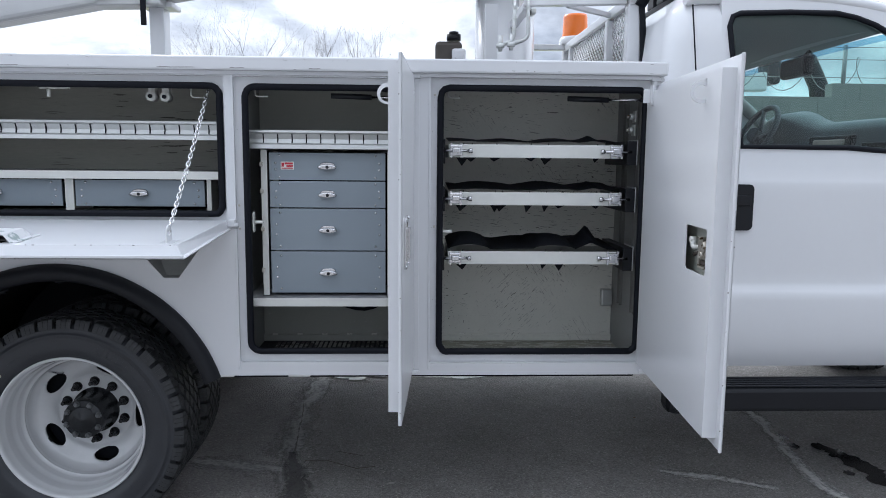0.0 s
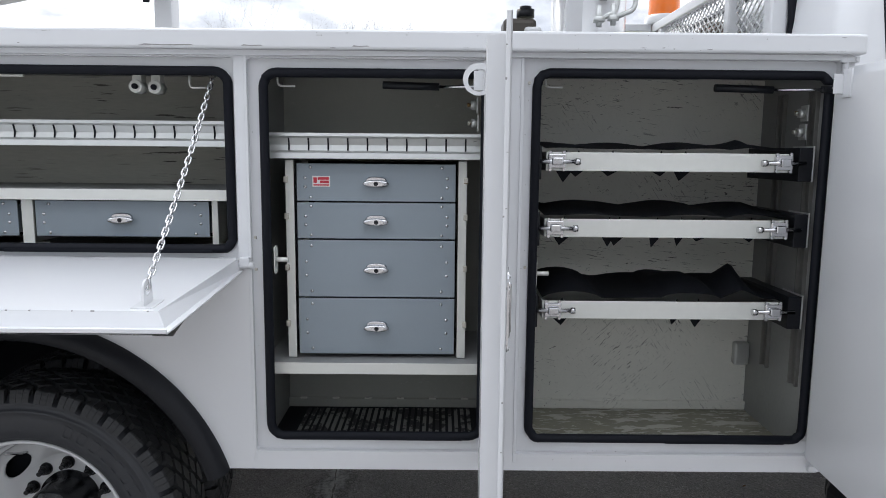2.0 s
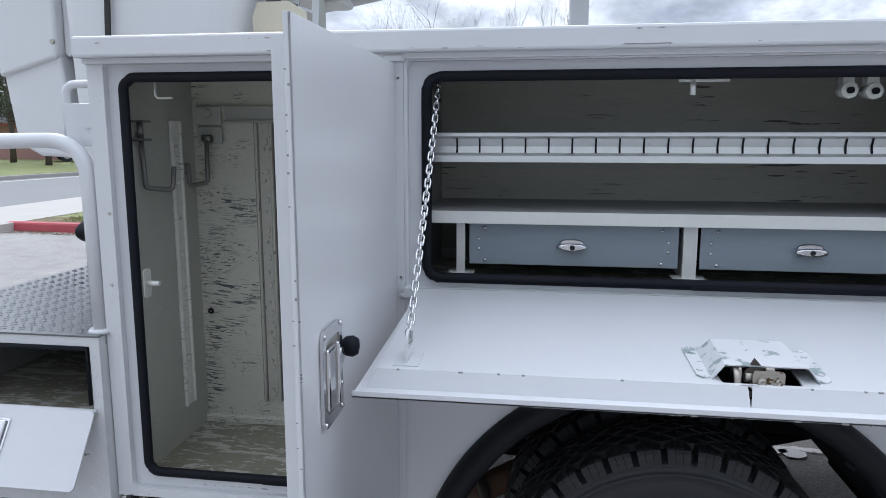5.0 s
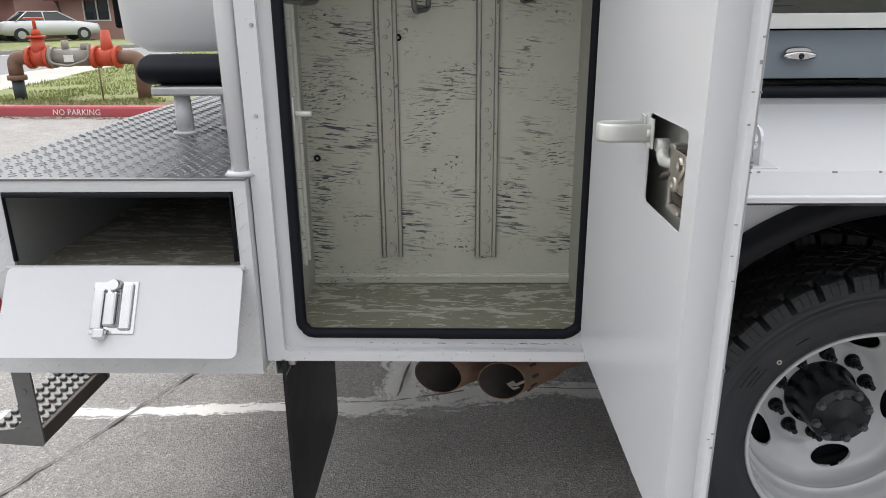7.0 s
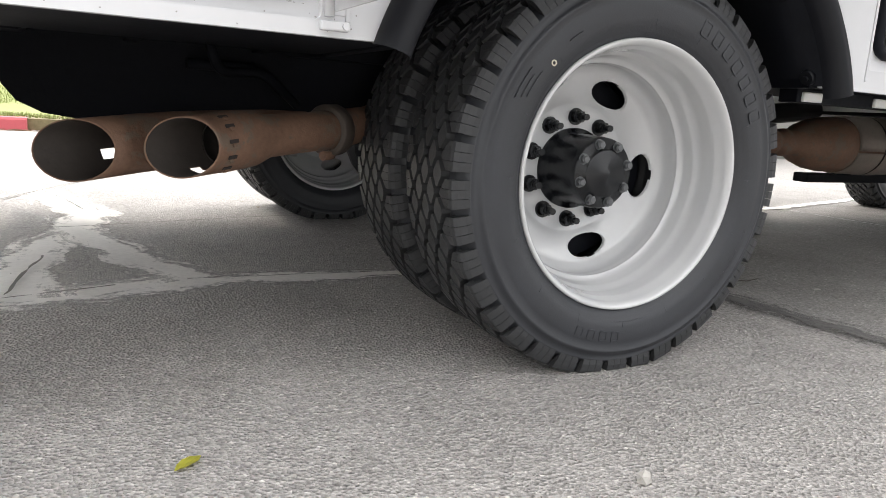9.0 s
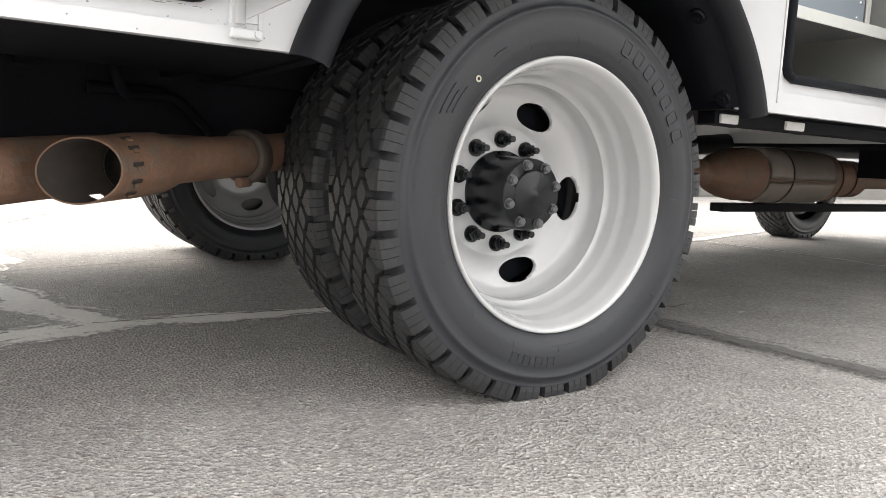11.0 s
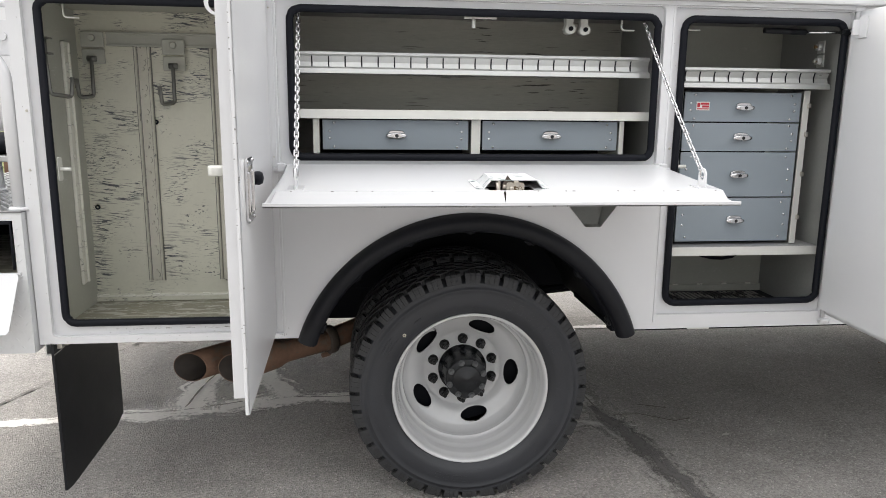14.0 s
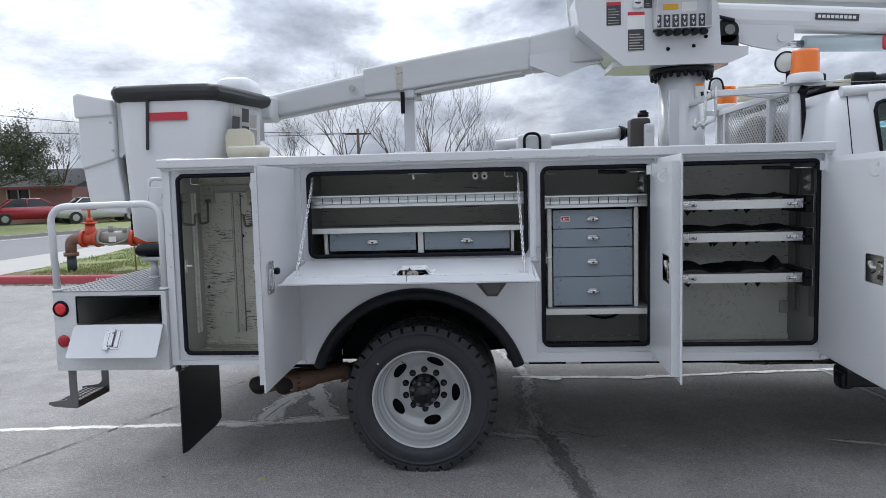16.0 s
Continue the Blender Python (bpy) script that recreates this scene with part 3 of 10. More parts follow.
def letters(text, size, depth):
    """A mesh of raised letters, lying in the xy plane."""
    cu = bpy.data.curves.new("text", "FONT")
    cu.body, cu.size, cu.extrude, cu.resolution_u = text, size, depth, 2
    cu.align_x = "CENTER"
    ob = new("text_tmp", cu)
    me = bpy.data.meshes.new_from_object(ob.evaluated_get(bpy.context.evaluated_depsgraph_get()))
    bpy.data.objects.remove(ob)
    bpy.data.curves.remove(cu)
    return me

# ---- the truck: service body ----
BX0, BX1, BZ0, BZ1 = -2.235, 1.172, 0.597, 1.652      # near side panel, in the plane y = 0
AX, AZ, AR = -0.9035, 0.412, 0.525                     # wheel arch
OPEN = {"tall": (-2.168, -1.545, 0.648, 1.620), "flap": (-1.468, -0.316, 1.157, 1.613),
        "drawer": (-0.252, 0.310, 0.673, 1.612), "tray": (0.412, 1.143, 0.669, 1.617)}
DEPTH = {"tall": 0.43, "flap": 0.40, "drawer": 0.40, "tray": 0.40}
ROOM = {"tall": (-2.213, -1.516, 0.614, 1.634), "flap": (-1.484, -0.300, 1.146, 1.630),     # the boxes are wider than their openings
        "drawer": (-0.280, 0.326, 0.618, 1.630), "tray": (0.384, 1.150, 0.618, 1.634)}
WIDTH = 2.42

truck = thing("utility_truck", "white utility bucket truck with open side compartments parked on asphalt", "truck")

half = math.sqrt(AR ** 2 - (BZ0 - AZ) ** 2)
arch_a = math.atan2(BZ0 - AZ, half)
arch = [(AX + AR * math.cos(a), AZ + AR * math.sin(a)) for a in [math.pi - arch_a - (math.pi - 2 * arch_a) * i / 40 for i in range(41)]]
outline = [(BX0, BZ0)] + arch + [(BX1, BZ0), (BX1, BZ1), (BX0, BZ1)]
FUNNEL = [(-0.652, 1.086), (-0.534, 0.947), (-0.482, 0.947), (-0.380, 1.086)]
holes = [rr(x0 - 0.028, x1 + 0.006, z0 - (0.028 if k != "flap" else 0.010), z1 + 0.022, 0.012, 3) for k, (x0, x1, z0, z1) in OPEN.items()]
bm = bmesh.new()
plate(bm, outline, holes + [FUNNEL], 0.0, 0.018)
bx(bm, BX0, BX0 + 0.018, 0.018, 0.44, BZ0, BZ1)                 # rear end sheet
bx(bm, BX1 - 0.018, BX1, 0.018, 0.44, BZ0, BZ1)                 # front end sheet
side_panel = part("side_panel", bm, M["white"], truck, "white painted steel side panel with wheel arch and small paint chips")
for a, (bx0, bx1) in {"rear": (BX0 + 0.02, AX - half - 0.02), "front": (AX + half + 0.02, BX1 - 0.02)}.items():
    bm = bmesh.new()
    bx(bm, bx0, bx1, 0.018, 0.44, BZ0 + 0.002, BZ0 + 0.016)
    part("body_underside", bm, M["chassis"], truck)

bm = bmesh.new()
bx(bm, BX0 - 0.012, BX1 + 0.02, -0.034, 0.46, BZ1 - 0.002, BZ1 + 0.044, 0.006)
bx(bm, BX0 - 0.004, BX1, -0.012, 0.02, BZ1 - 0.014, BZ1, 0.003)
part("top_cap", bm, M["white"], truck, "white folded steel top rail")
for cx in (-2.17, -0.95, -0.35, 0.12):                        # small flush caps on the top rail
    bm = bmesh.new()
    bx(bm, cx - 0.055, cx + 0.055, 0.05, 0.13, BZ1 + 0.044, BZ1 + 0.055, 0.003)
    part("top_hatch", bm, M["white_worn"], truck)
for (cx, w) in ((-1.06, 0.10), (-0.52, 0.13), (-0.28, 0.05), (-0.02, 0.04)):   # scraped bare spots
    bm = bmesh.new()
    plate(bm, [(cx, BZ1 + 0.0046), (cx + w * 0.5, BZ1 + 0.0042), (cx + w, BZ1 + 0.0050), (cx + w * 0.93, BZ1 + 0.0070), (cx + w * 0.4, BZ1 + 0.0060), (cx + w * 0.1, BZ1 + 0.0076)], [], -0.0346, -0.034)
    part("paint_scrape", bm, M["flake"], truck)

# filler recess under the folding door
bm = bmesh.new()
fz = [Vector((x, 0.003, z)) for x, z in FUNNEL]
bk = [Vector((-0.60, 0.10, 1.06)), Vector((-0.534, 0.03, 0.953)), Vector((-0.482, 0.03, 0.953)), Vector((-0.43, 0.10, 1.06))]
fv, bv = [bm.verts.new(p) for p in fz], [bm.verts.new(p) for p in bk]
for i in range(4):
    j = (i + 1) % 4
    bm.faces.new((fv[i], fv[j], bv[j], bv[i]))
bm.faces.new(bv)
part("filler_recess", bm, M["liner_dark"], truck, "dark funnel-shaped filler recess")


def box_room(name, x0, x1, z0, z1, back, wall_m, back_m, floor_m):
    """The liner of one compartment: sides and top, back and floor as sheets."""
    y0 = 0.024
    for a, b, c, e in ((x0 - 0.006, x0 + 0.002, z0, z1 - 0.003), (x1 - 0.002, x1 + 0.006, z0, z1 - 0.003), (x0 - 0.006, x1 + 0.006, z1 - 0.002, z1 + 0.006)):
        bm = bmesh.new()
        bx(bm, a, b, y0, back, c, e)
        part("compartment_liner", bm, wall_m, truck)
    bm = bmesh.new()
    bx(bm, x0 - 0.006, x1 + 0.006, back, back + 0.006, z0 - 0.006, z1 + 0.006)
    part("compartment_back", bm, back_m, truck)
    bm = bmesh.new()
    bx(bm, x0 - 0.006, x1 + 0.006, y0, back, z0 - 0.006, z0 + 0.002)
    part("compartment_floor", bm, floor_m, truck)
    bm = bmesh.new()
    bx(bm, x0, x1, back - 0.012, back, z0 + 0.0025, z0 + 0.03, 0.003)
    part("floor_flange", bm, back_m, truck)


for k, (x0, x1, z0, z1) in OPEN.items():
    hole = rr(x0 + 0.012, x1 - 0.012, z0 + 0.012, z1 - 0.012, 0.03)
    bm = bmesh.new()
    plate(bm, rr(x0 - 0.03, x1 + 0.008, z0 - (0.030 if k != "flap" else 0.012), z1 + 0.024, 0.012, 3), [hole], 0.018, 0.024)
    part("door_recess", bm, M["white_worn"], truck, "white recessed door frame with chipped paint")
    bm = bmesh.new()
    rng = random.Random(k)
    path = [(x + rng.uniform(-0.0012, 0.0012), 0.012 + rng.uniform(-0.002, 0.002), z + rng.uniform(-0.0015, 0.0015)) for x, z in
            [p for q in zip(*[iter(rr(x0 + 0.011, x1 - 0.011, z0 + 0.011, z1 - 0.011, 0.032, 7))] * 1) for p in q]]
    tube(bm, path, 0.0115, 10, closed=True)
    part("door_seal", bm, M["rubber"], truck, "black bulb rubber door seal")
    # all but the tall one get sides with shade in their tone
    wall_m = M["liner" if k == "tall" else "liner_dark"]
    back_m = {"tall": M["liner_gouged"], "flap": M["wood"], "drawer": M["liner"], "tray": M["liner_scratched"]}[k]
    fl = M["liner_floor"] if k != "drawer" else M["mat_rubber"]
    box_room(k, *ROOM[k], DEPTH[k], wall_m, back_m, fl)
    # lower lip drain strip
    bm = bmesh.new()
    bx(bm, (x0 + x1) / 2 - 0.002, x1 - 0.06, 0.001, 0.004, z0 + 0.002, z0 + 0.010, 0.001)
    part("seal_overlap", bm, M["rubber"], truck)

def flakes(spots, y, seed, m, lab):
    """Small ragged spots of bare metal on the side panel: (x, z, width, height)."""
    rng = random.Random(seed)
    bm = bmesh.new()
    for cx, cz, w, h in spots:
        n = 7
        vs = [bm.verts.new((cx + w * rng.uniform(0.5, 1.0) * math.cos(2 * math.pi * i / n), y, cz + h * rng.uniform(0.4, 1.0) * math.sin(2 * math.pi * i / n))) for i in range(n)]
        bm.faces.new(vs)
    return tagged(part("paint_flakes", bm, m, truck, lab), kind="stuff")


rng = random.Random(77)
flakes([(rng.uniform(-2.05, -1.56), 0.6405 + rng.uniform(-0.0012, 0.0015), rng.choice((0.002, 0.003, 0.006, 0.011)), rng.uniform(0.0006, 0.0015)) for i in range(46)]
       + [(rng.uniform(-2.22, -1.46), rng.uniform(0.602, 0.634), rng.uniform(0.0008, 0.0022), rng.uniform(0.0008, 0.0025)) for i in range(34)]
       + [(rng.uniform(0.40, 1.15), rng.uniform(0.600, 0.655), rng.uniform(0.0006, 0.0018), rng.uniform(0.0008, 0.0022)) for i in range(12)]
       + [(rng.choice((-2.213, -1.518, -0.275, 0.39)) + rng.uniform(-0.012, 0.012), rng.uniform(0.64, 1.62), rng.uniform(0.0006, 0.0016), rng.uniform(0.0008, 0.003)) for i in range(40)], -0.0006, 5, M["flake"], "flaked paint along the sill")
flakes([(rng.uniform(-2.2, 1.15), BZ1 + rng.choice((0.0035, 0.006, 0.03, 0.036)) + rng.uniform(-0.002, 0.002), rng.choice((0.001, 0.0015, 0.004, 0.010)), rng.uniform(0.0006, 0.0016)) for i in range(60)], -0.0346, 6, M["flake"], "flaked paint on the top rail")

# floor mat with worn ribs in the drawer compartment
bm = bmesh.new()
for i in range(27):
    x = -0.215 + i * 0.0188
    bx(bm, x, x + 0.0105, 0.028, 0.375, 0.620, 0.6225)
part("floor_mat_ribs", bm, mat("worn_ribbed_mat", (0.03, 0.03, 0.032), 0.6, 0, 0.2, 60, 0.3, 5.0, chips=[(0.485, 0.9, (1.3, 1, 1), 0), (0.60, 6.0, (1, 1, 1), 3.0)], chip_color=(0.30, 0.30, 0.285)), truck, "worn ribbed black floor mat")

# vertical trim lines beside the openings, hinge tubes and leaves
HINGE = {"tall": -1.530, "drawer": 0.323, "tray": 1.156}
for k, hx in HINGE.items():
    bm = bmesh.new()
    cyl(bm, (hx, -0.007, 0.625), (hx, -0.007, 1.646), 0.0075, seg=12)
    bx(bm, hx + 0.006, hx + 0.026, -0.003, 0.001, 0.628, 1.642, 0.001)
    part("hinge_rod", bm, M["white"], truck, "white painted full-length hinge")
    for hz in (0.612, 1.640):
        bm = bmesh.new()
        bx(bm, hx - 0.014, hx + 0.03, -0.016, 0.0, hz - 0.007, hz + 0.007, 0.003)
        cyl(bm, (hx + 0.022, -0.016, hz), (hx + 0.022, -0.02, hz), 0.005, seg=8)
        part("hinge_block", bm, M["white_clean"], truck)
for cx, z0, z1 in ((-0.282, 0.62, 1.64), (-1.50, 0.62, 1.64), (0.385, 0.62, 1.64)):
    bm = bmesh.new()
    bx(bm, cx - 0.0035, cx + 0.0035, -0.003, 0.001, z0, z1, 0.001)
    part("trim_strip", bm, M["white"], truck)
for cx in (-1.492, -0.292):                                   # flap hinge brackets
    bm = bmesh.new()
    bx(bm, cx - 0.012, cx + 0.012, -0.02, 0.0, 1.128, 1.152, 0.003)
    cyl(bm, (cx - 0.022, -0.012, 1.132), (cx + 0.022, -0.012, 1.132), 0.008, seg=12)
    part("flap_hinge", bm, M["white_worn"], truck)
for sx, sz in ((-2.205, 1.30), (-2.212, 1.13), (-1.515, 1.60), (-1.513, 1.17), (-0.268, 1.20), (0.402, 1.13), (0.402, 1.58), (-0.268, 1.12)):
    bm = bmesh.new()
    cyl(bm, (sx, 0.001, sz), (sx, -0.003, sz), 0.0045, 0.003, seg=10)
    part("screw", bm, M["steel"], truck)


# ---- doors ----
def latch_mechanism(parent, hx, w):
    """The rotary latch that shows in the cut-out of a door's inner pan; the outer skin lies at x = hx."""
    def p(f, g, d):
        """f: from the cut-out's hinge side to its outer side, g: from its top to its foot, d: depth behind the pan."""
        return Vector((hx - 0.0375 + d, -(w - 0.246) - 0.162 * f, 1.189 - 0.123 * g))
    def slab(bm, f0, f1, g0, g1, d0, d1, bev=0.002):
        q, r = p(f0, g1, d0), p(f1, g0, d1)
        bx(bm, q.x, r.x, r.y, q.y, q.z, r.z, bev)
    bm = bmesh.new()
    slab(bm, 0.52, 1.0, 0.27, 0.68, 0.004, 0.007)
    slab(bm, 0.50, 0.54, 0.27, 0.90, 0.004, 0.026)
    slab(bm, 0.96, 1.0, 0.20, 0.92, 0.004, 0.026)
    slab(bm, 0.56, 0.84, 0.84, 0.90, 0.000, 0.024, 0.003)
    slab(bm, 0.50, 0.62, 0.22, 0.28, 0.002, 0.022)
    for f, g in ((0.82, 0.37), (0.72, 0.59)):
        q = p(f, g, 0.004)
        t = bmesh.new()
        lathe(t, [(0.0, -0.0045), (0.0045, -0.0045), (0.0050, -0.0062), (0.0085, -0.0062), (0.0098, -0.003), (0.0098, 0.0)], 18)
        merge(bm, t, Matrix.Translation(q) @ Matrix.Rotation(radians(-90), 4, "Z"))
    tube(bm, [p(0.88, 0.33, 0.0025), p(0.66, 0.63, 0.0025)], 0.010, 8, flat=0.25, up=(0, 1, 1))
    part("latch_mechanism", bm, M["latch_steel"], parent, "worn zinc-plated rotary latch")
    bm = bmesh.new()
    tube(bm, arc_path([p(0.13, 0.34, 0.010), p(0.17, 0.50, 0.012), p(0.36, 0.48, 0.012), p(0.54, 0.44, 0.012)], 0.012), [0.0085, 0.0088, 0.0088, 0.0088, 0.0088, 0.0088, 0.0085, 0.008, 0.007, 0.007, 0.007, 0.007, 0.007, 0.007, 0.007, 0.007, 0.007][:len(arc_path([p(0.13, 0.34, 0.010), p(0.17, 0.50, 0.012), p(0.36, 0.48, 0.012), p(0.54, 0.44, 0.012)], 0.012))], 8)
    cyl(bm, p(0.13, 0.33, 0.002), p(0.13, 0.33, 0.020), 0.009, seg=12)
    part("latch_arm", bm, M["alu_pale"], parent, "pale cast latch arm")
    bm = bmesh.new()
    tube(bm, [p(0.26, 0.66, 0.010), p(0.36, 0.60, 0.008), p(0.54, 0.54, 0.008)], [0.007, 0.0075, 0.006], 8, flat=0.5)
    slab(bm, 0.54, 0.80, 0.71, 0.83, 0.008, 0.022, 0.004)
    part("latch_pawl", bm, M["clamp"], parent, "dark steel pawl")


def paddle_handle(parent, x, y, z, bumper=False):
    """The chrome flush handle on a door's outer face, facing +x."""
    bm = bmesh.new()
    loop = [(y + a, z + b) for a, b in rr(-0.050, 0.050, -0.074, 0.074, 0.018, 4)]
    inner = [(y + a, z + b) for a, b in rr(-0.036, 0.036, -0.056, 0.056, 0.012, 4)]
    plate(bm, loop, [inner], x, x + 0.005, axis="x")
    bx(bm, x + 0.001, x + 0.009, y - 0.033, y + 0.006, z - 0.050, z + 0.044, 0.004)
    bx(bm, x + 0.004, x + 0.013, y + 0.005, y + 0.013, z - 0.050, z + 0.046, 0.003)
    cyl(bm, (x, y + 0.026, z + 0.02), (x + 0.012, y + 0.026, z + 0.02), 0.012, seg=16)
    for a, b in ((-0.042, -0.066), (0.042, -0.066), (-0.042, 0.066), (0.042, 0.066), (0.042, -0.03)):
        cyl(bm, (x + 0.004, y + a, z + b), (x + 0.008, y + a, z + b), 0.005, 0.003, seg=8)
    part("paddle_handle", bm, M["chrome"], parent, "chrome flush paddle handle")
    bm = bmesh.new()
    bx(bm, x + 0.0005, x + 0.0015, y - 0.036, y + 0.036, z - 0.056, z + 0.056)
    part("handle_dish", bm, M["steel"], parent)
    if not bumper:
        return
    bm = bmesh.new()
    lathe(bm, [(0.0, 0.0), (0.012, 0.0), (0.016, 0.006), (0.017, 0.016), (0.013, 0.024), (0.0, 0.027)], 14)
    bm.transform(Matrix.Translation((x, y + 0.072, z + 0.02)) @ Matrix.Rotation(radians(-90), 4, "Z"))
    part("rubber_bumper", bm, M["rubber"], parent)


def side_door(hx, w, z0, z1, label, seed, past=0.0):
    """A compartment door standing open at a right angle; its outer face looks to +x."""
    bm = bmesh.new()
    bx(bm, hx - 0.004, hx, -w, -0.012, z0, z1, 0.001)
    bx(bm, hx - 0.010, hx, -w, -w + 0.003, z0, z1, 0.001)
    door = part("compartment_door", bm, M["white"], truck, label)
    cut = rr(-(w - 0.084), -(w - 0.246), 1.066, 1.189, 0.008, 3)
    bm = bmesh.new()
    a0, a1, b0, b1 = -(w - 0.038), -0.03, z0 + 0.026, z1 - 0.030
    plate(bm, [(a0, b0), (a1, b0), (a1, b1), (a0, b1)], [cut], hx - 0.040, hx - 0.0375, axis="x")
    part("inner_pan", bm, M["white"], door, "white inner door pan with a latch cut-out")
    for c, e, f, g in ((a0, a0 + 0.003, b0 + 0.003, b1 - 0.003), (a1 - 0.003, a1, b0 + 0.003, b1 - 0.003), (a0, a1, b0, b0 + 0.003), (a0, a1, b1 - 0.003, b1)):
        bm = bmesh.new()
        bx(bm, hx - 0.0375, hx - 0.004, c, e, f, g)
        part("pan_edge", bm, M["white"], door)
    bm = bmesh.new()
    bx(bm, hx - 0.0055, hx - 0.0045, a0 + 0.004, a1 - 0.004, b0 + 0.004, b1 - 0.004)
    part("door_cavity", bm, M["liner"], door)
    latch_mechanism(door, hx, w)
    paddle_handle(door, hx + 0.001, -(w - 0.125), 1.13, seed == 5)
    yy = -(w - 0.145)
    bm = bmesh.new()
    t = bmesh.new()
    ring = [(hx - 0.058 + 0.020 * math.cos(a) + 0.006, 1.541 + 0.020 * math.sin(a)) for a in [2 * math.pi * i / 20 for i in range(20)]]
    outer = [(hx - 0.039, 1.581)] + [(hx - 0.052 + 0.029 * math.cos(a), 1.543 + 0.029 * math.sin(a)) for a in [radians(60 + 15 * i) for i in range(17)]] + [(hx - 0.039, 1.501)]
    plate(bm, outer, [ring], yy, yy + 0.004)
    part("pull_ring", bm, M["white_clean"], door, "white triangular pull plate with a hole")
    bm = bmesh.new()
    bx(bm, hx - 0.065, hx - 0.04, -0.075, -0.071, 1.555, 1.60, 0.001)
    bx(bm, hx - 0.044, hx - 0.040, -0.11, -0.071, 1.545, 1.61, 0.001)
    part("strut_bracket", bm, M["white_clean"], door)
    # bare metal where the edge has worn
    rng = random.Random(seed)
    bm = bmesh.new()
    for i in range(24 if seed == 5 else 10):
        zz = rng.uniform(z0, z1 - 0.02)
        h = rng.choice((0.001, 0.0015, 0.002, 0.003, 0.004))
        s = rng.uniform(0.0004, 0.0012)
        x0 = rng.choice((hx - 0.0102, hx - 0.006, hx - 0.002))
        bx(bm, x0, x0 + (0.0026 if x0 > hx - 0.005 else 0.003), -w - 0.0004, -w + s, zz, zz + h)
    tagged(part("edge_chips", bm, M["flake"], door), kind="stuff")
    door.matrix_local = Matrix.Translation((hx, -0.007, 0)) @ Matrix.Rotation(radians(-past), 4, "Z") @ Matrix.Translation((-hx, 0.007, 0))
    return door


door_1 = side_door(-1.520, 0.655, 0.632, 1.628, "white steel compartment door standing open, chipped along its edge", 5, -1.0)
bm = bmesh.new()
x0, x1, y0, y1 = -1.630, -1.560, -0.425, -0.385
path = [(x1, y0, 1.163)] + [((x0 + 0.02) - 0.02 * math.sin(math.pi * i / 10), (y0 + y1) / 2 - 0.02 * math.cos(math.pi * i / 10), 1.163) for i in range(11)] + [(x1, y1, 1.163)]
tube(bm, path, 0.0125, 8, flat=0.14, up=(0, 0, 1))
for y in (y0, y1):
    bx(bm, x1 - 0.003, x1, y - 0.010, y + 0.010, 1.143, 1.183, 0.001)
    cyl(bm, (x1 - 0.003, y, 1.163), (x1 - 0.008, y, 1.163), 0.006, seg=8)
part("hold_open_loop", bm, M["alu_pale"], door_1, "zinc-plated strap loop on the door")
side_door(0.333, 0.590, 0.637, 1.635, "white steel compartment door standing open beside the drawers", 6, 3.0)
side_door(1.166, 0.750, 0.622, 1.622, "wide white steel compartment door standing open beside the cab", 7, 3.2)

# folding door, hanging level on two chains
FX0, FX1, FY = -1.485, -0.296, -0.508
FZ = 1.149
SL = -0.065                                                    # slope of the door towards its free edge
bm = bmesh.new()
bx(bm, FX0, FX1, FY, -0.012, -0.032, -0.028, 0.001)
bx(bm, FX0, FX1, FY, FY + 0.003, -0.032, -0.021, 0.001)
tilt = Matrix.Translation((0, 0, FZ)) @ Matrix(((1, 0, 0, 0), (0, 1, 0, 0), (0, -SL, 1, 0), (0, 0, 0, 1)))
bm.transform(tilt)
flap = part("folding_door", bm, M["white"], truck, "white steel door folded down level, with scuffed edges")
bm = bmesh.new()
NOTCH = [(-0.934, -0.457), (-0.822, -0.457), (-0.818, -0.385), (-0.938, -0.385)]
plate(bm, [(FX0 + 0.03, FY + 0.042), (-0.915, FY + 0.042), (-0.8975, FY + 0.0485), (-0.882, FY + 0.042), (FX1 - 0.03, FY + 0.042), (FX1 - 0.012, -0.012), (FX0 + 0.012, -0.012)], [NOTCH], -0.004, 0.0, axis="z")
t0, t1 = FY + 0.042, FY + 0.030
CRK = -0.8975                                                  # a crack that runs down the lip
for x0, x1, g0, g1 in ((FX0 + 0.03, CRK, 0.0, -0.0032), (CRK, FX1 - 0.03, 0.0032, 0.0)):
    vs = [bm.verts.new(p) for p in ((x0 + g0, t0, 0.0), (x1 + g1, t0, 0.0), (x1 + (g1 * 0.08 if x1 == CRK else 0.016), t1, -0.030), (x0 + (g0 * 0.08 if x0 == CRK else -0.016), t1, -0.030))]
    bm.faces.new(vs)
for x0, x1, sy in ((FX0 + 0.03, FX0 + 0.014, 1), (FX1 - 0.03, FX1 - 0.014, -1)):
    vs = [bm.verts.new(p) for p in ((x0, t0, 0.0), (x0 - 0.018 * sy, -0.012, 0.0), (x1 - 0.006 * sy, -0.012, -0.030), (x1, t1, -0.030))]
    bm.faces.new(vs)
bm.transform(tilt)
part("inner_pan", bm, M["white"], flap, "white inner pan of the folding door")
bm = bmesh.new()
bx(bm, FX0 + 0.03, FX1 - 0.03, FY + 0.06, -0.02, -0.0275, -0.026)
bm.transform(tilt)
part("door_cavity", bm, M["chassis"], flap)
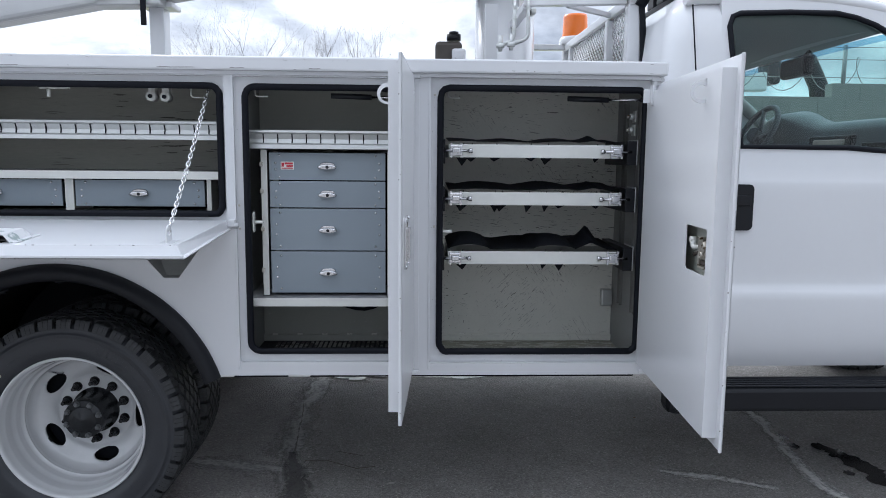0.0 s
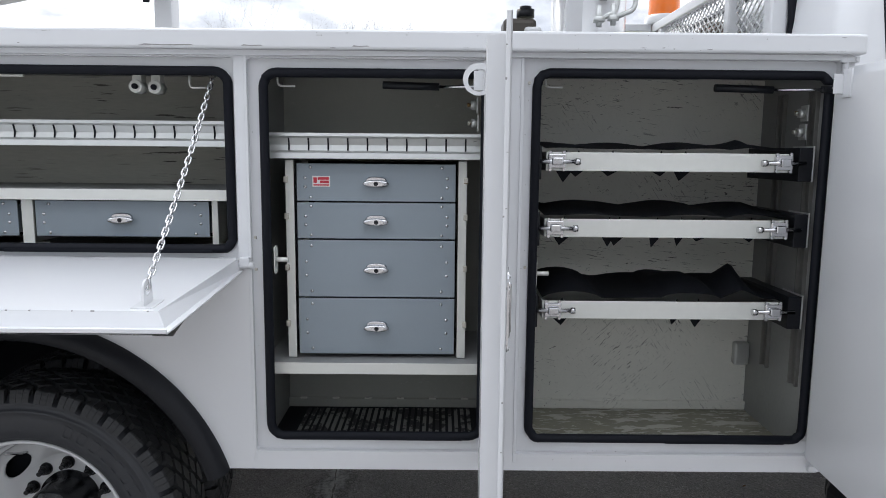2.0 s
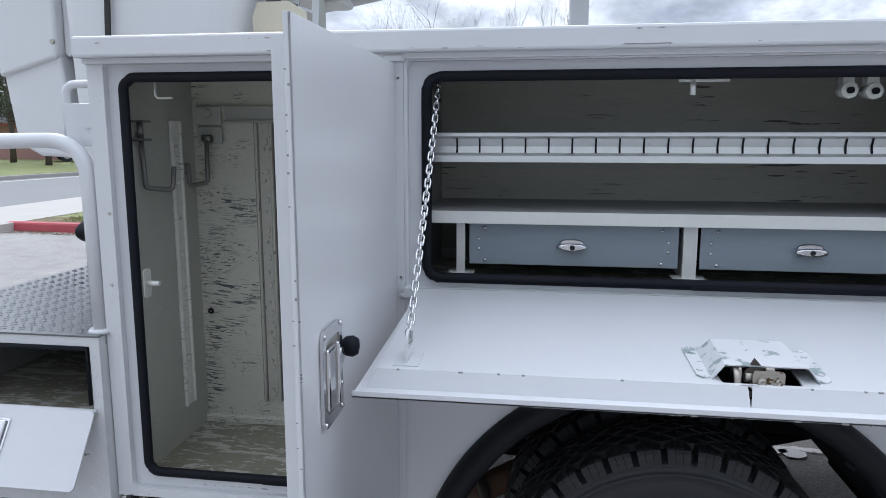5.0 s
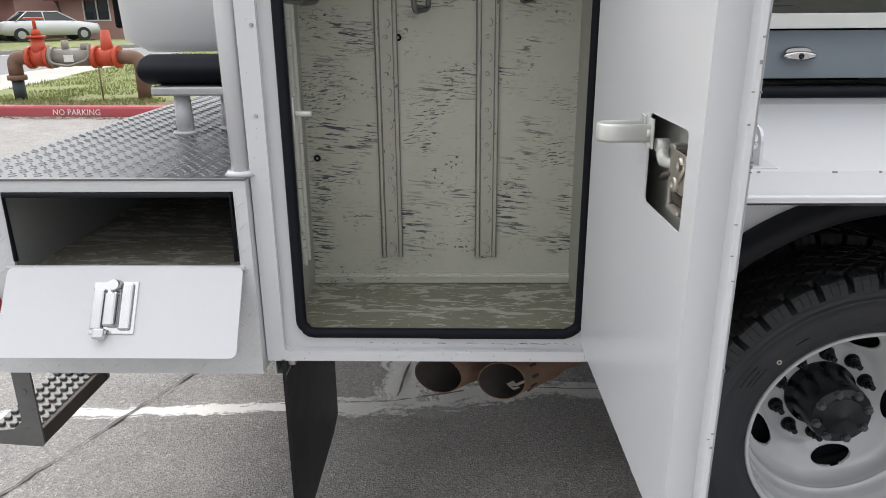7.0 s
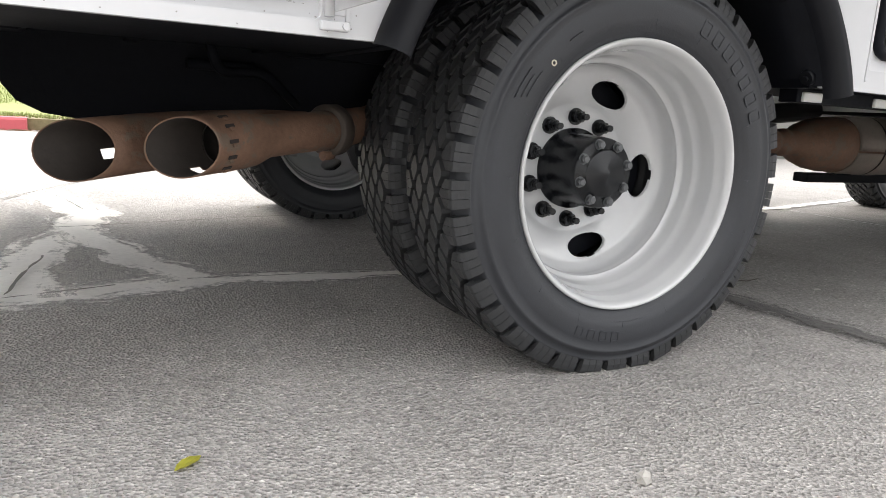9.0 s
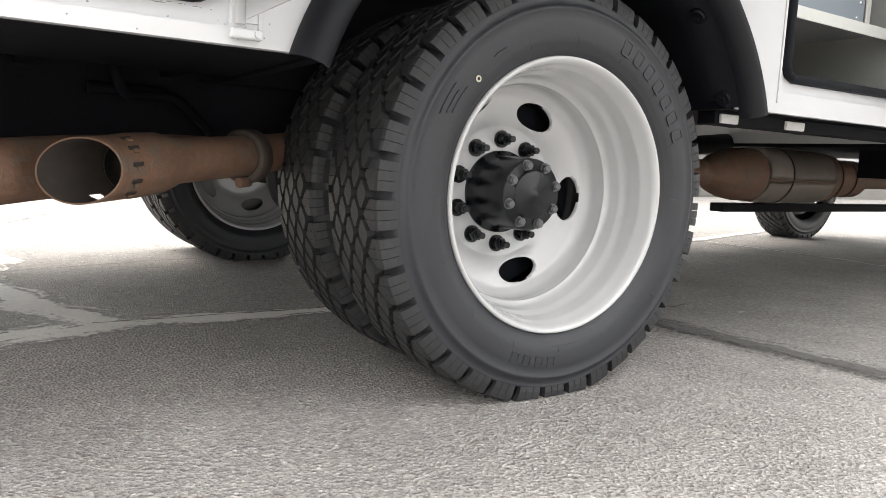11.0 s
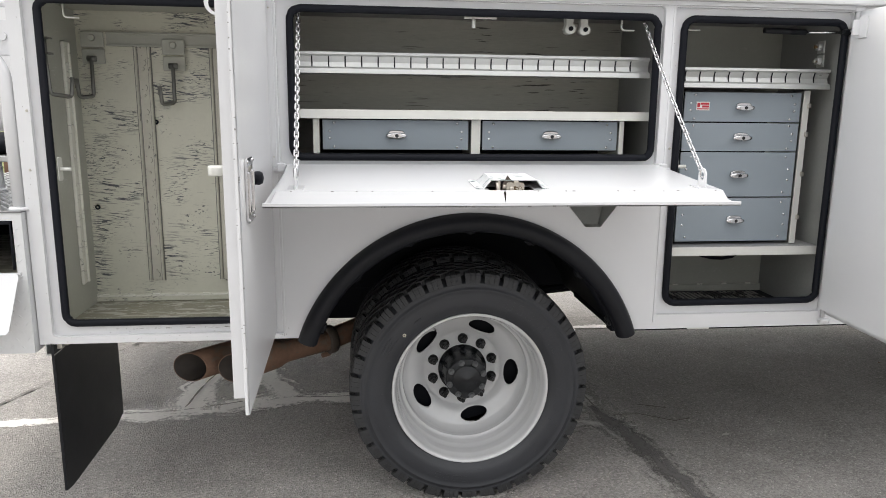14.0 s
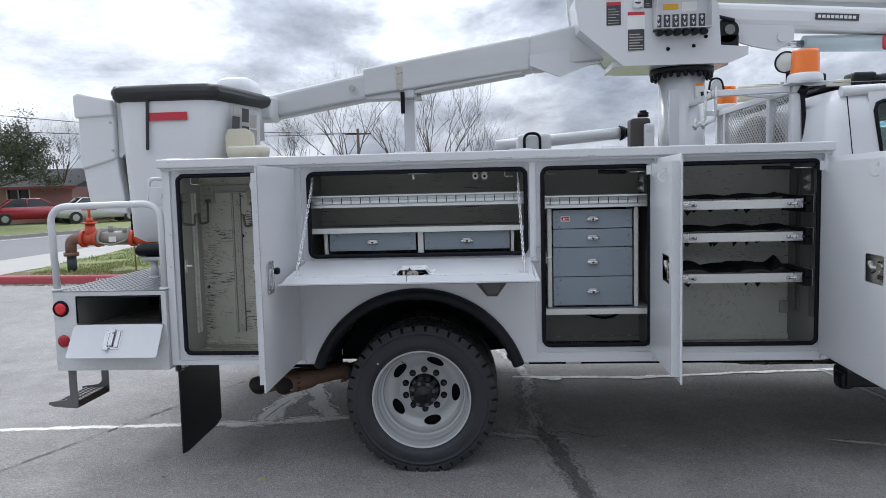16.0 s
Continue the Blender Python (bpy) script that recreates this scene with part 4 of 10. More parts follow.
# raised latch cover with half its paint gone
bm = bmesh.new()
front = [(-0.948, -0.447, 0.001), (-0.930, -0.447, 0.024), (-0.812, -0.447, 0.024), (-0.794, -0.447, 0.001)]
rear = [(-0.950, -0.335, 0.001), (-0.928, -0.335, 0.024), (-0.818, -0.335, 0.024), (-0.796, -0.335, 0.001)]
a = [bm.verts.new(p) for p in front]
b = [bm.verts.new(p) for p in rear]
for i in range(3):
    bm.faces.new((a[i], a[i + 1], b[i + 1], b[i]))
c = [bm.verts.new((x * 0.96 - 0.035, -0.318, 0.001)) for x, y, z in rear]
for i in range(3):
    bm.faces.new((b[i], b[i + 1], c[i + 1], c[i]))
bmesh.ops.recalc_face_normals(bm, faces=bm.faces[:])
bmesh.ops.solidify(bm, geom=bm.faces[:], thickness=0.0018)
for sx, x in ((-1, -0.949), (1, -0.795)):                    # riveted side flanges with rounded corners
    plate(bm, [(x, -0.442), (x + sx * 0.010, -0.446), (x + sx * 0.018, -0.438), (x + sx * 0.021, -0.325), (x + sx * 0.015, -0.312), (x, -0.322)], [], 0.0008, 0.0028, axis="z")
    for y in (-0.418, -0.345):
        cyl(bm, (x + sx * 0.010, y, 0.0028), (x + sx * 0.010, y, 0.0052), 0.0055, 0.0035, seg=10)
bm.transform(tilt)
part("latch_cover", bm, mat("peeling_latch_cover", (0.30, 0.355, 0.35), 0.35, 0.0, 0.05, 60, 0.08, 6, chips=[(0.475, 2.6, (1, 1.2, 1), 0), (0.52, 1.2, (1, 1, 1), 3.0)], chip_color=(0.64, 0.645, 0.66)), flap, "grey latch cover with white paint peeling off")
bm = bmesh.new()
plate(bm, rr(-0.891, -0.846, -0.022, 0.009, 0.005, 3), [], -0.4535, -0.4500)          # face plate with two pivots
plate(bm, rr(-0.884, -0.852, -0.017, 0.003, 0.008, 4), [], -0.4555, -0.4535)
for x in (-0.8785, -0.857):
    lathe_bm = bmesh.new()
    lathe(lathe_bm, [(0.0, -0.0035), (0.0028, -0.0035), (0.0032, -0.0050), (0.0058, -0.0050), (0.0066, -0.0022), (0.0066, 0.0)], 18)
    merge(bm, lathe_bm, Matrix.Translation((x, -0.4555, -0.007)))
tube(bm, arc_path([(-0.913, -0.430, 0.012), (-0.913, -0.452, 0.004), (-0.911, -0.456, -0.020), (-0.893, -0.456, -0.026)], 0.008), 0.0048, 8, flat=0.6)
bx(bm, -0.911, -0.906, -0.452, -0.400, -0.024, 0.012, 0.002)
bx(bm, -0.891, -0.847, -0.450, -0.400, -0.022, -0.018, 0.001)
cyl(bm, (-0.900, -0.440, -0.004), (-0.888, -0.440, -0.004), 0.009, seg=14)
bx(bm, -0.873, -0.860, -0.452, -0.440, 0.007, 0.013, 0.002)
bm.transform(tilt @ Matrix.Translation((0, 0, 0.009)))
part("latch_mechanism", bm, M["latch_steel"], flap, "worn zinc-plated rotary latch")
bm = bmesh.new()
plate(bm, [(-0.901, 0.004), (-0.882, -0.002), (-0.874, 0.010), (-0.881, 0.018), (-0.887, 0.025), (-0.892, 0.016)], [], -0.446, -0.440)
bm.transform(tilt @ Matrix.Translation((0, 0, 0.009)))
part("latch_pawl", bm, M["clamp"], flap, "dark steel pawl")
bm = bmesh.new()
rng = random.Random(3)
for i in range(14):
    x = rng.uniform(FX0 + 0.01, FX1 - 0.02)
    w = rng.choice((0.002, 0.003, 0.005, 0.009))
    bx(bm, x, x + w, FY - 0.0005, FY + rng.uniform(0.0006, 0.002), -0.0322, -0.0312 + rng.uniform(0.0, 0.002))
for i in range(14):
    x = rng.uniform(FX0 + 0.04, FX1 - 0.05)
    if -0.97 < x < -0.83:
        continue
    bx(bm, x, x + rng.choice((0.002, 0.004, 0.007)), t0 - 0.0008, t0 + rng.uniform(0.0005, 0.0015), -0.002, 0.0005)
bm.transform(tilt)
tagged(part("edge_chips", bm, M["flake"], flap), kind="stuff")
EYES = ((-0.363, -0.425), (-1.412, -0.425))
for ex, ey in EYES:
    bm = bmesh.new()
    ring = [(ex + 0.0 + 0.011 * math.cos(2 * math.pi * i / 16), 0.030 + 0.011 * math.sin(2 * math.pi * i / 16)) for i in range(16)]
    outer = [(ex - 0.022, 0.0)] + [(ex + 0.02 * math.cos(a), 0.031 + 0.02 * math.sin(a)) for a in [radians(190 - 20 * i) for i in range(11)]] + [(ex + 0.022, 0.0)]
    # the eye stands in the plane of the chain
    plate(bm, [(ey + (p - ex), q) for p, q in outer], [[(ey + (p - ex), q) for p, q in ring]], ex - 0.002, ex + 0.002, axis="x")
    bx(bm, ex - 0.02, ex + 0.02, ey - 0.03, ey + 0.03, 0.0, 0.002)
    bm.transform(tilt)
    part("chain_eye", bm, M["white_clean"], flap)


def chain_link():
    bm = bmesh.new()
    pts = []
    for i in range(14):
        a = 2 * math.pi * i / 14
        pts.append((0.0052 * math.cos(a), 0.0, 0.0052 * math.sin(a) + (0.0065 if math.sin(a) > 0 else -0.0065)))
    tube(bm, pts, 0.0021, 6, closed=True)
    return finish(bm, "chain_link", M["chrome"])


LINK = chain_link()
for (ex, ey), top in zip(EYES, ((-0.368, 0.028, 1.592), (-1.432, 0.028, 1.592))):
    low = Vector((ex, ey + 0.004, FZ + 0.038 - SL * ey))
    top = Vector(top)
    chain = thing("chain", "galvanised steel chain holding up the folding door", "chain", "door chains", at=top)
    n = int((top - low).length / 0.0172)
    prev = None
    for i in range(n + 1):
        s = i / n
        p = top.lerp(low, s) + Vector((0, 0, -0.010 * 4 * s * (1 - s)))
        q = top.lerp(low, min(1.0, s + 0.02)) + Vector((0, 0, -0.010 * 4 * (s + 0.02) * (0.98 - s)))
        d = (p - q).normalized()
        rot = d.to_track_quat("Z", "Y").to_matrix().to_4x4() @ Matrix.Rotation(radians(90 if i % 2 else 0) + 0.3, 4, "Z")
        o = new("chain_link", LINK)
        o.parent = chain
        o.matrix_local = Matrix.Translation(p - top) @ rot
    bm = bmesh.new()
    tube(bm, arc_path([(-0.02, 0, 0.012), (-0.012, -0.004, 0.006), (0.012, -0.004, 0.006), (0.026, 0, 0.014)], 0.008), 0.003, 8)
    part("chain_hook", bm, M["steel"], chain)

# ---- shelves, hooks and struts inside the compartments ----
def slotted_shelf(x0, x1, z, back, first, step):
    """A sheet shelf with a rolled front lip and slots for dividers."""
    prof = [(0.088, 0.034), (0.070, 0.034), (0.066, 0.026), (0.076, 0.021), (0.083, 0.004), (0.078, -0.010), (0.064, -0.016),
            (0.060, -0.030), (0.068, -0.031), (0.072, -0.020), (back, -0.020), (back, -0.017), (0.086, -0.017), (0.090, -0.004), (0.088, 0.018)]
    bm = bmesh.new()
    a = [bm.verts.new((x0, y, z + h)) for y, h in prof]
    b = [bm.verts.new((x1, y, z + h)) for y, h in prof]
    for i in range(len(prof)):
        j = (i + 1) % len(prof)
        bm.faces.new((a[i], a[j], b[j], b[i]))
    bm.faces.new(a)
    bm.faces.new(b[::-1])
    sh = part("slotted_shelf", bm, M["galv"], truck, "aluminium shelf with a slotted front lip")
    bm = bmesh.new()
    pts = [(0.0, 0.0752, 0.022), (0.0, 0.0812, 0.006), (0.0, 0.0778, -0.010)]
    tube(bm, arc_path(pts, 0.01), 0.0022, 6)
    me = finish(bm, "divider_slot", M["rubber"])
    x = first
    while x < x1 - 0.02:
        o = new("divider_slot", me)
        o.parent = sh
        o.matrix_local = Matrix.Translation((x, 0, z))
        x += step


slotted_shelf(-1.460, -0.324, 1.452, 0.397, -1.399, 0.0507)
slotted_shelf(-0.246, 0.304, 1.425, 0.397, -0.197, 0.0500)


def angle_shelf(x0, x1, y0, back, z0, z1, name, material, label):
    bm = bmesh.new()
    bx(bm, x0, x1, y0, y0 + 0.003, z0, z1, 0.001)
    sh = part(name, bm, material, truck, label)
    bm = bmesh.new()
    bx(bm, x0, x1, y0 + 0.004, back, z1 - 0.004, z1 - 0.0005, 0.001)
    part("shelf_plate", bm, M["shelf_top"], sh, "dirty shelf plate")


angle_shelf(-1.476, -0.308, 0.058, 0.397, 1.285, 1.313, "shelf", M["alu_pale"], "pale aluminium shelf with scuffed lip")
angle_shelf(-0.272, 0.318, 0.048, 0.397, 0.836, 0.866, "shelf", M["alu_pale"], "pale aluminium shelf under the drawers")


def wall_hook(pts, r=0.005, m="alu_pale"):
    bm = bmesh.new()
    tube(bm, arc_path(pts, 0.012), r, 8, flat=0.6)
    part("hook", bm, M[m], truck, "bent metal hook")


for hx, hz in ((-2.100, 1.565), (-0.215, 1.572), (0.448, 1.575), (-0.433, 1.566)):
    wall_hook([(hx, 0.05, hz + 0.04), (hx, 0.05, hz), (hx + 0.042, 0.05, hz)], 0.0045)
for cx, cz in ((-0.585, 1.572), (-0.537, 1.570)):              # cable glands
    bm = bmesh.new()
    cyl(bm, (cx, 0.09, cz), (cx, 0.13, cz), 0.017, seg=8)
    bx(bm, cx - 0.012, cx + 0.012, 0.10, 0.13, cz, 1.607, 0.002)
    part("cable_gland", bm, M["alu_pale"], truck)
    bm = bmesh.new()
    cyl(bm, (cx, 0.082, cz), (cx, 0.0905, cz), 0.007, seg=10)
    part("gland_core", bm, M["rubber"], truck)
for cx, cy, cz in ((0.268, 0.10, 1.533), (0.270, 0.10, 1.487), (1.108, 0.10, 1.520), (1.106, 0.10, 1.472)):
    bm = bmesh.new()
    bx(bm, cx + 0.012, cx + 0.016, cy - 0.018, cy + 0.018, cz - 0.020, cz + 0.020, 0.001)
    cyl(bm, (cx + 0.012, cy, cz), (cx - 0.002, cy, cz), 0.013, seg=6)
    part("cable_gland", bm, M["galv"], truck)
    bm = bmesh.new()
    cyl(bm, (cx - 0.003, cy, cz), (cx - 0.012, cy, cz), 0.006, seg=10)
    part("gland_core", bm, M["steel"], truck)
bm = bmesh.new()
bx(bm, -0.935, -0.835, 0.035, 0.042, 1.588, 1.594, 0.001)
cyl(bm, (-0.906, 0.038, 1.59), (-0.906, 0.038, 1.562), 0.006, seg=10)
part("striker_bar", bm, M["alu_pale"], truck)
for sx, sz in ((-0.228, 1.14), (-2.144, 1.13), (0.432, 1.11)):  # door strikers
    bm = bmesh.new()
    plate(bm, rr(sz - 0.035, sz + 0.035, 0.02, 0.05, 0.008, 3), [], sx, sx + 0.003, axis="x")
    bm.transform(Matrix(((1, 0, 0, 0), (0, 0, 1, 0), (0, 1, 0, 0), (0, 0, 0, 1))))
    cyl(bm, (sx, 0.034, sz), (sx + 0.034, 0.034, sz), 0.006, seg=10)
    part("door_striker", bm, M["alu_pale"], truck)
for x0, x1, hx, z in ((0.045, 0.278, 0.330, 1.577), (0.868, 1.105, 1.140, 1.577)):   # gas struts
    bm = bmesh.new()
    cyl(bm, (x0, 0.05, z), (x0 + 0.60 * (x1 - x0), 0.045, z - 0.004), 0.0095, seg=14)
    strut = part("gas_strut", bm, M["plastic"], truck, "black gas strut")
    bm = bmesh.new()
    cyl(bm, (x0 + 0.60 * (x1 - x0), 0.045, z - 0.004), (x1 + 0.012, 0.012, z - 0.006), 0.004, seg=10)
    part("strut_rod", bm, M["chrome"], strut)
    bm = bmesh.new()
    bx(bm, x1 + 0.008, x1 + 0.032, -0.004, 0.018, z - 0.014, z + 0.004, 0.003)
    part("strut_end", bm, M["plastic"], strut)
    bm = bmesh.new()
    tube(bm, [(x1 + 0.028, 0.005, z - 0.004), (hx, -0.072, z + 0.004)], 0.004, 8)
    part("strut_link", bm, M["white_clean"], strut)
    bm = bmesh.new()
    bx(bm, x0 - 0.03, x0 + 0.09, 0.04, 0.09, z + 0.022, z + 0.026, 0.001)
    part("strut_mount", bm, M["alu_pale"], strut)
# vertical channels: tray compartment side, and pressed ribs in the tall compartment
for y in (0.10, 0.27):
    bm = bmesh.new()
    x = 1.150
    bx(bm, x - 0.012, x, y - 0.02, y - 0.014, 0.80, 1.58, 0.001)
    bx(bm, x - 0.012, x, y + 0.014, y + 0.02, 0.80, 1.58, 0.001)
    bx(bm, x - 0.003, x, y - 0.014, y + 0.014, 0.80, 1.58)
    part("wall_channel", bm, M["hook_steel"], truck)
TB = DEPTH["tall"]
for rx in (-1.996, -1.745):
    bm = bmesh.new()
    for dx in (-0.025, 0.019):
        bx(bm, rx + dx, rx + dx + 0.008, TB - 0.017, TB + 0.001, 0.695, 1.515, 0.003)
    bx(bm, rx - 0.017, rx + 0.019, TB - 0.008, TB + 0.0005, 0.695, 1.515, 0.001)
    for i in range(9):
        z = 0.73 + i * 0.089
        cyl(bm, (rx, TB - 0.008, z), (rx, TB - 0.013, z), 0.006, 0.004, seg=8)
    rib = part("wall_rib", bm, M["rib_paint"], truck, "riveted rib on the compartment's back wall")
    for dx in (-0.0285, 0.0265, -0.0165, 0.0165):            # dark strips along its flanges
        bm = bmesh.new()
        bx(bm, rx + dx, rx + dx + 0.0022, TB - 0.0095, TB - 0.0005, 0.693, 1.517)
        part("rib_seam", bm, M["hook_steel"], rib)
    for i in range(10):
        bm = bmesh.new()
        tube(bm, [(rx + 0.001 + 0.0105 * math.cos(a), TB - 0.0085, 0.715 + i * 0.083 + 0.0105 * math.sin(a)) for a in [radians(-70 + 140 * q / 8) for q in range(9)]], 0.0008, 5)
        part("knockout_ring", bm, M["hook_steel"], rib)
bm = bmesh.new()
for dy in (0.293, 0.338):
    bx(bm, -2.211, -2.200, dy, dy + 0.009, 0.712, 1.520, 0.003)
bx(bm, -2.211, -2.206, 0.302, 0.338, 0.712, 1.520, 0.001)
for i in range(8):
    cyl(bm, (-2.206, 0.320, 0.75 + i * 0.1), (-2.201, 0.320, 0.75 + i * 0.1), 0.005, 0.004, seg=8)
part("wall_rib", bm, M["liner_scratched"], truck)
bm = bmesh.new()
bx(bm, -2.11, -1.522, TB - 0.016, TB, 1.516, 1.523, 0.002)
bx(bm, -2.11, -1.522, TB - 0.016, TB, 1.556, 1.563, 0.002)
bx(bm, -2.11, -1.522, TB - 0.006, TB, 1.523, 1.556)
part("hook_rail", bm, M["liner"], truck, "riveted channel carrying swivel hooks")
for hx, hz in ((-2.152, 0.0), (-1.888, -0.020), (-1.64, 0.0)):
    bm = bmesh.new()
    bx(bm, hx - 0.038, hx + 0.038, TB - 0.024, TB - 0.016, 1.510 + hz, 1.562 + hz, 0.004)
    bx(bm, hx - 0.038, hx + 0.038, TB - 0.020, TB - 0.012, 1.456 + hz, 1.506 + hz, 0.004)
    cyl(bm, (hx, TB - 0.024, 1.542 + hz), (hx, TB - 0.031, 1.542 + hz), 0.012, 0.009, seg=12)
    hk = part("hook_plate", bm, M["liner"], truck)
    bm = bmesh.new()
    tube(bm, arc_path([(hx, TB - 0.040, 1.475 + hz), (hx, TB - 0.044, 1.348 + hz), (hx - 0.030, TB - 0.088, 1.342 + hz), (hx - 0.034, TB - 0.092, 1.400 + hz)], 0.012), 0.0065, 8)
    bx(bm, hx - 0.041, hx - 0.027, TB - 0.096, TB - 0.088, 1.372 + hz, 1.404 + hz, 0.003)
    cyl(bm, (hx - 0.014, TB - 0.036, 1.472 + hz), (hx + 0.014, TB - 0.036, 1.472 + hz), 0.010, seg=10)
    part("swivel_hook", bm, M["hook_steel"], hk, "steel swivel hook")
bm = bmesh.new()
tube(bm, arc_path([(-2.196, 0.135, 1.478), (-2.190, 0.135, 1.350), (-2.150, 0.190, 1.342), (-2.146, 0.196, 1.402)], 0.012), 0.0065, 8)
bx(bm, -2.211, -2.178, 0.115, 0.155, 1.467, 1.473, 0.001)
bx(bm, -2.211, -2.178, 0.115, 0.155, 1.512, 1.517, 0.001)
cyl(bm, (-2.196, 0.135, 1.473), (-2.196, 0.135, 1.514), 0.008, seg=10)
part("swivel_hook", bm, M["hook_steel"], truck, "steel swivel hook")
for hx, hz in ((-2.185, 0.962), (-1.966, 1.262)):
    bm = bmesh.new()
    lathe(bm, [(0.004, 0.0), (0.004, -0.006), (0.007, -0.006), (0.009, -0.002), (0.009, 0.0)], 14)
    bm.transform(Matrix.Translation((hx, TB - 0.0005, hz)))
    part("grommet", bm, M["rubber"], truck)
# welds along the tall compartment's back
bm = bmesh.new()
for i in range(8):
    x = -2.19 + i * 0.088
    bx(bm, x, x + 0.026, TB - 0.017, TB - 0.011, 0.640, 0.646, 0.003)
bx(bm, -2.211, -1.518, TB - 0.014, TB + 0.001, 0.634, 0.641, 0.002)
part("weld_seam", bm, M["liner_scratched"], truck)
for x0, x1, n in ((-0.278, 0.324, 6), (0.386, 1.148, 8)):
    for i in range(n):
        x = x0 + (x1 - x0) * (i + 0.35) / n
        bm = bmesh.new()
        bx(bm, x, x + 0.022, 0.383, 0.389, 0.648, 0.6535, 0.002)
        part("weld_bead", bm, M["liner_scratched"], truck)
# socket plate in the tray compartment
bm = bmesh.new()
bx(bm, 1.100, 1.146, 0.372, 0.401, 0.770, 0.840, 0.006)
part("socket_plate", bm, M["galv"], truck)
# black cable in the drawer compartment
bm = bmesh.new()
tube(bm, [(-0.1 + 0.4 * i / 12, 0.36 - 0.02 * math.sin(i), 0.79 + 0.03 * math.cos(i * 0.5)) for i in range(13)], 0.007, 8)
part("cable", bm, M["rubber"], truck, "black corrugated cable")


# ---- drawers ----
def drawer_latch_meshes():
    def dome(rings, power):
        """An oval boss: rings of (half width, half height, depth)."""
        t = bmesh.new()
        loops = []
        for hw, hh, y in rings:
            loop = []
            for i in range(28):
                c, sn = math.cos(2 * math.pi * i / 28), math.sin(2 * math.pi * i / 28)
                loop.append(t.verts.new((hw * math.copysign(abs(c) ** power, c), y, hh * math.copysign(abs(sn) ** power, sn))))
            loops.append(loop)
        for p, q in zip(loops, loops[1:]):
            for i in range(28):
                t.faces.new((p[i], p[(i + 1) % 28], q[(i + 1) % 28], q[i])).smooth = True
        t.faces.new(loops[-1])
        return t
    bm = bmesh.new()
    merge(bm, dome([(0.027, 0.0125, 0.0), (0.027, 0.0125, -0.006), (0.0245, 0.0105, -0.0095)], 0.75), Matrix.Translation((0.0, 0, 0.003)))
    merge(bm, dome([(0.030, 0.0075, -0.008), (0.0335, 0.0095, -0.012), (0.0335, 0.0095, -0.016), (0.030, 0.0078, -0.0195), (0.018, 0.006, -0.0205)], 0.9), Matrix.Translation((0.0, 0, -0.002)))
    a = finish(bm, "drawer_latch", M["chrome"])
    bm = bmesh.new()
    lathe(bm, [(0.0, -0.0212), (0.002, -0.0212), (0.0022, -0.0228), (0.0045, -0.0228), (0.0058, -0.0205)], 16)
    bm.transform(Matrix.Translation((0.001, 0, -0.002)))
    return a, finish(bm, "keyhole", M["hub"])


LATCH, KEYHOLE = drawer_latch_meshes()
bm = bmesh.new()
lathe(bm, [(0.0, -0.0032), (0.0025, -0.003), (0.0042, -0.0012), (0.0046, 0.0)], 10)
RIVET = finish(bm, "rivet", M["chrome"])


def drawer(parent, x0, x1, z0, z1, y, base):
    """base: the cabinet's origin; the drawer is built in its space."""
    bm = bmesh.new()
    bx(bm, x0 - base.x, x1 - base.x, y - base.y, y + 0.004 - base.y, z0 - base.z, z1 - base.z, 0.0012)
    bx(bm, x0 + 0.012 - base.x, x1 - 0.012 - base.x, y + 0.004 - base.y, y + 0.205 - base.y, z0 + 0.006 - base.z, z1 - 0.012 - base.z)
    d = part("drawer", bm, M["drawer"], parent, "closed grey steel drawer with riveted corners")
    cx, cz = (x0 + x1) / 2, (z0 + z1) / 2
    for me, nm in ((LATCH, "drawer_latch"), (KEYHOLE, "keyhole")):
        o = new(nm, me)
        o.parent = d
        o.matrix_local = Matrix.Translation(Vector((cx, y, cz)) - base)
        if nm == "drawer_latch":
            tagged(o, "chrome lever latch")
    h = z1 - z0
    for s, xe in ((1, x0), (-1, x1)):
        for k, fr in enumerate((0.10, 0.38, 0.62, 0.90)):
            o = new("rivet", RIVET)
            o.parent = d
            o.matrix_local = Matrix.Translation(Vector((xe + s * (0.036 if k in (0, 3) else 0.022), y, z0 + h * fr)) - base)
    return d


base = Vector((0.024, 0.1, 0.868))
cab1 = thing("drawer_cabinet", "grey four-drawer steel tool cabinet standing in a side compartment", "cabinet", at=base)
for x in (-0.212, 0.236):
    bm = bmesh.new()
    bx(bm, x - base.x, x + 0.022 - base.x, -0.005, 0.0, 0.0, 1.39 - base.z, 0.001)
    bx(bm, (x if x < 0 else x + 0.019) - base.x, (x + 0.003 if x < 0 else x + 0.022) - base.x, 0.0, 0.2, 0.0, 1.39 - base.z, 0.001)
    part("cabinet_post", bm, M["alu_pale"], cab1, "aluminium angle post")
bm = bmesh.new()
bx(bm, -0.19 - base.x, 0.236 - base.x, 0.2, 0.203, 0.0, 1.385 - base.z)
part("cabinet_back", bm, M["chassis"], cab1)
for z0, z1 in ((1.285, 1.382), (1.187, 1.281), (1.032, 1.183), (0.877, 1.028)):
    drawer(cab1, -0.183, 0.229, z0, z1, 0.098, base)
for z in (1.34, 1.245, 1.11, 0.96):
    for x in (-0.216, 0.250):
        bm = bmesh.new()
        bx(bm, x - base.x, x + 0.012 - base.x, -0.011, -0.004, z - 0.008 - base.z, z + 0.008 - base.z, 0.002)
        part("slide_stop", bm, M["steel"], cab1)
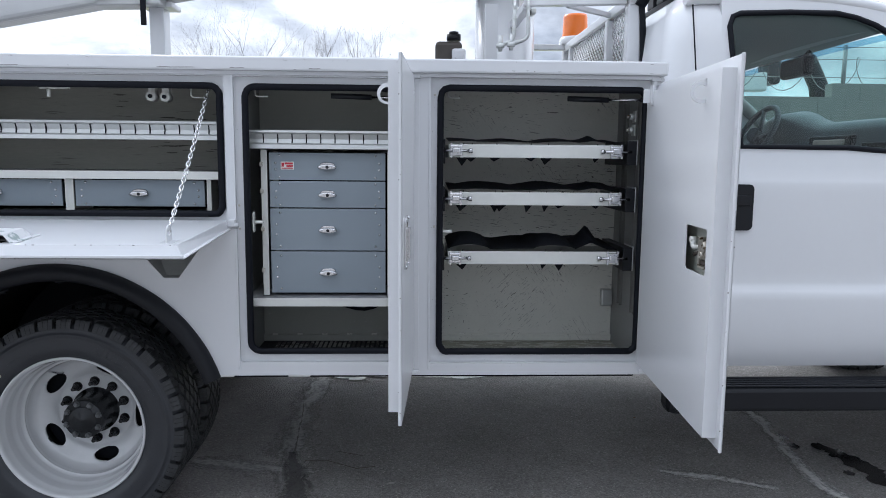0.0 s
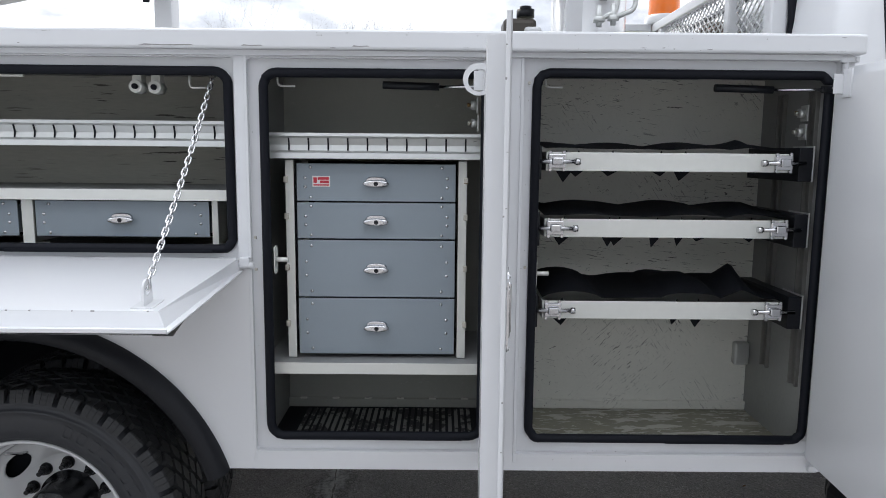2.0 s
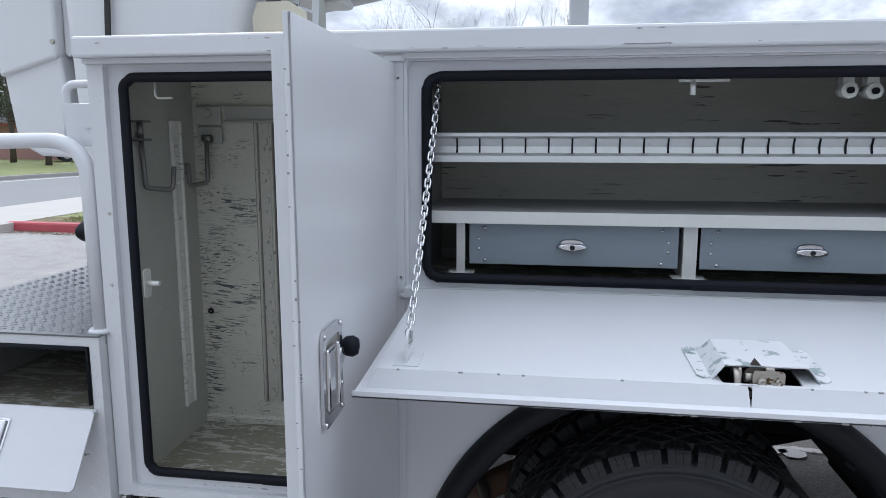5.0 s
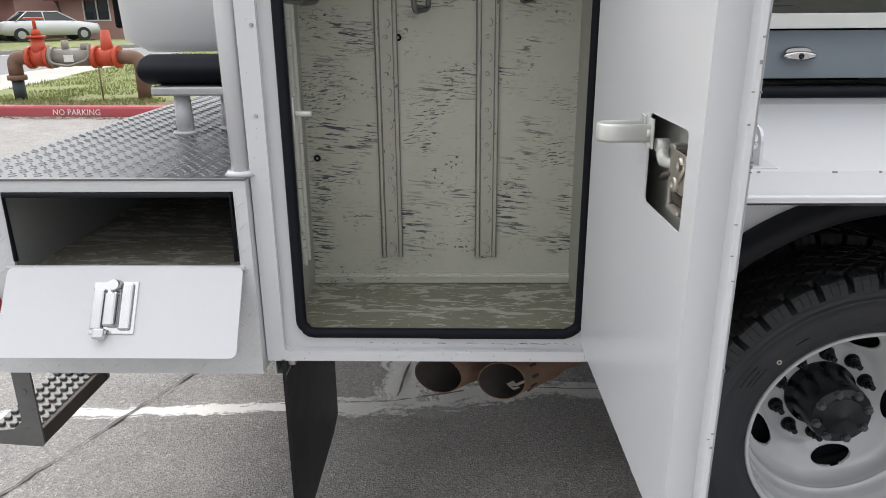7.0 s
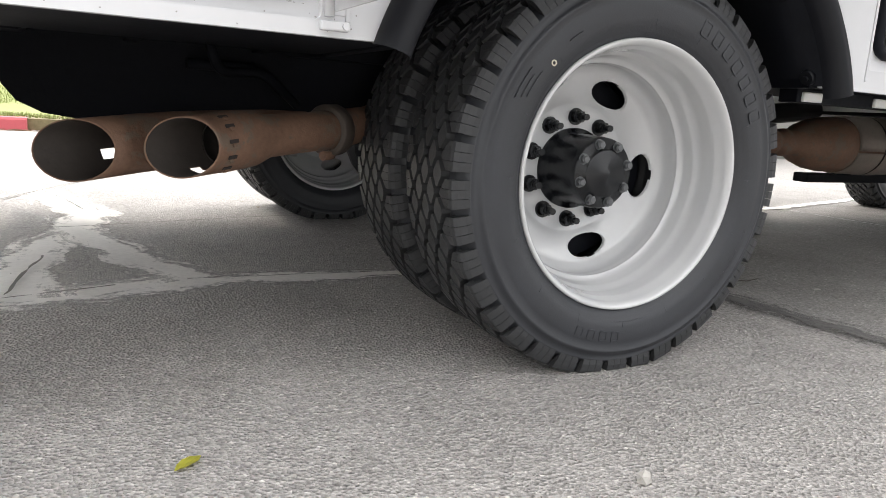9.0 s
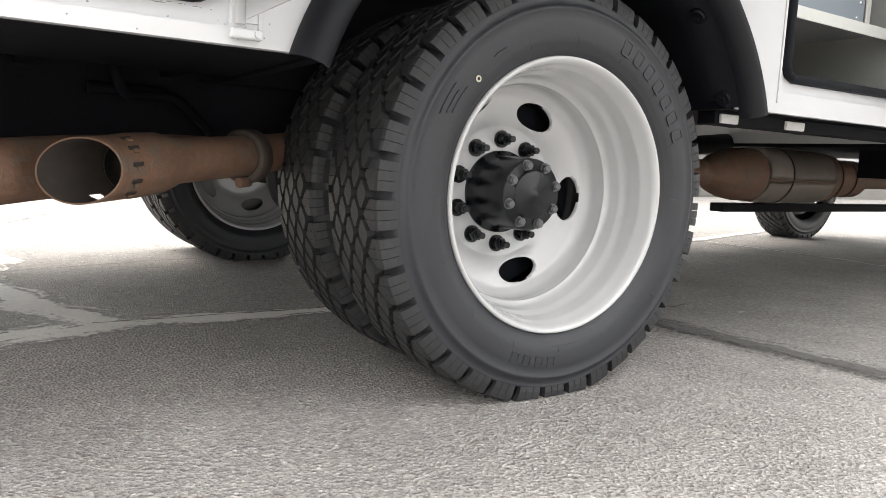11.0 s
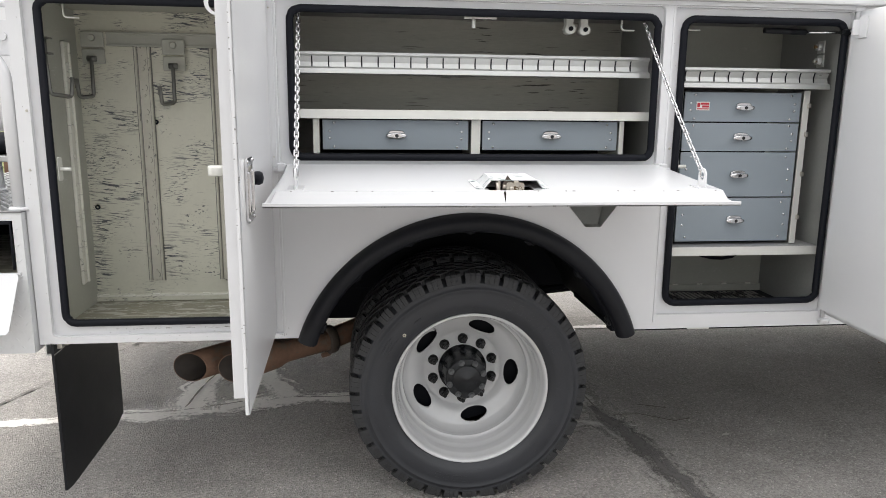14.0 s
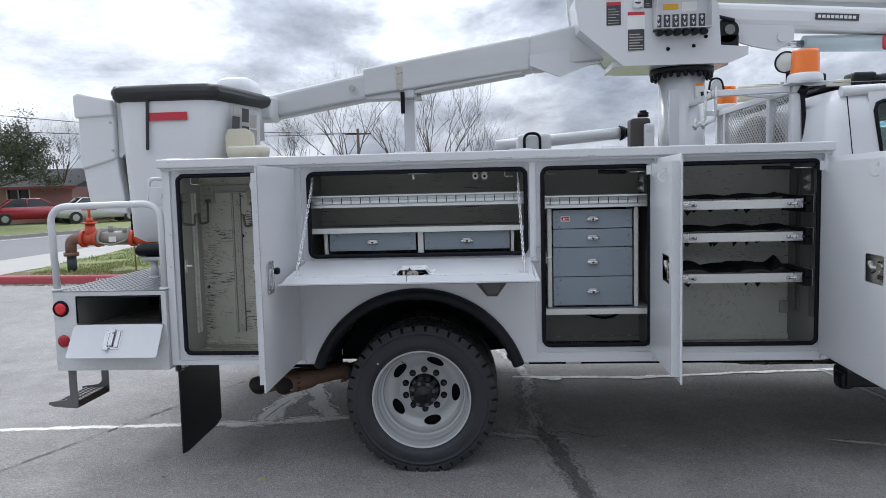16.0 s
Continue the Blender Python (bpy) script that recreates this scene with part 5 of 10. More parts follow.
# maker's plate: red and white with plain shapes
bm = bmesh.new()
bx(bm, -0.142, -0.096, 0.0965, 0.0975, 1.322, 1.350, 0.0004)
bm.transform(Matrix.Translation(-base))
pl = part("label_plate", bm, M["white_label"], cab1, "small white and red label")
bm = bmesh.new()
bx(bm, -0.128, -0.099, 0.0955, 0.0968, 1.340, 1.347)
bx(bm, -0.122, -0.099, 0.0955, 0.0968, 1.331, 1.338)
bx(bm, -0.139, -0.099, 0.0955, 0.0968, 1.325, 1.3285)
bx(bm, -0.139, -0.130, 0.0955, 0.0968, 1.332, 1.346)
bm.transform(Matrix.Translation(-base))
part("label_print", bm, M["red_label"], pl)

base = Vector((-0.885, 0.1, 1.165))
cab2 = thing("drawer_cabinet", "low grey two-drawer steel cabinet under a shelf", "cabinet", at=base)
for x, w in ((-1.402, 0.020), (-0.898, 0.030), (-0.404, 0.016)):
    bm = bmesh.new()
    bx(bm, x - base.x, x + w - base.x, -0.006, 0.0, 0.0, 1.284 - base.z, 0.001)
    bx(bm, x - 0.02 - base.x, x + w + 0.02 - base.x, -0.02, 0.03, -0.001, 0.003, 0.001)
    bx(bm, x - base.x, x + 0.003 - base.x, 0.0, 0.2, 0.0, 1.284 - base.z)
    part("cabinet_post", bm, M["alu_pale"], cab2, "aluminium angle post")
bm = bmesh.new()
bx(bm, -1.39 - base.x, -0.40 - base.x, 0.21, 0.213, 0.0, 1.284 - base.z)
part("cabinet_back", bm, M["chassis"], cab2)
drawer(cab2, -1.372, -0.908, 1.188, 1.281, 0.094, base)
drawer(cab2, -0.862, -0.411, 1.188, 1.281, 0.094, base)


# ---- sliding trays with rubber mats ----
def tray_end_latch():
    bm = bmesh.new()
    bx(bm, -0.022, 0.022, -0.012, 0.0, -0.017, 0.019, 0.003)
    bx(bm, -0.014, 0.014, -0.024, -0.010, -0.009, 0.011, 0.004)
    cyl(bm, (-0.052, -0.012, 0.0), (0.048, -0.012, 0.0), 0.0055, seg=10)
    cyl(bm, (0.044, -0.012, 0.0), (0.056, -0.012, 0.0), 0.0085, seg=10)
    for sx in (-0.017, 0.017):
        for sz in (-0.020, 0.022):
            cyl(bm, (sx, -0.002, sz), (sx, -0.010, sz), 0.004, seg=8)
    return finish(bm, "slide_latch", M["chrome"])


SLIDE_LATCH = tray_end_latch()


def rubber_mat(tray_z, seed, hump):
    """A loose rubber mat lying in a tray, with cut flaps that hang through it."""
    rng = random.Random(seed)
    bm = bmesh.new()
    nx, ny = 48, 14
    x0, x1, y0, y1 = 0.452, 1.062, 0.036, 0.31
    def h(u, v):
        b = 0.004 + 0.008 * abs(math.sin(u * 9.0 + seed)) * (0.4 + v)
        b += hump * (0.042 * max(0.0, math.sin(u * math.pi * 4.0)) ** 0.6 * (0.35 + 0.65 * math.sin(min(1.0, v * 1.3) * math.pi)))
        b += 0.075 * max(0.0, 1 - abs(u - 0.84) / 0.09) * max(0.0, 1 - abs(v - 0.35) / 0.5) * (1.0 if hump > 0.5 else 0.35)
        return b + 0.012 * v
    grid = [[bm.verts.new((x0 + (x1 - x0) * i / nx, y0 + (y1 - y0) * j / ny, tray_z + h(i / nx, j / ny))) for j in range(ny + 1)] for i in range(nx + 1)]
    for i in range(nx):
        for j in range(ny):
            f = bm.faces.new((grid[i][j], grid[i + 1][j], grid[i + 1][j + 1], grid[i][j + 1]))
            f.smooth = True
    bmesh.ops.solidify(bm, geom=bm.faces[:], thickness=0.003)
    m = solid("rubber_mat", bm, M["mat_rubber"], "crumpled black rubber mat lying in a slide-out tray", "mat", "mats in the trays")
    for fr in (0.08, 0.13, 0.27, 0.31, 0.47, 0.57, 0.66, 0.86):
        if rng.random() < 0.25:
            continue
        bm = bmesh.new()
        cx, w, d = x0 + (x1 - x0) * fr, rng.uniform(0.014, 0.032), rng.uniform(0.014, 0.034)
        vs = [bm.verts.new(p) for p in ((cx - w, 0.05, tray_z - 0.044), (cx + w, 0.055, tray_z - 0.044), (cx + rng.uniform(-0.008, 0.008), 0.062, tray_z - 0.046 - d), (cx + w * 0.2, 0.05, tray_z + 0.004))]
        bm.faces.new((vs[0], vs[1], vs[2]))
        bm.faces.new((vs[0], vs[3], vs[1]))
        bmesh.ops.solidify(bm, geom=bm.faces[:], thickness=0.003)
        part("mat_flap", bm, M["mat_rubber"], m)
    return m


for k, zt in enumerate((1.416, 1.250, 1.040)):
    base = Vector((0.76, 0.03, zt - 0.046))
    tray = thing("slide_tray", "pale aluminium slide-out tray with end latches", "tray", "slide-out trays", at=base)
    bm = bmesh.new()
    bx(bm, 0.452 - base.x, 1.066 - base.x, 0.0, 0.003, 0.0, 0.046, 0.001)
    part("tray_front", bm, M["alu_pale"], tray)
    bm = bmesh.new()
    bx(bm, 0.452 - base.x, 1.066 - base.x, 0.003, 0.285, 0.030, 0.033)
    for x in (0.452, 1.063):
        bx(bm, x - base.x, x + 0.003 - base.x, 0.003, 0.285, 0.0, 0.046)
    part("tray_bed", bm, M["galv"], tray)
    for sx, x in ((1, 0.478), (-1, 1.040)):
        o = new("slide_latch", SLIDE_LATCH)
        o.parent = tray
        o.matrix_local = Matrix.Translation((x - base.x, 0.0, 0.023)) @ Matrix.Diagonal((sx, 1, 1, 1))
        tagged(o, "zinc slide bolt latch")
    for x0, x1 in ((0.424, 0.440), (1.078, 1.112)):
        bm = bmesh.new()
        bx(bm, x0 - base.x, x1 - base.x, -0.006, 0.29, -0.022, 0.062, 0.002)
        part("slide_rail", bm, M["plastic"], tray, "black slide rail")
        bm = bmesh.new()
        bx(bm, (x1 if x0 > 1 else x0 - 0.006) - base.x, (x1 + 0.003 if x0 > 1 else x0 - 0.003) - base.x, -0.008, 0.1, -0.022, 0.066, 0.001)
        part("rail_edge", bm, M["galv"], tray)
    rubber_mat(zt + 0.002, 11 + k, 1.0 if k == 2 else 0.2)


# ---- wheels ----
WX, WZ = -0.895, 0.392


def tyre_mesh(tread=True):
    """A tyre in its own space: axle along y, outer side at y = 0.01, standing on the ground WZ below the axle."""
    prof = [(0.258, 0.040), (0.262, 0.030), (0.268, 0.022), (0.274, 0.0190), (0.276, 0.0160), (0.282, 0.0150), (0.284, 0.0125), (0.300, 0.0085), (0.318, 0.0062), (0.330, 0.0065),
            (0.345, 0.0085), (0.347, 0.0065), (0.352, 0.0070), (0.354, 0.0105), (0.366, 0.0165), (0.368, 0.0145), (0.371, 0.0165), (0.376, 0.026), (0.383, 0.036), (0.388, 0.048)]
    prof = prof + [(r, 0.245 - y) for r, y in prof[::-1]]
    bm = bmesh.new()
    if not tread:
        lathe(bm, prof, 96)
    else:
        n = 38
        da = 2 * math.pi / n
        W = 0.0250                                               # half the width of a lozenge block
        def crown(y):
            return 0.4075 - 0.0035 * (abs(y - 0.1225) / 0.0825) ** 3
        def prism(loop, mirror=False):
            loop = [(f, 0.245 - y if mirror else y) for f, y in loop]
            lo = [bm.verts.new((0.386 * math.cos(da * f), y, 0.386 * math.sin(da * f))) for f, y in loop]
            hi = [bm.verts.new((crown(y) * math.cos(da * f), y, crown(y) * math.sin(da * f))) for f, y in loop]
            bm.faces.new(hi)
            for q in range(len(loop)):
                bm.faces.new((lo[q], lo[(q + 1) % len(loop)], hi[(q + 1) % len(loop)], hi[q]))
        lug = ((0.4040, 0.0400), (0.4035, 0.0315), (0.4010, 0.0252), (0.3930, 0.0205), (0.3800, 0.0165), (0.3700, 0.0158), (0.3680, 0.0200))
        slits = ((-0.385, -0.140), (-0.125, 0.120), (0.135, 0.385))
        for i in range(n):
            for j in range(5):                                   # lozenge blocks in five interlocking rows
                c, f = 0.0725 + 0.0250 * j, i + 0.5 * (j % 2)
                prism([(f + q, c + v) for q, v in ((-0.345, -0.0030), (-0.235, -0.0070), (-0.07, -0.0142), (0.07, -0.0142), (0.235, -0.0070), (0.345, -0.0030), (0.345, 0.0030), (0.235, 0.0070), (0.07, 0.0142), (-0.07, 0.0142), (-0.235, 0.0070), (-0.345, 0.0030))])
            for side in (False, True):
                f = i + 0.5
                for f0, f1 in slits:                             # shoulder lugs, split by fine slits, that run down onto the sidewall
                    inner = lambda g: 0.0690 - W * abs(g) / 0.5 - 0.0048
                    mid = [0.0] if f0 < 0 < f1 else []
                    prism([(f + f0, 0.0402)] + [(f + g, inner(g)) for g in [f0] + mid + [f1]] + [(f + f1, 0.0402)], side)
                    rows = []
                    for g in (f0, f1):
                        t = da * (f + g)
                        rows.append([bm.verts.new((r * math.cos(t), 0.245 - y if side else y, r * math.sin(t))) for r, y in lug])
                    for p, q in zip(rows, rows[1:]):
                        for k in range(len(lug) - 1):
                            bm.faces.new((p[k], p[k + 1], q[k + 1], q[k]))
                    bm.faces.new(rows[0])
                    bm.faces.new(rows[-1])
    floor = -WZ + 0.001
    for v in bm.verts:
        if v.co.z < floor + 0.03:
            d = floor + 0.03 - v.co.z
            v.co.y += (v.co.y - 0.1225) * min(0.10, d * 2.0)
            v.co.z = max(v.co.z, floor)
    return finish(bm, "block_tread" if tread else "tyre", M["tread" if tread else "tyre"])


def rim_mesh():
    bm = bmesh.new()
    lathe(bm, [(0.2600, 0.036), (0.2645, 0.030), (0.2660, 0.023), (0.2635, 0.018), (0.2585, 0.019), (0.2540, 0.026), (0.2515, 0.034), (0.2500, 0.046), (0.2470, 0.052), (0.2455, 0.060), (0.2440, 0.085), (0.2425, 0.098), (0.2385, 0.104), (0.2360, 0.112), (0.2335, 0.128), (0.2285, 0.139), (0.2245, 0.1405), (0.2228, 0.1425),
               (0.2240, 0.1450), (0.2228, 0.1475), (0.2222, 0.160), (0.2200, 0.1720), (0.2150, 0.181), (0.2060, 0.190), (0.2020, 0.1935)], 200)
    # the disc between the rim and the bolt face, with its five oval hand holes
    na, nr = 200, 10
    r0, r1, y0, y1 = 0.142, 0.2020, 0.2290, 0.1935
    def fval(a, r):
        best = 9.0, 0.0
        for k in range(5):
            c = radians(68 - 72 * k)
            d = (a - c + math.pi) % (2 * math.pi) - math.pi
            f = math.hypot(d * 0.176 / 0.050, (r - 0.176) / 0.0240)
            if f < best[0]:
                best = f, c
        return best
    grid = []
    for i in range(na):
        a = 2 * math.pi * i / na
        row = []
        for j in range(nr + 1):
            r = r0 + (r1 - r0) * j / nr
            row.append([a, r])
        grid.append(row)
    keep = {}
    for i in range(na):
        for j in range(nr):
            cells = [grid[i][j], grid[(i + 1) % na][j], grid[(i + 1) % na][j + 1], grid[i][j + 1]]
            keep[i, j] = not all(fval(a, r)[0] < 1.0 for a, r in cells)
    verts = {}
    def vert(i, j):
        i %= na
        if (i, j) not in verts:
            a, r = grid[i][j]
            f, c = fval(a, r)
            if f < 1.0:
                d = (a - c + math.pi) % (2 * math.pi) - math.pi
                a, r = c + d / max(f, 0.05), 0.176 + (r - 0.176) / max(f, 0.05)
            y = y0 + (y1 - y0) * (r - r0) / (r1 - r0) - 0.004 * math.sin(math.pi * (r - r0) / (r1 - r0))
            verts[i, j] = bm.verts.new((r * math.cos(a), y, r * math.sin(a)))
        return verts[i, j]
    for (i, j), ok in keep.items():
        if ok:
            vs = [vert(i, j), vert(i + 1, j), vert(i + 1, j + 1), vert(i, j + 1)]
            f = bm.faces.new(vs)
            f.smooth = True
    lathe(bm, [(0.142, 0.2290), (0.138, 0.2315), (0.120, 0.2335), (0.060, 0.2340)], 200)
    bmesh.ops.remove_doubles(bm, verts=bm.verts[:], dist=0.0004)
    rim_edges = [e for e in bm.edges if e.is_boundary and 0.148 < math.hypot(e.verts[0].co.x, e.verts[0].co.z) < 0.1995]
    g = bmesh.ops.extrude_edge_only(bm, edges=rim_edges)
    for v in g["geom"]:
        if isinstance(v, bmesh.types.BMVert):
            v.co.y += 0.008
    return finish(bm, "wheel", M["rim"])


def hub_mesh():
    bm = bmesh.new()
    lathe(bm, [(0.088, 0.2335), (0.088, 0.222), (0.079, 0.217), (0.077, 0.205), (0.0755, 0.142), (0.074, 0.137), (0.0735, 0.124), (0.070, 0.119), (0.052, 0.117), (0.050, 0.112), (0.047, 0.110), (0.012, 0.109), (0.010, 0.106), (0.0, 0.106)], 48)
    return finish(bm, "hub", M["hub"])


def hub_bolt_mesh():
    bm = bmesh.new()
    cyl(bm, (0, 0.0, 0), (0, -0.002, 0), 0.0115, seg=18)
    cyl(bm, (0, -0.002, 0), (0, -0.010, 0), 0.0092, seg=6)
    cyl(bm, (0, -0.010, 0), (0, -0.012, 0), 0.0080, 0.0060, seg=6)
    return finish(bm, "hub_bolt", M["hub_bolt"])


def nut_mesh():
    bm = bmesh.new()
    cyl(bm, (0, 0.0, 0), (0, -0.006, 0), 0.0185, seg=16)
    cyl(bm, (0, -0.006, 0), (0, -0.024, 0), 0.0145, 0.0135, seg=6)
    cyl(bm, (0, -0.024, 0), (0, -0.028, 0), 0.010, 0.009, seg=12)
    cyl(bm, (0, -0.028, 0), (0, -0.044, 0), 0.0072, seg=10)
    return finish(bm, "lug_nut", M["hub"])


TYRE, TREAD, RIM, HUB, NUT, HUB_BOLT = tyre_mesh(False), tyre_mesh(True), rim_mesh(), hub_mesh(), nut_mesh(), hub_bolt_mesh()


def wheel(name, at, flip=False, tyre=None, dressed=True, label=""):
    """at: the axle's point in the plane of the wheel's outer face."""
    w = new("wheel", RIM)
    w.parent = truck
    w.matrix_local = Matrix.Translation(at) @ (Matrix.Rotation(math.pi, 4, "Z") if flip else Matrix.Identity(4))
    if label:
        tagged(w, label)
    o = new("tyre", tyre or TYRE)
    o.parent = w
    tagged(o, "black all-position truck tyre with block tread")
    o = new("block_tread", TREAD)
    o.parent = w
    tagged(o, kind="stuff")
    if dressed:
        o = new("hub", HUB)
        o.parent = w
        tagged(o, "black enamelled hub with a bolted cap")
        for k in range(8):
            a = 2 * math.pi * k / 8 + 0.3
            o = new("hub_bolt", HUB_BOLT)
            o.parent = w
            o.matrix_local = Matrix.Translation((0.0615 * math.cos(a), 0.119, 0.0615 * math.sin(a)))
        for k in range(10):
            a = 2 * math.pi * k / 10 + radians(18)
            o = new("lug_nut", NUT)
            o.parent = w
            o.matrix_local = Matrix.Translation((0.1125 * math.cos(a), 0.234, 0.1125 * math.sin(a)))
    return w


near = wheel("wheel", (WX, 0.002, WZ), label="light grey painted steel dual rear wheel")
inner = wheel("wheel", (WX, 0.282 + 0.245, WZ), flip=True, dressed=False, label="inner dual rear wheel in the wheel well")
far_o = wheel("wheel", (WX, WIDTH - 0.002, WZ), flip=True, label="outer rear wheel on the other side")
far_i = wheel("wheel", (WX, WIDTH - 0.527, WZ), flip=False, dressed=False)
FRONT_X = 3.30
wheel("wheel", (FRONT_X, 0.20, WZ), label="front steel wheel")
wheel("wheel", (FRONT_X, WIDTH - 0.20, WZ), flip=True)


def on_tyre(bm, me, a, r, y, sy=1.0):
    """Puts a letter's mesh on the sidewall at the angle a, readable from outside, running clockwise."""
    T, R, N = Vector((math.sin(a), 0, -math.cos(a))), Vector((math.cos(a), 0, math.sin(a))), Vector((0, -1, 0))
    m = Matrix((T, R, N)).transposed().to_4x4()
    m.translation = R * r + Vector((0, y, 0))
    t = bmesh.new()
    t.from_mesh(me)
    merge(bm, t, m)


bm = bmesh.new()
for text, size, r, a_mid, step, y in (("REGROOVABLE", 0.0085, 0.290, radians(272), 0.026, 0.0118), ("225/70R19.5", 0.0145, 0.324, radians(-32), 0.042, 0.0066)):
    for i, ch in enumerate(text):
        if ch == " ":
            continue
        a = a_mid - (i - (len(text) - 1) / 2) * step
        me = letters(ch, size, 0.0008)
        on_tyre(bm, me, a, r - size * 0.35, y)
        bpy.data.meshes.remove(me)
tagged(part("raised_lettering", bm, M["tyre"], near, "raised lettering on the sidewall"), kind="stuff")
# maker's marks as plain raised outlines of their size
for a_mid, n, w, h, r in ((radians(46), 7, 0.025, 0.033, 0.318), (radians(258), 4, 0.020, 0.022, 0.318)):
    for i in range(n):
        a = a_mid - (i - (n - 1) / 2) * (w * 1.55 / r)
        bm, t = bmesh.new(), bmesh.new()
        plate(t, rr(-w / 2, w / 2, -h / 2, h / 2, w * 0.2, 3), [rr(-w / 2 + w * 0.16, w / 2 - w * 0.16, -h / 2 + w * 0.16, h / 2 - w * 0.16, w * 0.1, 3)], 0.0, 0.0016, axis="z")
        T, R, N = Vector((math.sin(a), 0, -math.cos(a))), Vector((math.cos(a), 0, math.sin(a))), Vector((0, -1, 0))
        m = Matrix((T, R, N)).transposed().to_4x4()
        m.translation = R * r + Vector((0, 0.0070, 0))
        merge(bm, t, m)
        part("raised_mark", bm, M["tyre"], near)
# small moulded lines of writing, as plain raised bars
for a_mid, r, n, w in ((radians(150), 0.330, 1, 0.060), (radians(150), 0.319, 1, 0.045), (radians(148), 0.309, 1, 0.052), (radians(126), 0.310, 1, 0.030), (radians(126), 0.301, 1, 0.026), (radians(96), 0.292, 2, 0.05), (radians(-48), 0.300, 2, 0.028)):
    for i in range(n):
        a = a_mid - (i - (n - 1) / 2) * (w * 1.3 / r)
        bm = bmesh.new()
        arc = [Vector((r * math.cos(a + w / r * (q / 6 - 0.5)), 0.0066 + 0.012 * max(0.0, 0.312 - r) / 0.03, r * math.sin(a + w / r * (q / 6 - 0.5)))) for q in range(7)]
        tube(bm, arc, 0.0032, 6, flat=0.35, up=(0, 1, 0))
        part("raised_line", bm, M["tyre"], near)
for k in range(16):                                       # fine radial vent ribs
    a = 2 * math.pi * k / 16
    R = Vector((math.cos(a), 0, math.sin(a)))
    bm = bmesh.new()
    tube(bm, [R * 0.286 + Vector((0, 0.0122, 0)), R * 0.300 + Vector((0, 0.0084, 0))], 0.0006, 4)
    part("sidewall_rib", bm, M["tyre"], near)
bm = bmesh.new()
lathe(bm, [(0.0030, 0.0), (0.0042, -0.001), (0.0058, 0.0)], 16)
bm.transform(Matrix.Translation((0.312 * math.cos(radians(128 + 8)), 0.0062, 0.290 * math.sin(radians(136)))))
part("paint_dot", bm, M["cream"], near)
bm = bmesh.new()
tube(bm, arc_path([(-0.10, 0.20, 0.155), (-0.105, 0.165, 0.165), (-0.115, 0.12, 0.185)], 0.02), 0.004, 8)
part("valve_stem", bm, M["chrome"], near)

# arch: black flare and the well behind it
bm = bmesh.new()
prof = [(0.522, 0.004), (0.524, -0.014), (0.531, -0.030), (0.545, -0.040), (0.562, -0.039), (0.576, -0.028), (0.584, -0.010), (0.584, 0.0)]
lathe(bm, [(r, y) for r, y in prof], 72, a0=arch_a - 0.045, a1=math.pi - arch_a + 0.045)
bm.transform(Matrix.Translation((AX, 0, AZ)))
flare = part("fender_flare", bm, M["flare"], truck, "black rubber fender flare round the wheel arch")
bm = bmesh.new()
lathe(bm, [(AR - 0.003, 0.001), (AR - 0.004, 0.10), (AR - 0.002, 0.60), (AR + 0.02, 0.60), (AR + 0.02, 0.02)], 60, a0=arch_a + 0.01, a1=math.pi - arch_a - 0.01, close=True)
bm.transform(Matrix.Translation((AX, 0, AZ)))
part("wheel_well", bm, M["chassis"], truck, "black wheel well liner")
for i in range(7):
    a = arch_a + 0.05 + (math.pi - 2 * arch_a - 0.1) * i / 6
    R = Vector((math.cos(a), 0, math.sin(a)))
    bm = bmesh.new()
    cyl(bm, Vector((AX, 0.035, AZ)) + R * (AR - 0.003), Vector((AX, 0.035, AZ)) + R * (AR - 0.012), 0.019, 0.016, seg=16)
    cyl(bm, Vector((AX, 0.035, AZ)) + R * (AR - 0.012), Vector((AX, 0.035, AZ)) + R * (AR - 0.016), 0.007, seg=6)
    part("flare_bolt", bm, M["flare"], truck)
for x in (-1.392, -0.412):
    bm = bmesh.new()
    bx(bm, x - 0.012, x + 0.012, 0.03, 0.44, BZ0 + 0.0, BZ0 + 0.24, 0.002)
    part("well_end_panel", bm, M["chassis"], truck)

# ---- chassis under the body ----
for y in (0.80, 1.55):
    bm = bmesh.new()
    bx(bm, -2.75, 3.9, y, y + 0.07, 0.66, 0.86, 0.004)
    part("chassis_rail", bm, M["chassis"], truck, "black frame rail")
for x in (-2.6, -1.5, -0.2, 1.0, 2.2):
    bm = bmesh.new()
    bx(bm, x, x + 0.09, 0.87, 1.55, 0.68, 0.84, 0.004)
    part("cross_member", bm, M["chassis"], truck)
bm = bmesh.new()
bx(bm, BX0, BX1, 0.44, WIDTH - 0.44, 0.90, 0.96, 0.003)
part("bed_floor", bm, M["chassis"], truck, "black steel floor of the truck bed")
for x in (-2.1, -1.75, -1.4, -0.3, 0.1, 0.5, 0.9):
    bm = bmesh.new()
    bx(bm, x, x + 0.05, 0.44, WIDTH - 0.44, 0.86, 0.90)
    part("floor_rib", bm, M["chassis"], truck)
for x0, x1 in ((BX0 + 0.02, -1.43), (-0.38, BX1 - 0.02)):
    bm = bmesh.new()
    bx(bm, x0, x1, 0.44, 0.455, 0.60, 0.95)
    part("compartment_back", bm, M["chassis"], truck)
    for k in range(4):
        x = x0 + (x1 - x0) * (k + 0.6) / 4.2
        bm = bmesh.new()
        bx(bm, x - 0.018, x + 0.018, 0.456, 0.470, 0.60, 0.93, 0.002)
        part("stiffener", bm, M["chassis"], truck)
bm = bmesh.new()
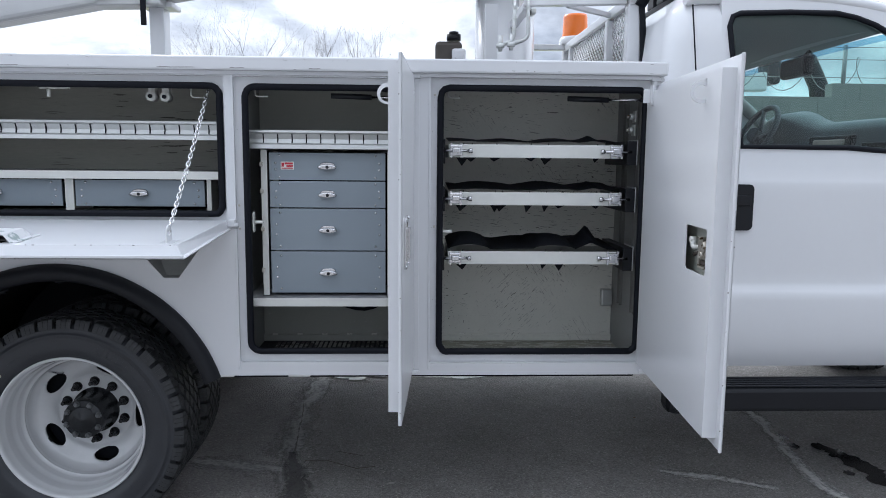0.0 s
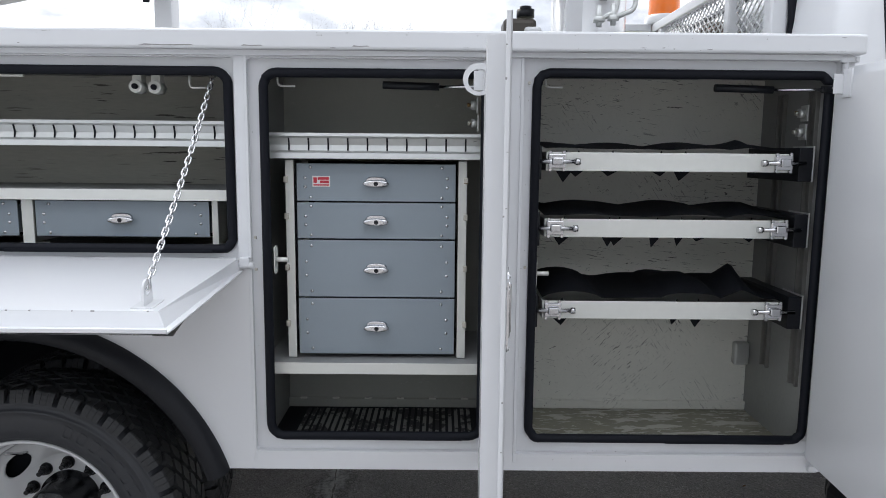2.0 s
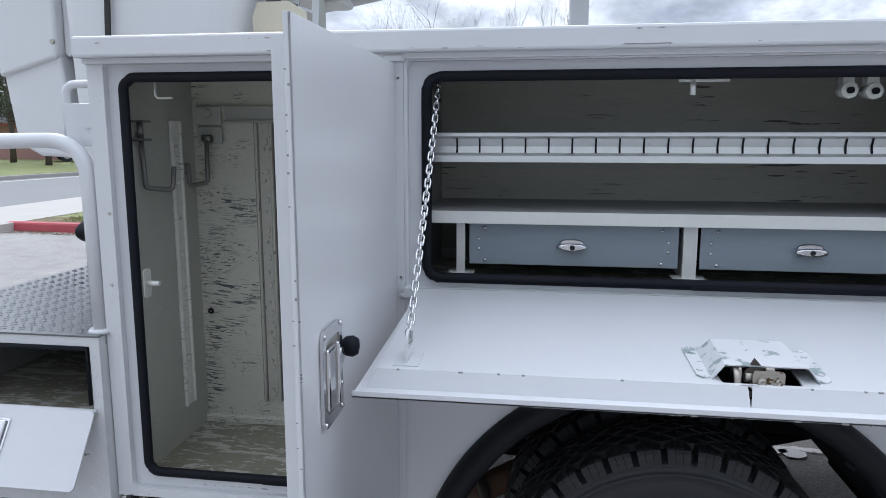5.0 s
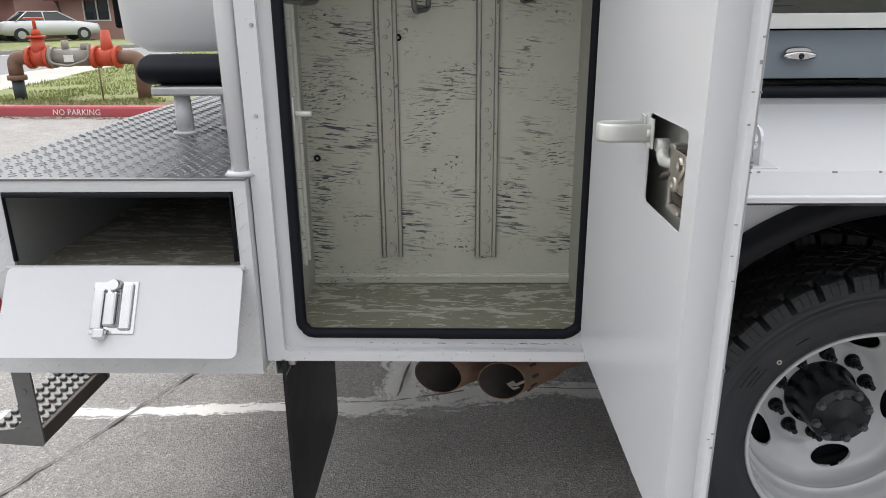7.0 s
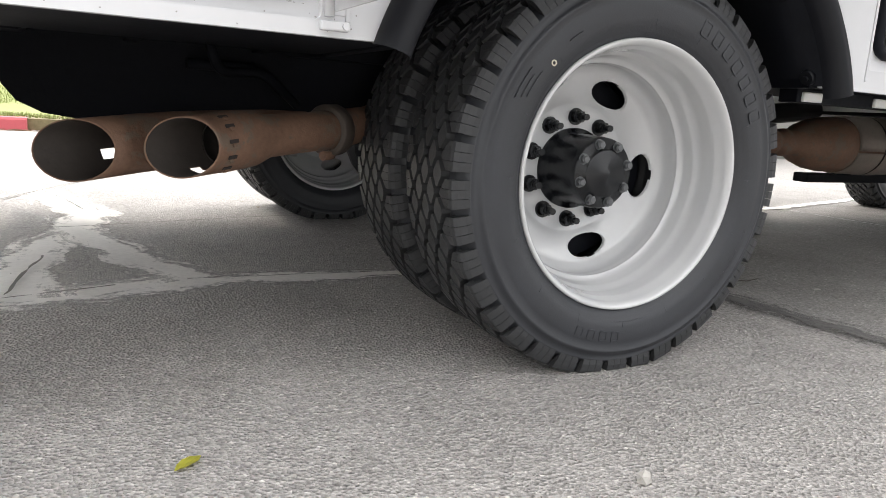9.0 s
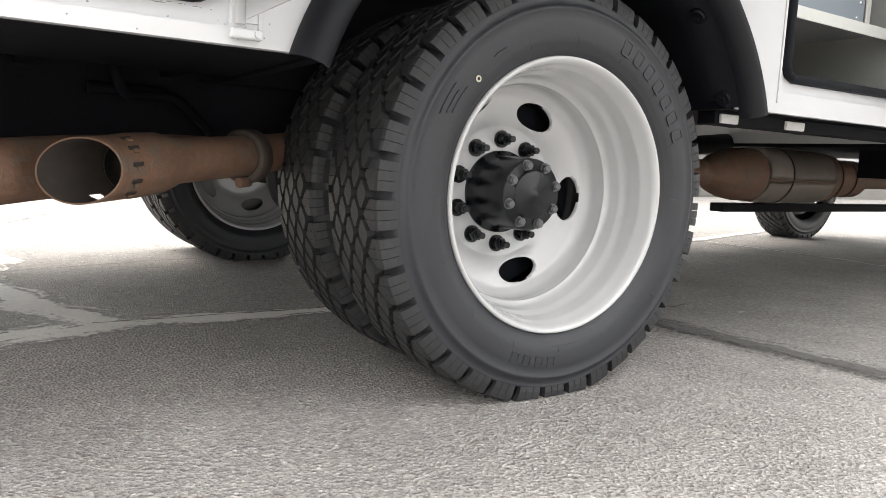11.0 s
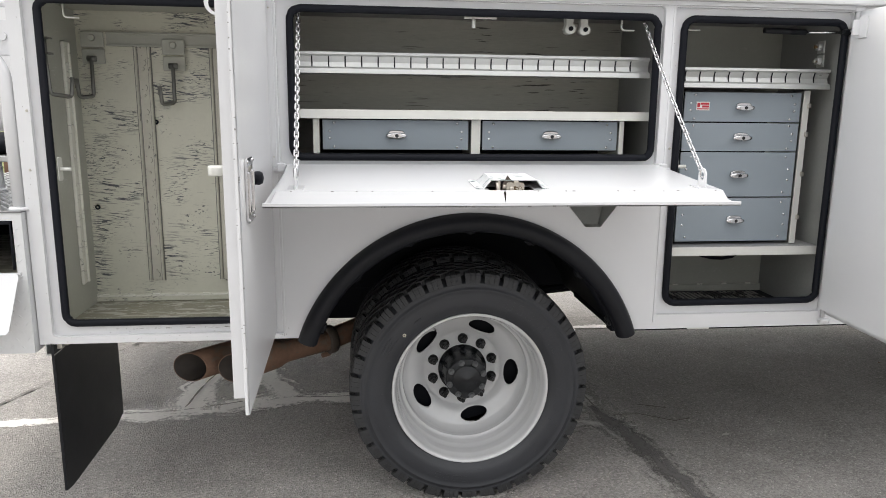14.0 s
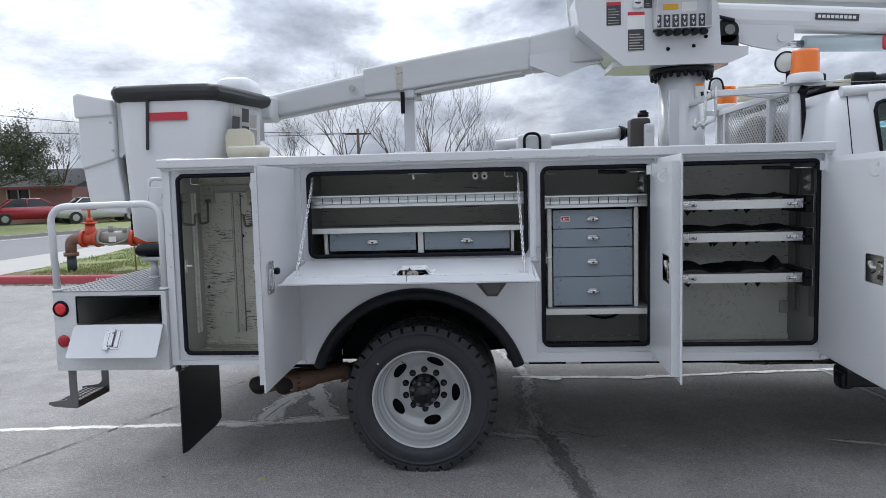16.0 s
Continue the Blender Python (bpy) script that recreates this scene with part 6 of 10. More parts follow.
cyl(bm, (WX, 0.24, WZ), (WX, WIDTH - 0.24, WZ), 0.062, seg=20)
t = bmesh.new()
bmesh.ops.create_uvsphere(t, u_segments=20, v_segments=12, radius=0.19)
merge(bm, t, Matrix.Translation((WX, 1.21, WZ)) @ Matrix.Diagonal((1.0, 0.8, 0.95, 1)))
cyl(bm, (WX, 1.21, WZ), (1.2, 1.21, 0.60), 0.045, seg=14)
part("rear_axle", bm, M["chassis"], truck, "black rear axle with differential")
for y in (0.68, 1.70):
    bm = bmesh.new()
    for k in range(6):
        pts = [(WX - (0.75 - 0.1 * k) + (1.5 - 0.2 * k) * i / 10, y, 0.47 + 0.014 * (5 - k) + 0.10 * ((i - 5) / 5) ** 2 * (1 - 0.12 * k)) for i in range(11)]
        tube(bm, pts, 0.030, 6, flat=0.25, up=(0, 1, 0))
    part("leaf_spring", bm, M["chassis"], truck)
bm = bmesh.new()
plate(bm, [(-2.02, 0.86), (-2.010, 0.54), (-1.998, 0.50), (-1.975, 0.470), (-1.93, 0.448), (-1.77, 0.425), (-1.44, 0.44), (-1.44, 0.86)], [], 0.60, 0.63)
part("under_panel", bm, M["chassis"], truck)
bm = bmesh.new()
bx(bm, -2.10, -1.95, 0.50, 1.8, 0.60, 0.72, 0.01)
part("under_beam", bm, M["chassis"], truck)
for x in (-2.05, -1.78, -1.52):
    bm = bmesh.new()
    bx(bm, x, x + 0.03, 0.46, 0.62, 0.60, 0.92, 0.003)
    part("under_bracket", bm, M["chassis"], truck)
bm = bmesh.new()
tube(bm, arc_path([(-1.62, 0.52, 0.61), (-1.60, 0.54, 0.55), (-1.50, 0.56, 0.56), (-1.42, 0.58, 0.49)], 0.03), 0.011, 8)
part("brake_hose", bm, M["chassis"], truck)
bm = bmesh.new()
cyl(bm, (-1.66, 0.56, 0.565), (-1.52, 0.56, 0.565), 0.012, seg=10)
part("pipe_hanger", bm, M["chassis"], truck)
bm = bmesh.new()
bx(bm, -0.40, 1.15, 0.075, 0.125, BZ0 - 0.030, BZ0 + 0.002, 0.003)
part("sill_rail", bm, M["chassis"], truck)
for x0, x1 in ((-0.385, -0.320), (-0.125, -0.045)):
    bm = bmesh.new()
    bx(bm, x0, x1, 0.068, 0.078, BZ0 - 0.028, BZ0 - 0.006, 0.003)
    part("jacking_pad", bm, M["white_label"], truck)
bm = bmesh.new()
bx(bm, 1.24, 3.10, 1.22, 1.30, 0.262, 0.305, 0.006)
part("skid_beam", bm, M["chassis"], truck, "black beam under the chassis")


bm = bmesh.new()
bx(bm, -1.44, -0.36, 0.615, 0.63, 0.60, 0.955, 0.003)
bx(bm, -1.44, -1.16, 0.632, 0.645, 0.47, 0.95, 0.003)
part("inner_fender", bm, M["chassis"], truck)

# ---- exhaust ----
def pipe(mouth, h, v, pts, radii, wall=0.003, gaps=()):
    """A hollow pipe: an oval mouth (centre, half axes h and v), then rings along points; gaps: (ring, side) left open."""
    mouth, h, v = Vector(mouth), Vector(h), Vector(v)
    pts = [Vector(p) for p in pts]
    seg = 32
    shells = []
    for w in (0.0, wall):
        f = 1 - w / h.length
        rings = [[mouth + (h * math.cos(2 * math.pi * k / seg) + v * math.sin(2 * math.pi * k / seg)) * f for k in range(seg)]]
        for i, p in enumerate(pts):
            d = (pts[min(i + 1, len(pts) - 1)] - (pts[i - 1] if i else mouth)).normalized()
            side = Vector((d.y, -d.x, 0)).normalized()
            up = side.cross(d)
            up = up if up.z > 0 else -up
            rings.append([p + (side * math.cos(2 * math.pi * k / seg) + up * math.sin(2 * math.pi * k / seg)) * (radii[i] - w) for k in range(seg)])
        shells.append(rings)
    out = []
    for si, rings in enumerate(shells):
        bm = bmesh.new()
        vs = [[bm.verts.new(p) for p in r] for r in rings]
        for i in range(len(vs) - 1):
            for k in range(seg):
                if (i, k) not in gaps:
                    f = bm.faces.new((vs[i][k], vs[i][(k + 1) % seg], vs[i + 1][(k + 1) % seg], vs[i + 1][k]))
                    f.smooth = True
        if si == 0:
            lip = [bm.verts.new(p) for p in shells[1][0]]
            for k in range(seg):
                bm.faces.new((vs[0][k], vs[0][(k + 1) % seg], lip[(k + 1) % seg], lip[k]))
        out.append(bm)
    return out


# the longer outlet curves in to join the shorter one behind it
bm, bore = pipe((-1.872, 0.306, 0.397), (0.0645, -0.0255, 0.004), (0, 0, 0.0535),
                [(-1.805, 0.352, 0.404), (-1.770, 0.372, 0.408), (-1.700, 0.405, 0.415), (-1.62, 0.435, 0.422), (-1.52, 0.460, 0.432), (-1.42, 0.500, 0.440)],
                [0.0535, 0.0535, 0.0535, 0.052, 0.048, 0.040], gaps=((1, 17), (1, 18)))
ex = part("exhaust_pipe", bm, M["rust"], truck, "rusty brown exhaust tail pipe with a slant-cut sooty mouth")
part("pipe_inside", bore, M["soot"], ex)
bm = bmesh.new()
lathe(bm, [(0.0, 0.0), (0.047, 0.0)], 24)
bm.transform(Matrix.Translation((-1.62, 0.435, 0.422)) @ Vector((0.8, 0.4, 0.08)).to_track_quat("Y", "Z").to_matrix().to_4x4())
part("pipe_bore", bm, M["rust_dark"], ex)
bm, bore = pipe((-1.705, 0.249, 0.411), (0.0610, -0.0160, 0.004), (0, 0, 0.0535),
                [(-1.672, 0.284, 0.414), (-1.655, 0.296, 0.416), (-1.625, 0.315, 0.420), (-1.575, 0.345, 0.426), (-1.540, 0.362, 0.430), (-1.47, 0.395, 0.437), (-1.38, 0.440, 0.445), (-1.25, 0.56, 0.46), (-0.95, 0.66, 0.60)],
                [0.0540, 0.0545, 0.0560, 0.0540, 0.0420, 0.0410, 0.0410, 0.0410, 0.0410], gaps=((1, 21), (1, 22), (1, 23), (2, 22)))
ex2 = part("exhaust_pipe", bm, M["rust"], truck, "second rusty exhaust outlet with a slant-cut mouth")
part("pipe_inside", bore, M["soot"], ex2)
bm = bmesh.new()
lathe(bm, [(0.036, 0.0), (0.0385, 0.0), (0.0385, 0.05), (0.0, 0.05)], 24)
bm.transform(Matrix.Translation((-1.640, 0.308, 0.418)) @ Vector((0.8, 0.5, 0.08)).to_track_quat("Y", "Z").to_matrix().to_4x4())
part("pipe_bore", bm, M["rust_dark"], ex2)
bm = bmesh.new()
d = Vector((0.82, 0.57, 0.06)).normalized()
c = Vector((-1.398, 0.430, 0.4430))
lathe(bm, [(0.0425, 0.0), (0.052, 0.0), (0.055, 0.003), (0.055, 0.032), (0.052, 0.035), (0.0425, 0.035)], 32)
bm.transform(Matrix.Translation(c) @ d.to_track_quat("Y", "Z").to_matrix().to_4x4())
part("pipe_clamp", bm, M["clamp"], ex2, "dark steel pipe clamp")
bm = bmesh.new()
cyl(bm, c - d * 0.012 + Vector((0, -0.012, -0.052)), c + d * 0.02 + Vector((0, -0.012, -0.052)), 0.010, seg=8)
part("clamp_nut", bm, M["rust"], ex2)
axis2 = Vector((-1.625, 0.315, 0.420)) - Vector((-1.672, 0.284, 0.414))
side2 = Vector((axis2.y, -axis2.x, 0)).normalized()
for k, ang in enumerate((62, 38, 8, -22, -48)):           # punched tabs round the outlet
    a = radians(ang)
    R = side2 * math.cos(a) + Vector((0, 0, 1)) * math.sin(a)
    p = Vector((-1.648, 0.300, 0.417)) + R * 0.0555
    bm = bmesh.new()
    bx(bm, -0.010, 0.010, -0.0012, 0.0012, -0.0035, 0.0035, 0.0005, 1)
    T = axis2.normalized()
    m = Matrix((T, R, T.cross(R))).transposed().to_4x4()
    m.translation = p + R * 0.0004
    bm.transform(m)
    part("punched_slot", bm, M["rust_dark"], ex2)
    bm = bmesh.new()
    bx(bm, -0.005, 0.005, -0.001, 0.003, 0.0036, 0.011, 0.001, 1)
    bm.transform(m)
    part("pipe_tab", bm, M["rust"], ex2)
# catalyst canister under the floor, with its heat shield
CYA, CZA = 1.00, 0.452
def on_axis(bm, prof, seg=32):
    """Turns (x, radius) points round the canister's axis."""
    t = bmesh.new()
    lathe(t, [(r, x) for x, r in prof], seg)
    t.transform(Matrix.Translation((0, CYA, CZA)) @ Matrix.Rotation(radians(-90), 4, "Z"))
    return merge(bm, t)


bm = bmesh.new()
on_axis(bm, [(0.10, 0.038), (0.62, 0.038), (0.625, 0.048), (0.65, 0.058), (0.67, 0.058), (0.69, 0.048), (0.705, 0.046), (0.725, 0.056), (0.75, 0.058), (0.77, 0.050), (0.79, 0.058),
             (0.84, 0.084), (0.91, 0.106), (0.99, 0.117), (1.08, 0.119), (1.66, 0.119), (1.70, 0.112), (1.72, 0.098), (1.76, 0.094), (1.96, 0.094), (2.0, 0.078), (2.06, 0.048), (2.9, 0.045)])
conv = part("exhaust_canister", bm, M["rust"], truck, "rusty exhaust canister under the truck floor")
for a0, a1 in ((-8, 82), (98, 172), (188, 262), (-82, -12)):
    bm, t = bmesh.new(), bmesh.new()
    lathe(t, [(0.121, 1.08), (0.126, 1.095), (0.126, 1.20), (0.130, 1.215), (0.130, 1.34), (0.126, 1.355), (0.126, 1.58), (0.122, 1.62)], 10, a0=radians(a0), a1=radians(a1))
    t.transform(Matrix.Translation((0, CYA, CZA)) @ Matrix.Rotation(radians(-90), 4, "Z"))
    merge(bm, t)
    bmesh.ops.solidify(bm, geom=bm.faces[:], thickness=0.0015)
    part("heat_shield", bm, M["heat"], conv, "dull steel heat shield")
for x in (1.24, 1.67, 1.84):
    bm = bmesh.new()
    on_axis(bm, [(x, 0.1325 if x < 1.5 else 0.122 if x < 1.7 else 0.098), (x + 0.012, 0.1325 if x < 1.5 else 0.122 if x < 1.7 else 0.098)])
    bmesh.ops.solidify(bm, geom=bm.faces[:], thickness=0.003)
    part("canister_band", bm, M["clamp"], conv)

# mud flap behind the wheel
bm = bmesh.new()
plate(bm, [(0.0, 0.600), (0.55, 0.600), (0.55, 0.13), (0.47, 0.108), (0.05, 0.100), (0.0, 0.108)], [], -2.205, -2.197, axis="x")
mf = part("mud_flap", bm, M["plastic"], truck, "black rubber mud flap")
bm = bmesh.new()
bx(bm, -2.196, -2.180, 0.02, 0.50, 0.575, 0.600, 0.002)
for y in (0.05, 0.25, 0.45):
    cyl(bm, (-2.18, y, 0.585), (-2.172, y, 0.585), 0.009, seg=6)
part("flap_bracket", bm, M["steel"], mf)
bm = bmesh.new()
bx(bm, -2.222, -2.196, 0.001, 0.060, 0.560, 0.5645, 0.001)        # bent end of the bracket at the outer corner
bx(bm, -2.222, -2.2175, 0.001, 0.060, 0.5645, 0.600, 0.001)
cyl(bm, (-2.2225, 0.030, 0.584), (-2.229, 0.030, 0.584), 0.009, seg=6)
part("bracket_end", bm, M["galv"], mf, "torn bright bracket end")
bm = bmesh.new()
plate(bm, [(WIDTH - 0.55, 0.600), (WIDTH, 0.600), (WIDTH, 0.13), (WIDTH - 0.55, 0.14)], [], -2.205, -2.197, axis="x")
part("mud_flap", bm, M["plastic"], truck)

# brake drum that closes the view through the hand holes
bm = bmesh.new()
cyl(bm, (WX, 0.252, WZ), (WX, 0.285, WZ), 0.208, seg=48)
part("brake_drum", bm, M["chassis"], truck, "black brake drum behind the wheel")


# ---- rear bumper box with platform ----
TX0, TX1, TY, TZ0, TZ1 = -2.860, -2.238, -0.028, 0.580, 1.008
bm = bmesh.new()
plate(bm, [(TX0, TZ0), (TX1, TZ0), (TX1, TZ1), (TX0, TZ1)], [[(-2.735, 0.826), (-2.264, 0.826), (-2.264, 0.985), (-2.735, 0.985)]], TY, TY + 0.006)
tail = part("rear_bumper_box", bm, M["painted_plate"], truck, "white tread-plate bumper box with an open locker")
for x0, x1, z1 in ((TX0, TX0 + 0.005, TZ1), (TX1 - 0.005, TX1, TZ1), (TX0 + 0.006, TX1 - 0.006, TZ0 + 0.005)):
    bm = bmesh.new()
    bx(bm, x0, x1, TY + 0.006, WIDTH, TZ0, z1)
    part("box_panel", bm, M["painted_plate"], tail)
bm = bmesh.new()
bx(bm, TX0 - 0.002, TX1 + 0.002, TY - 0.003, WIDTH, TZ1, TZ1 + 0.005, 0.001)
plat = part("platform", bm, M["tread_plate"], truck, "diamond tread-plate platform")
bm = bmesh.new()
i = 0
y = TY + 0.02
while y < 1.75:
    x = TX0 + 0.015 + (0.013 if i % 2 else 0.0)
    k = 0
    while x < TX1 - 0.01:
        a = radians(45 if (i + k) % 2 else -45)
        dx, dy = 0.0095 * math.cos(a), 0.0095 * math.sin(a)
        nx, ny = -0.0032 * math.sin(a), 0.0032 * math.cos(a)
        z = TZ1 + 0.005
        vs = [bm.verts.new(p) for p in ((x - dx, y - dy, z), (x + nx, y + ny, z), (x + dx, y + dy, z), (x - nx, y - ny, z), (x - dx * 0.55, y - dy * 0.55, z + 0.002), (x + dx * 0.55, y + dy * 0.55, z + 0.002))]
        for f in ((0, 1, 4), (1, 5, 4), (1, 2, 5), (2, 3, 5), (3, 4, 5), (3, 0, 4)):
            bm.faces.new([vs[q] for q in f])
        x += 0.026
        k += 1
    y += 0.0185
    i += 1
tagged(part("lug_pattern", bm, M["tread_plate"], plat), kind="stuff")
bm = bmesh.new()
i = 0
z = TZ0 + 0.02
while z < TZ1 - 0.01:
    x = TX0 + 0.015 + (0.016 if i % 2 else 0.0)
    k = 0
    while x < TX1 - 0.012:
        if not (-2.745 < x < -2.254 and 0.815 < z < 0.995):
            a = radians(45 if (i + k) % 2 else -45)
            dx, dz = 0.010 * math.cos(a), 0.010 * math.sin(a)
            nx, nz = -0.003 * math.sin(a), 0.003 * math.cos(a)
            vs = [bm.verts.new(p) for p in ((x - dx, TY, z - dz), (x + nx, TY, z + nz), (x + dx, TY, z + dz), (x - nx, TY, z - nz), (x, TY - 0.0016, z))]
            for q in range(4):
                bm.faces.new((vs[q], vs[(q + 1) % 4], vs[4]))
        x += 0.032
        k += 1
    z += 0.024
    i += 1
tagged(part("lug_pattern", bm, M["painted_plate"], tail), kind="stuff")
bm = bmesh.new()
bx(bm, -2.745, -2.254, TY + 0.006, TY + 0.90, 0.80, 0.803)
part("locker_floor", bm, M["liner_floor"], tail)
# locker walls take the liner tone that has shade in it
bm = bmesh.new()
bx(bm, -2.745, -2.742, TY + 0.006, TY + 0.9, 0.80, 0.995)
bx(bm, -2.257, -2.254, TY + 0.006, TY + 0.9, 0.80, 0.995)
bx(bm, -2.745, -2.254, TY + 0.006, TY + 0.9, 0.992, 0.995)
bx(bm, -2.745, -2.254, TY + 0.9, TY + 0.903, 0.80, 0.995)
part("locker_wall", bm, M["liner_dark"], tail)
bm = bmesh.new()
tube(bm, [(x, TY - 0.002, z) for x, z in [(-2.729, 0.84), (-2.729, 0.979), (-2.270, 0.979), (-2.270, 0.84)]], 0.005, 8)
part("locker_seal", bm, M["rubber"], tail)
bm = bmesh.new()
hinge_m = Matrix.Translation((-2.51, TY - 0.006, 0.826)) @ Matrix.Rotation(radians(-33), 4, "X")
t = bmesh.new()
plate(t, rr(-0.235, 0.254, -0.185, 0.0, 0.012, 3), [], -0.004, 0.0)
merge(bm, t, hinge_m)
ld = part("locker_door", bm, M["white_worn"], tail, "white locker door hanging open")
bm = bmesh.new()
t = bmesh.new()
bx(t, -0.048, 0.044, -0.007, -0.004, -0.138, -0.030, 0.002)
bx(t, -0.044, -0.020, -0.016, -0.006, -0.130, -0.045, 0.004)
bx(t, 0.012, 0.036, -0.014, -0.006, -0.130, -0.034, 0.004)
bx(t, -0.016, 0.008, -0.022, -0.006, -0.124, -0.052, 0.005)
bx(t, -0.032, -0.008, -0.026, -0.010, -0.150, -0.128, 0.004)
cyl(t, (0.0, -0.006, -0.040), (0.0, -0.026, -0.040), 0.014, 0.011, seg=14)
merge(bm, t, hinge_m)
part("latch_mechanism", bm, M["chrome"], ld, "zinc-plated locker latch")
bm = bmesh.new()
cyl(bm, (-2.75, TY - 0.004, 0.826), (-2.254, TY - 0.004, 0.826), 0.005, seg=8)
part("locker_hinge", bm, M["white"], tail)
for lx, lz in ((-2.817, 0.918), (-2.811, 0.742)):
    bm = bmesh.new()
    lathe(bm, [(0.0, -0.016), (0.018, -0.015), (0.030, -0.010), (0.034, -0.003), (0.034, 0.0)], 28)
    bm.transform(Matrix.Translation((lx, TY - 0.002, lz)))
    lit = lz > 0.9
    tl = part("marker_light", bm, M["red_lens" if lit else "reflector"], tail, "round red marker light, lit" if lit else "round matt red reflector")
    if lit:
        bm = bmesh.new()
        lathe(bm, [(0.033, 0.0), (0.0335, -0.010), (0.037, -0.013), (0.042, -0.009), (0.044, 0.0)], 28)
        bm.transform(Matrix.Translation((lx, TY - 0.001, lz)))
        part("light_ring", bm, M["rubber"], tl)
bm = bmesh.new()
tube(bm, arc_path([(-2.855, 0.012, TZ1), (-2.868, 0.012, 1.462), (-2.260, 0.012, 1.470), (-2.256, 0.012, TZ1)], 0.10, 10), 0.0185, 14)
for x in (-2.855, -2.256):
    cyl(bm, (x, 0.012, TZ1 + 0.004), (x, 0.012, TZ1 + 0.014), 0.034, 0.025, seg=16)
part("grab_rail", bm, M["white_clean"], truck, "white tubular grab rail")
bm = bmesh.new()
tube(bm, arc_path([(BX0 - 0.005, 0.06, 1.60), (-2.335, 0.06, 1.60), (-2.335, 0.06, 1.47)], 0.03, 6), 0.010, 10)
bx(bm, -2.335, BX0 - 0.004, 0.05, 0.055, 1.455, 1.555, 0.002)
cyl(bm, (-2.272, 0.05, 1.51), (-2.272, 0.044, 1.51), 0.013, seg=12)
part("grab_bracket", bm, M["white_clean"], truck, "white bracket with a bent bar")
bm = bmesh.new()
bx(bm, -2.945, -2.815, 0.036, 0.352, 0.372, 0.378, 0.001)
fstep = part("folding_step", bm, M["step_steel"], truck, "grey steel folding step hanging under the bumper")
for y in (0.030, 0.352):
    bm = bmesh.new()
    plate(bm, [(-2.795, 0.585), (-2.838, 0.585), (-2.838, 0.420), (-2.860, 0.400), (-2.960, 0.388), (-2.962, 0.374), (-2.930, 0.362), (-2.800, 0.352), (-2.795, 0.360)], [], y, y + 0.006)
    cyl(bm, (-2.816, y - 0.004, 0.565), (-2.816, y + 0.010, 0.565), 0.012, seg=10)
    cyl(bm, (-2.816, y - 0.003, 0.500), (-2.816, y + 0.009, 0.500), 0.006, seg=8)
    part("step_leg", bm, M["step_steel"], fstep)
bm = bmesh.new()
bx(bm, -2.812, -2.800, 0.036, 0.352, 0.352, 0.392, 0.002)
part("step_lip", bm, M["clamp"], fstep)
for k in range(11):
    bm = bmesh.new()
    for i in range(4):
        x = -2.935 + i * 0.032
        bx(bm, x, x + 0.018, 0.046 + k * 0.028, 0.058 + k * 0.028, 0.378, 0.386, 0.002, 1)
    part("step_tooth_row", bm, M["step_steel"], fstep)
# bucket rest with a hollow rubber bumper on the platform
bm = bmesh.new()
for x, y in ((-2.565, 0.54), (-2.465, 0.62)):
    cyl(bm, (x, y, TZ1 + 0.006), (x, y, 1.117), 0.024, 0.021, seg=20)
    cyl(bm, (x, y, TZ1 + 0.0045), (x, y, TZ1 + 0.011), 0.036, 0.030, seg=20)
br = part("bucket_rest", bm, M["white_worn"], truck, "white steel bucket rest with two round posts")
bm = bmesh.new()
bx(bm, -2.630, -2.410, 0.495, 0.67, 1.116, 1.140, 0.005)
part("rest_pad", bm, M["galv"], br, "worn grey rest plate")
bm = bmesh.new()
def oval(x, k):
    return [(x + 0.015, 0.580 + 0.088 * k * math.cos(a), 1.179 + (0.040 - 0.088 * (1 - k)) * math.sin(a)) for a in [2 * math.pi * i / 28 for i in range(28)]]
rings = [[bm.verts.new(p) for p in oval(x, k)] for x, k in ((-2.60, 0.80), (-2.672, 0.80), (-2.676, 0.86), (-2.676, 0.95), (-2.668, 1.0), (-2.39, 1.0), (-2.382, 0.95), (-2.382, 0.80), (-2.45, 0.80))]
for a, b in zip(rings, rings[1:]):
    for i in range(28):
        bm.faces.new((a[i], a[(i + 1) % 28], b[(i + 1) % 28], b[i])).smooth = True
bm.faces.new(rings[0])
bm.faces.new(rings[-1])
bmesh.ops.recalc_face_normals(bm, faces=bm.faces[:])
part("rubber_roller", bm, M["rubber"], br, "hollow black rubber bumper")

# ---- far side of the body, bed things ----
bm = bmesh.new()
bx(bm, BX0, BX1, WIDTH - 0.42, WIDTH, BZ0 + 0.0, BZ1, 0.004)
bx(bm, BX0 - 0.01, BX1 + 0.02, WIDTH - 0.43, WIDTH + 0.03, BZ1 + 0.001, BZ1 + 0.044, 0.006)
fs = part("far_side_pack", bm, M["white"], truck, "white compartments on the other side")
bm = bmesh.new()
bx(bm, BX0, BX1, 0.44, 0.455, 0.955, BZ1 - 0.004)
part("inner_side_wall", bm, M["white"], truck)

# ---- cab ----
CY = 0.150
def lean(z):
    return CY + max(0.0, z - 1.36) * 0.13 + (0.012 if z < 0.90 else 0.0) + max(0.0, 0.80 - z) * 0.06


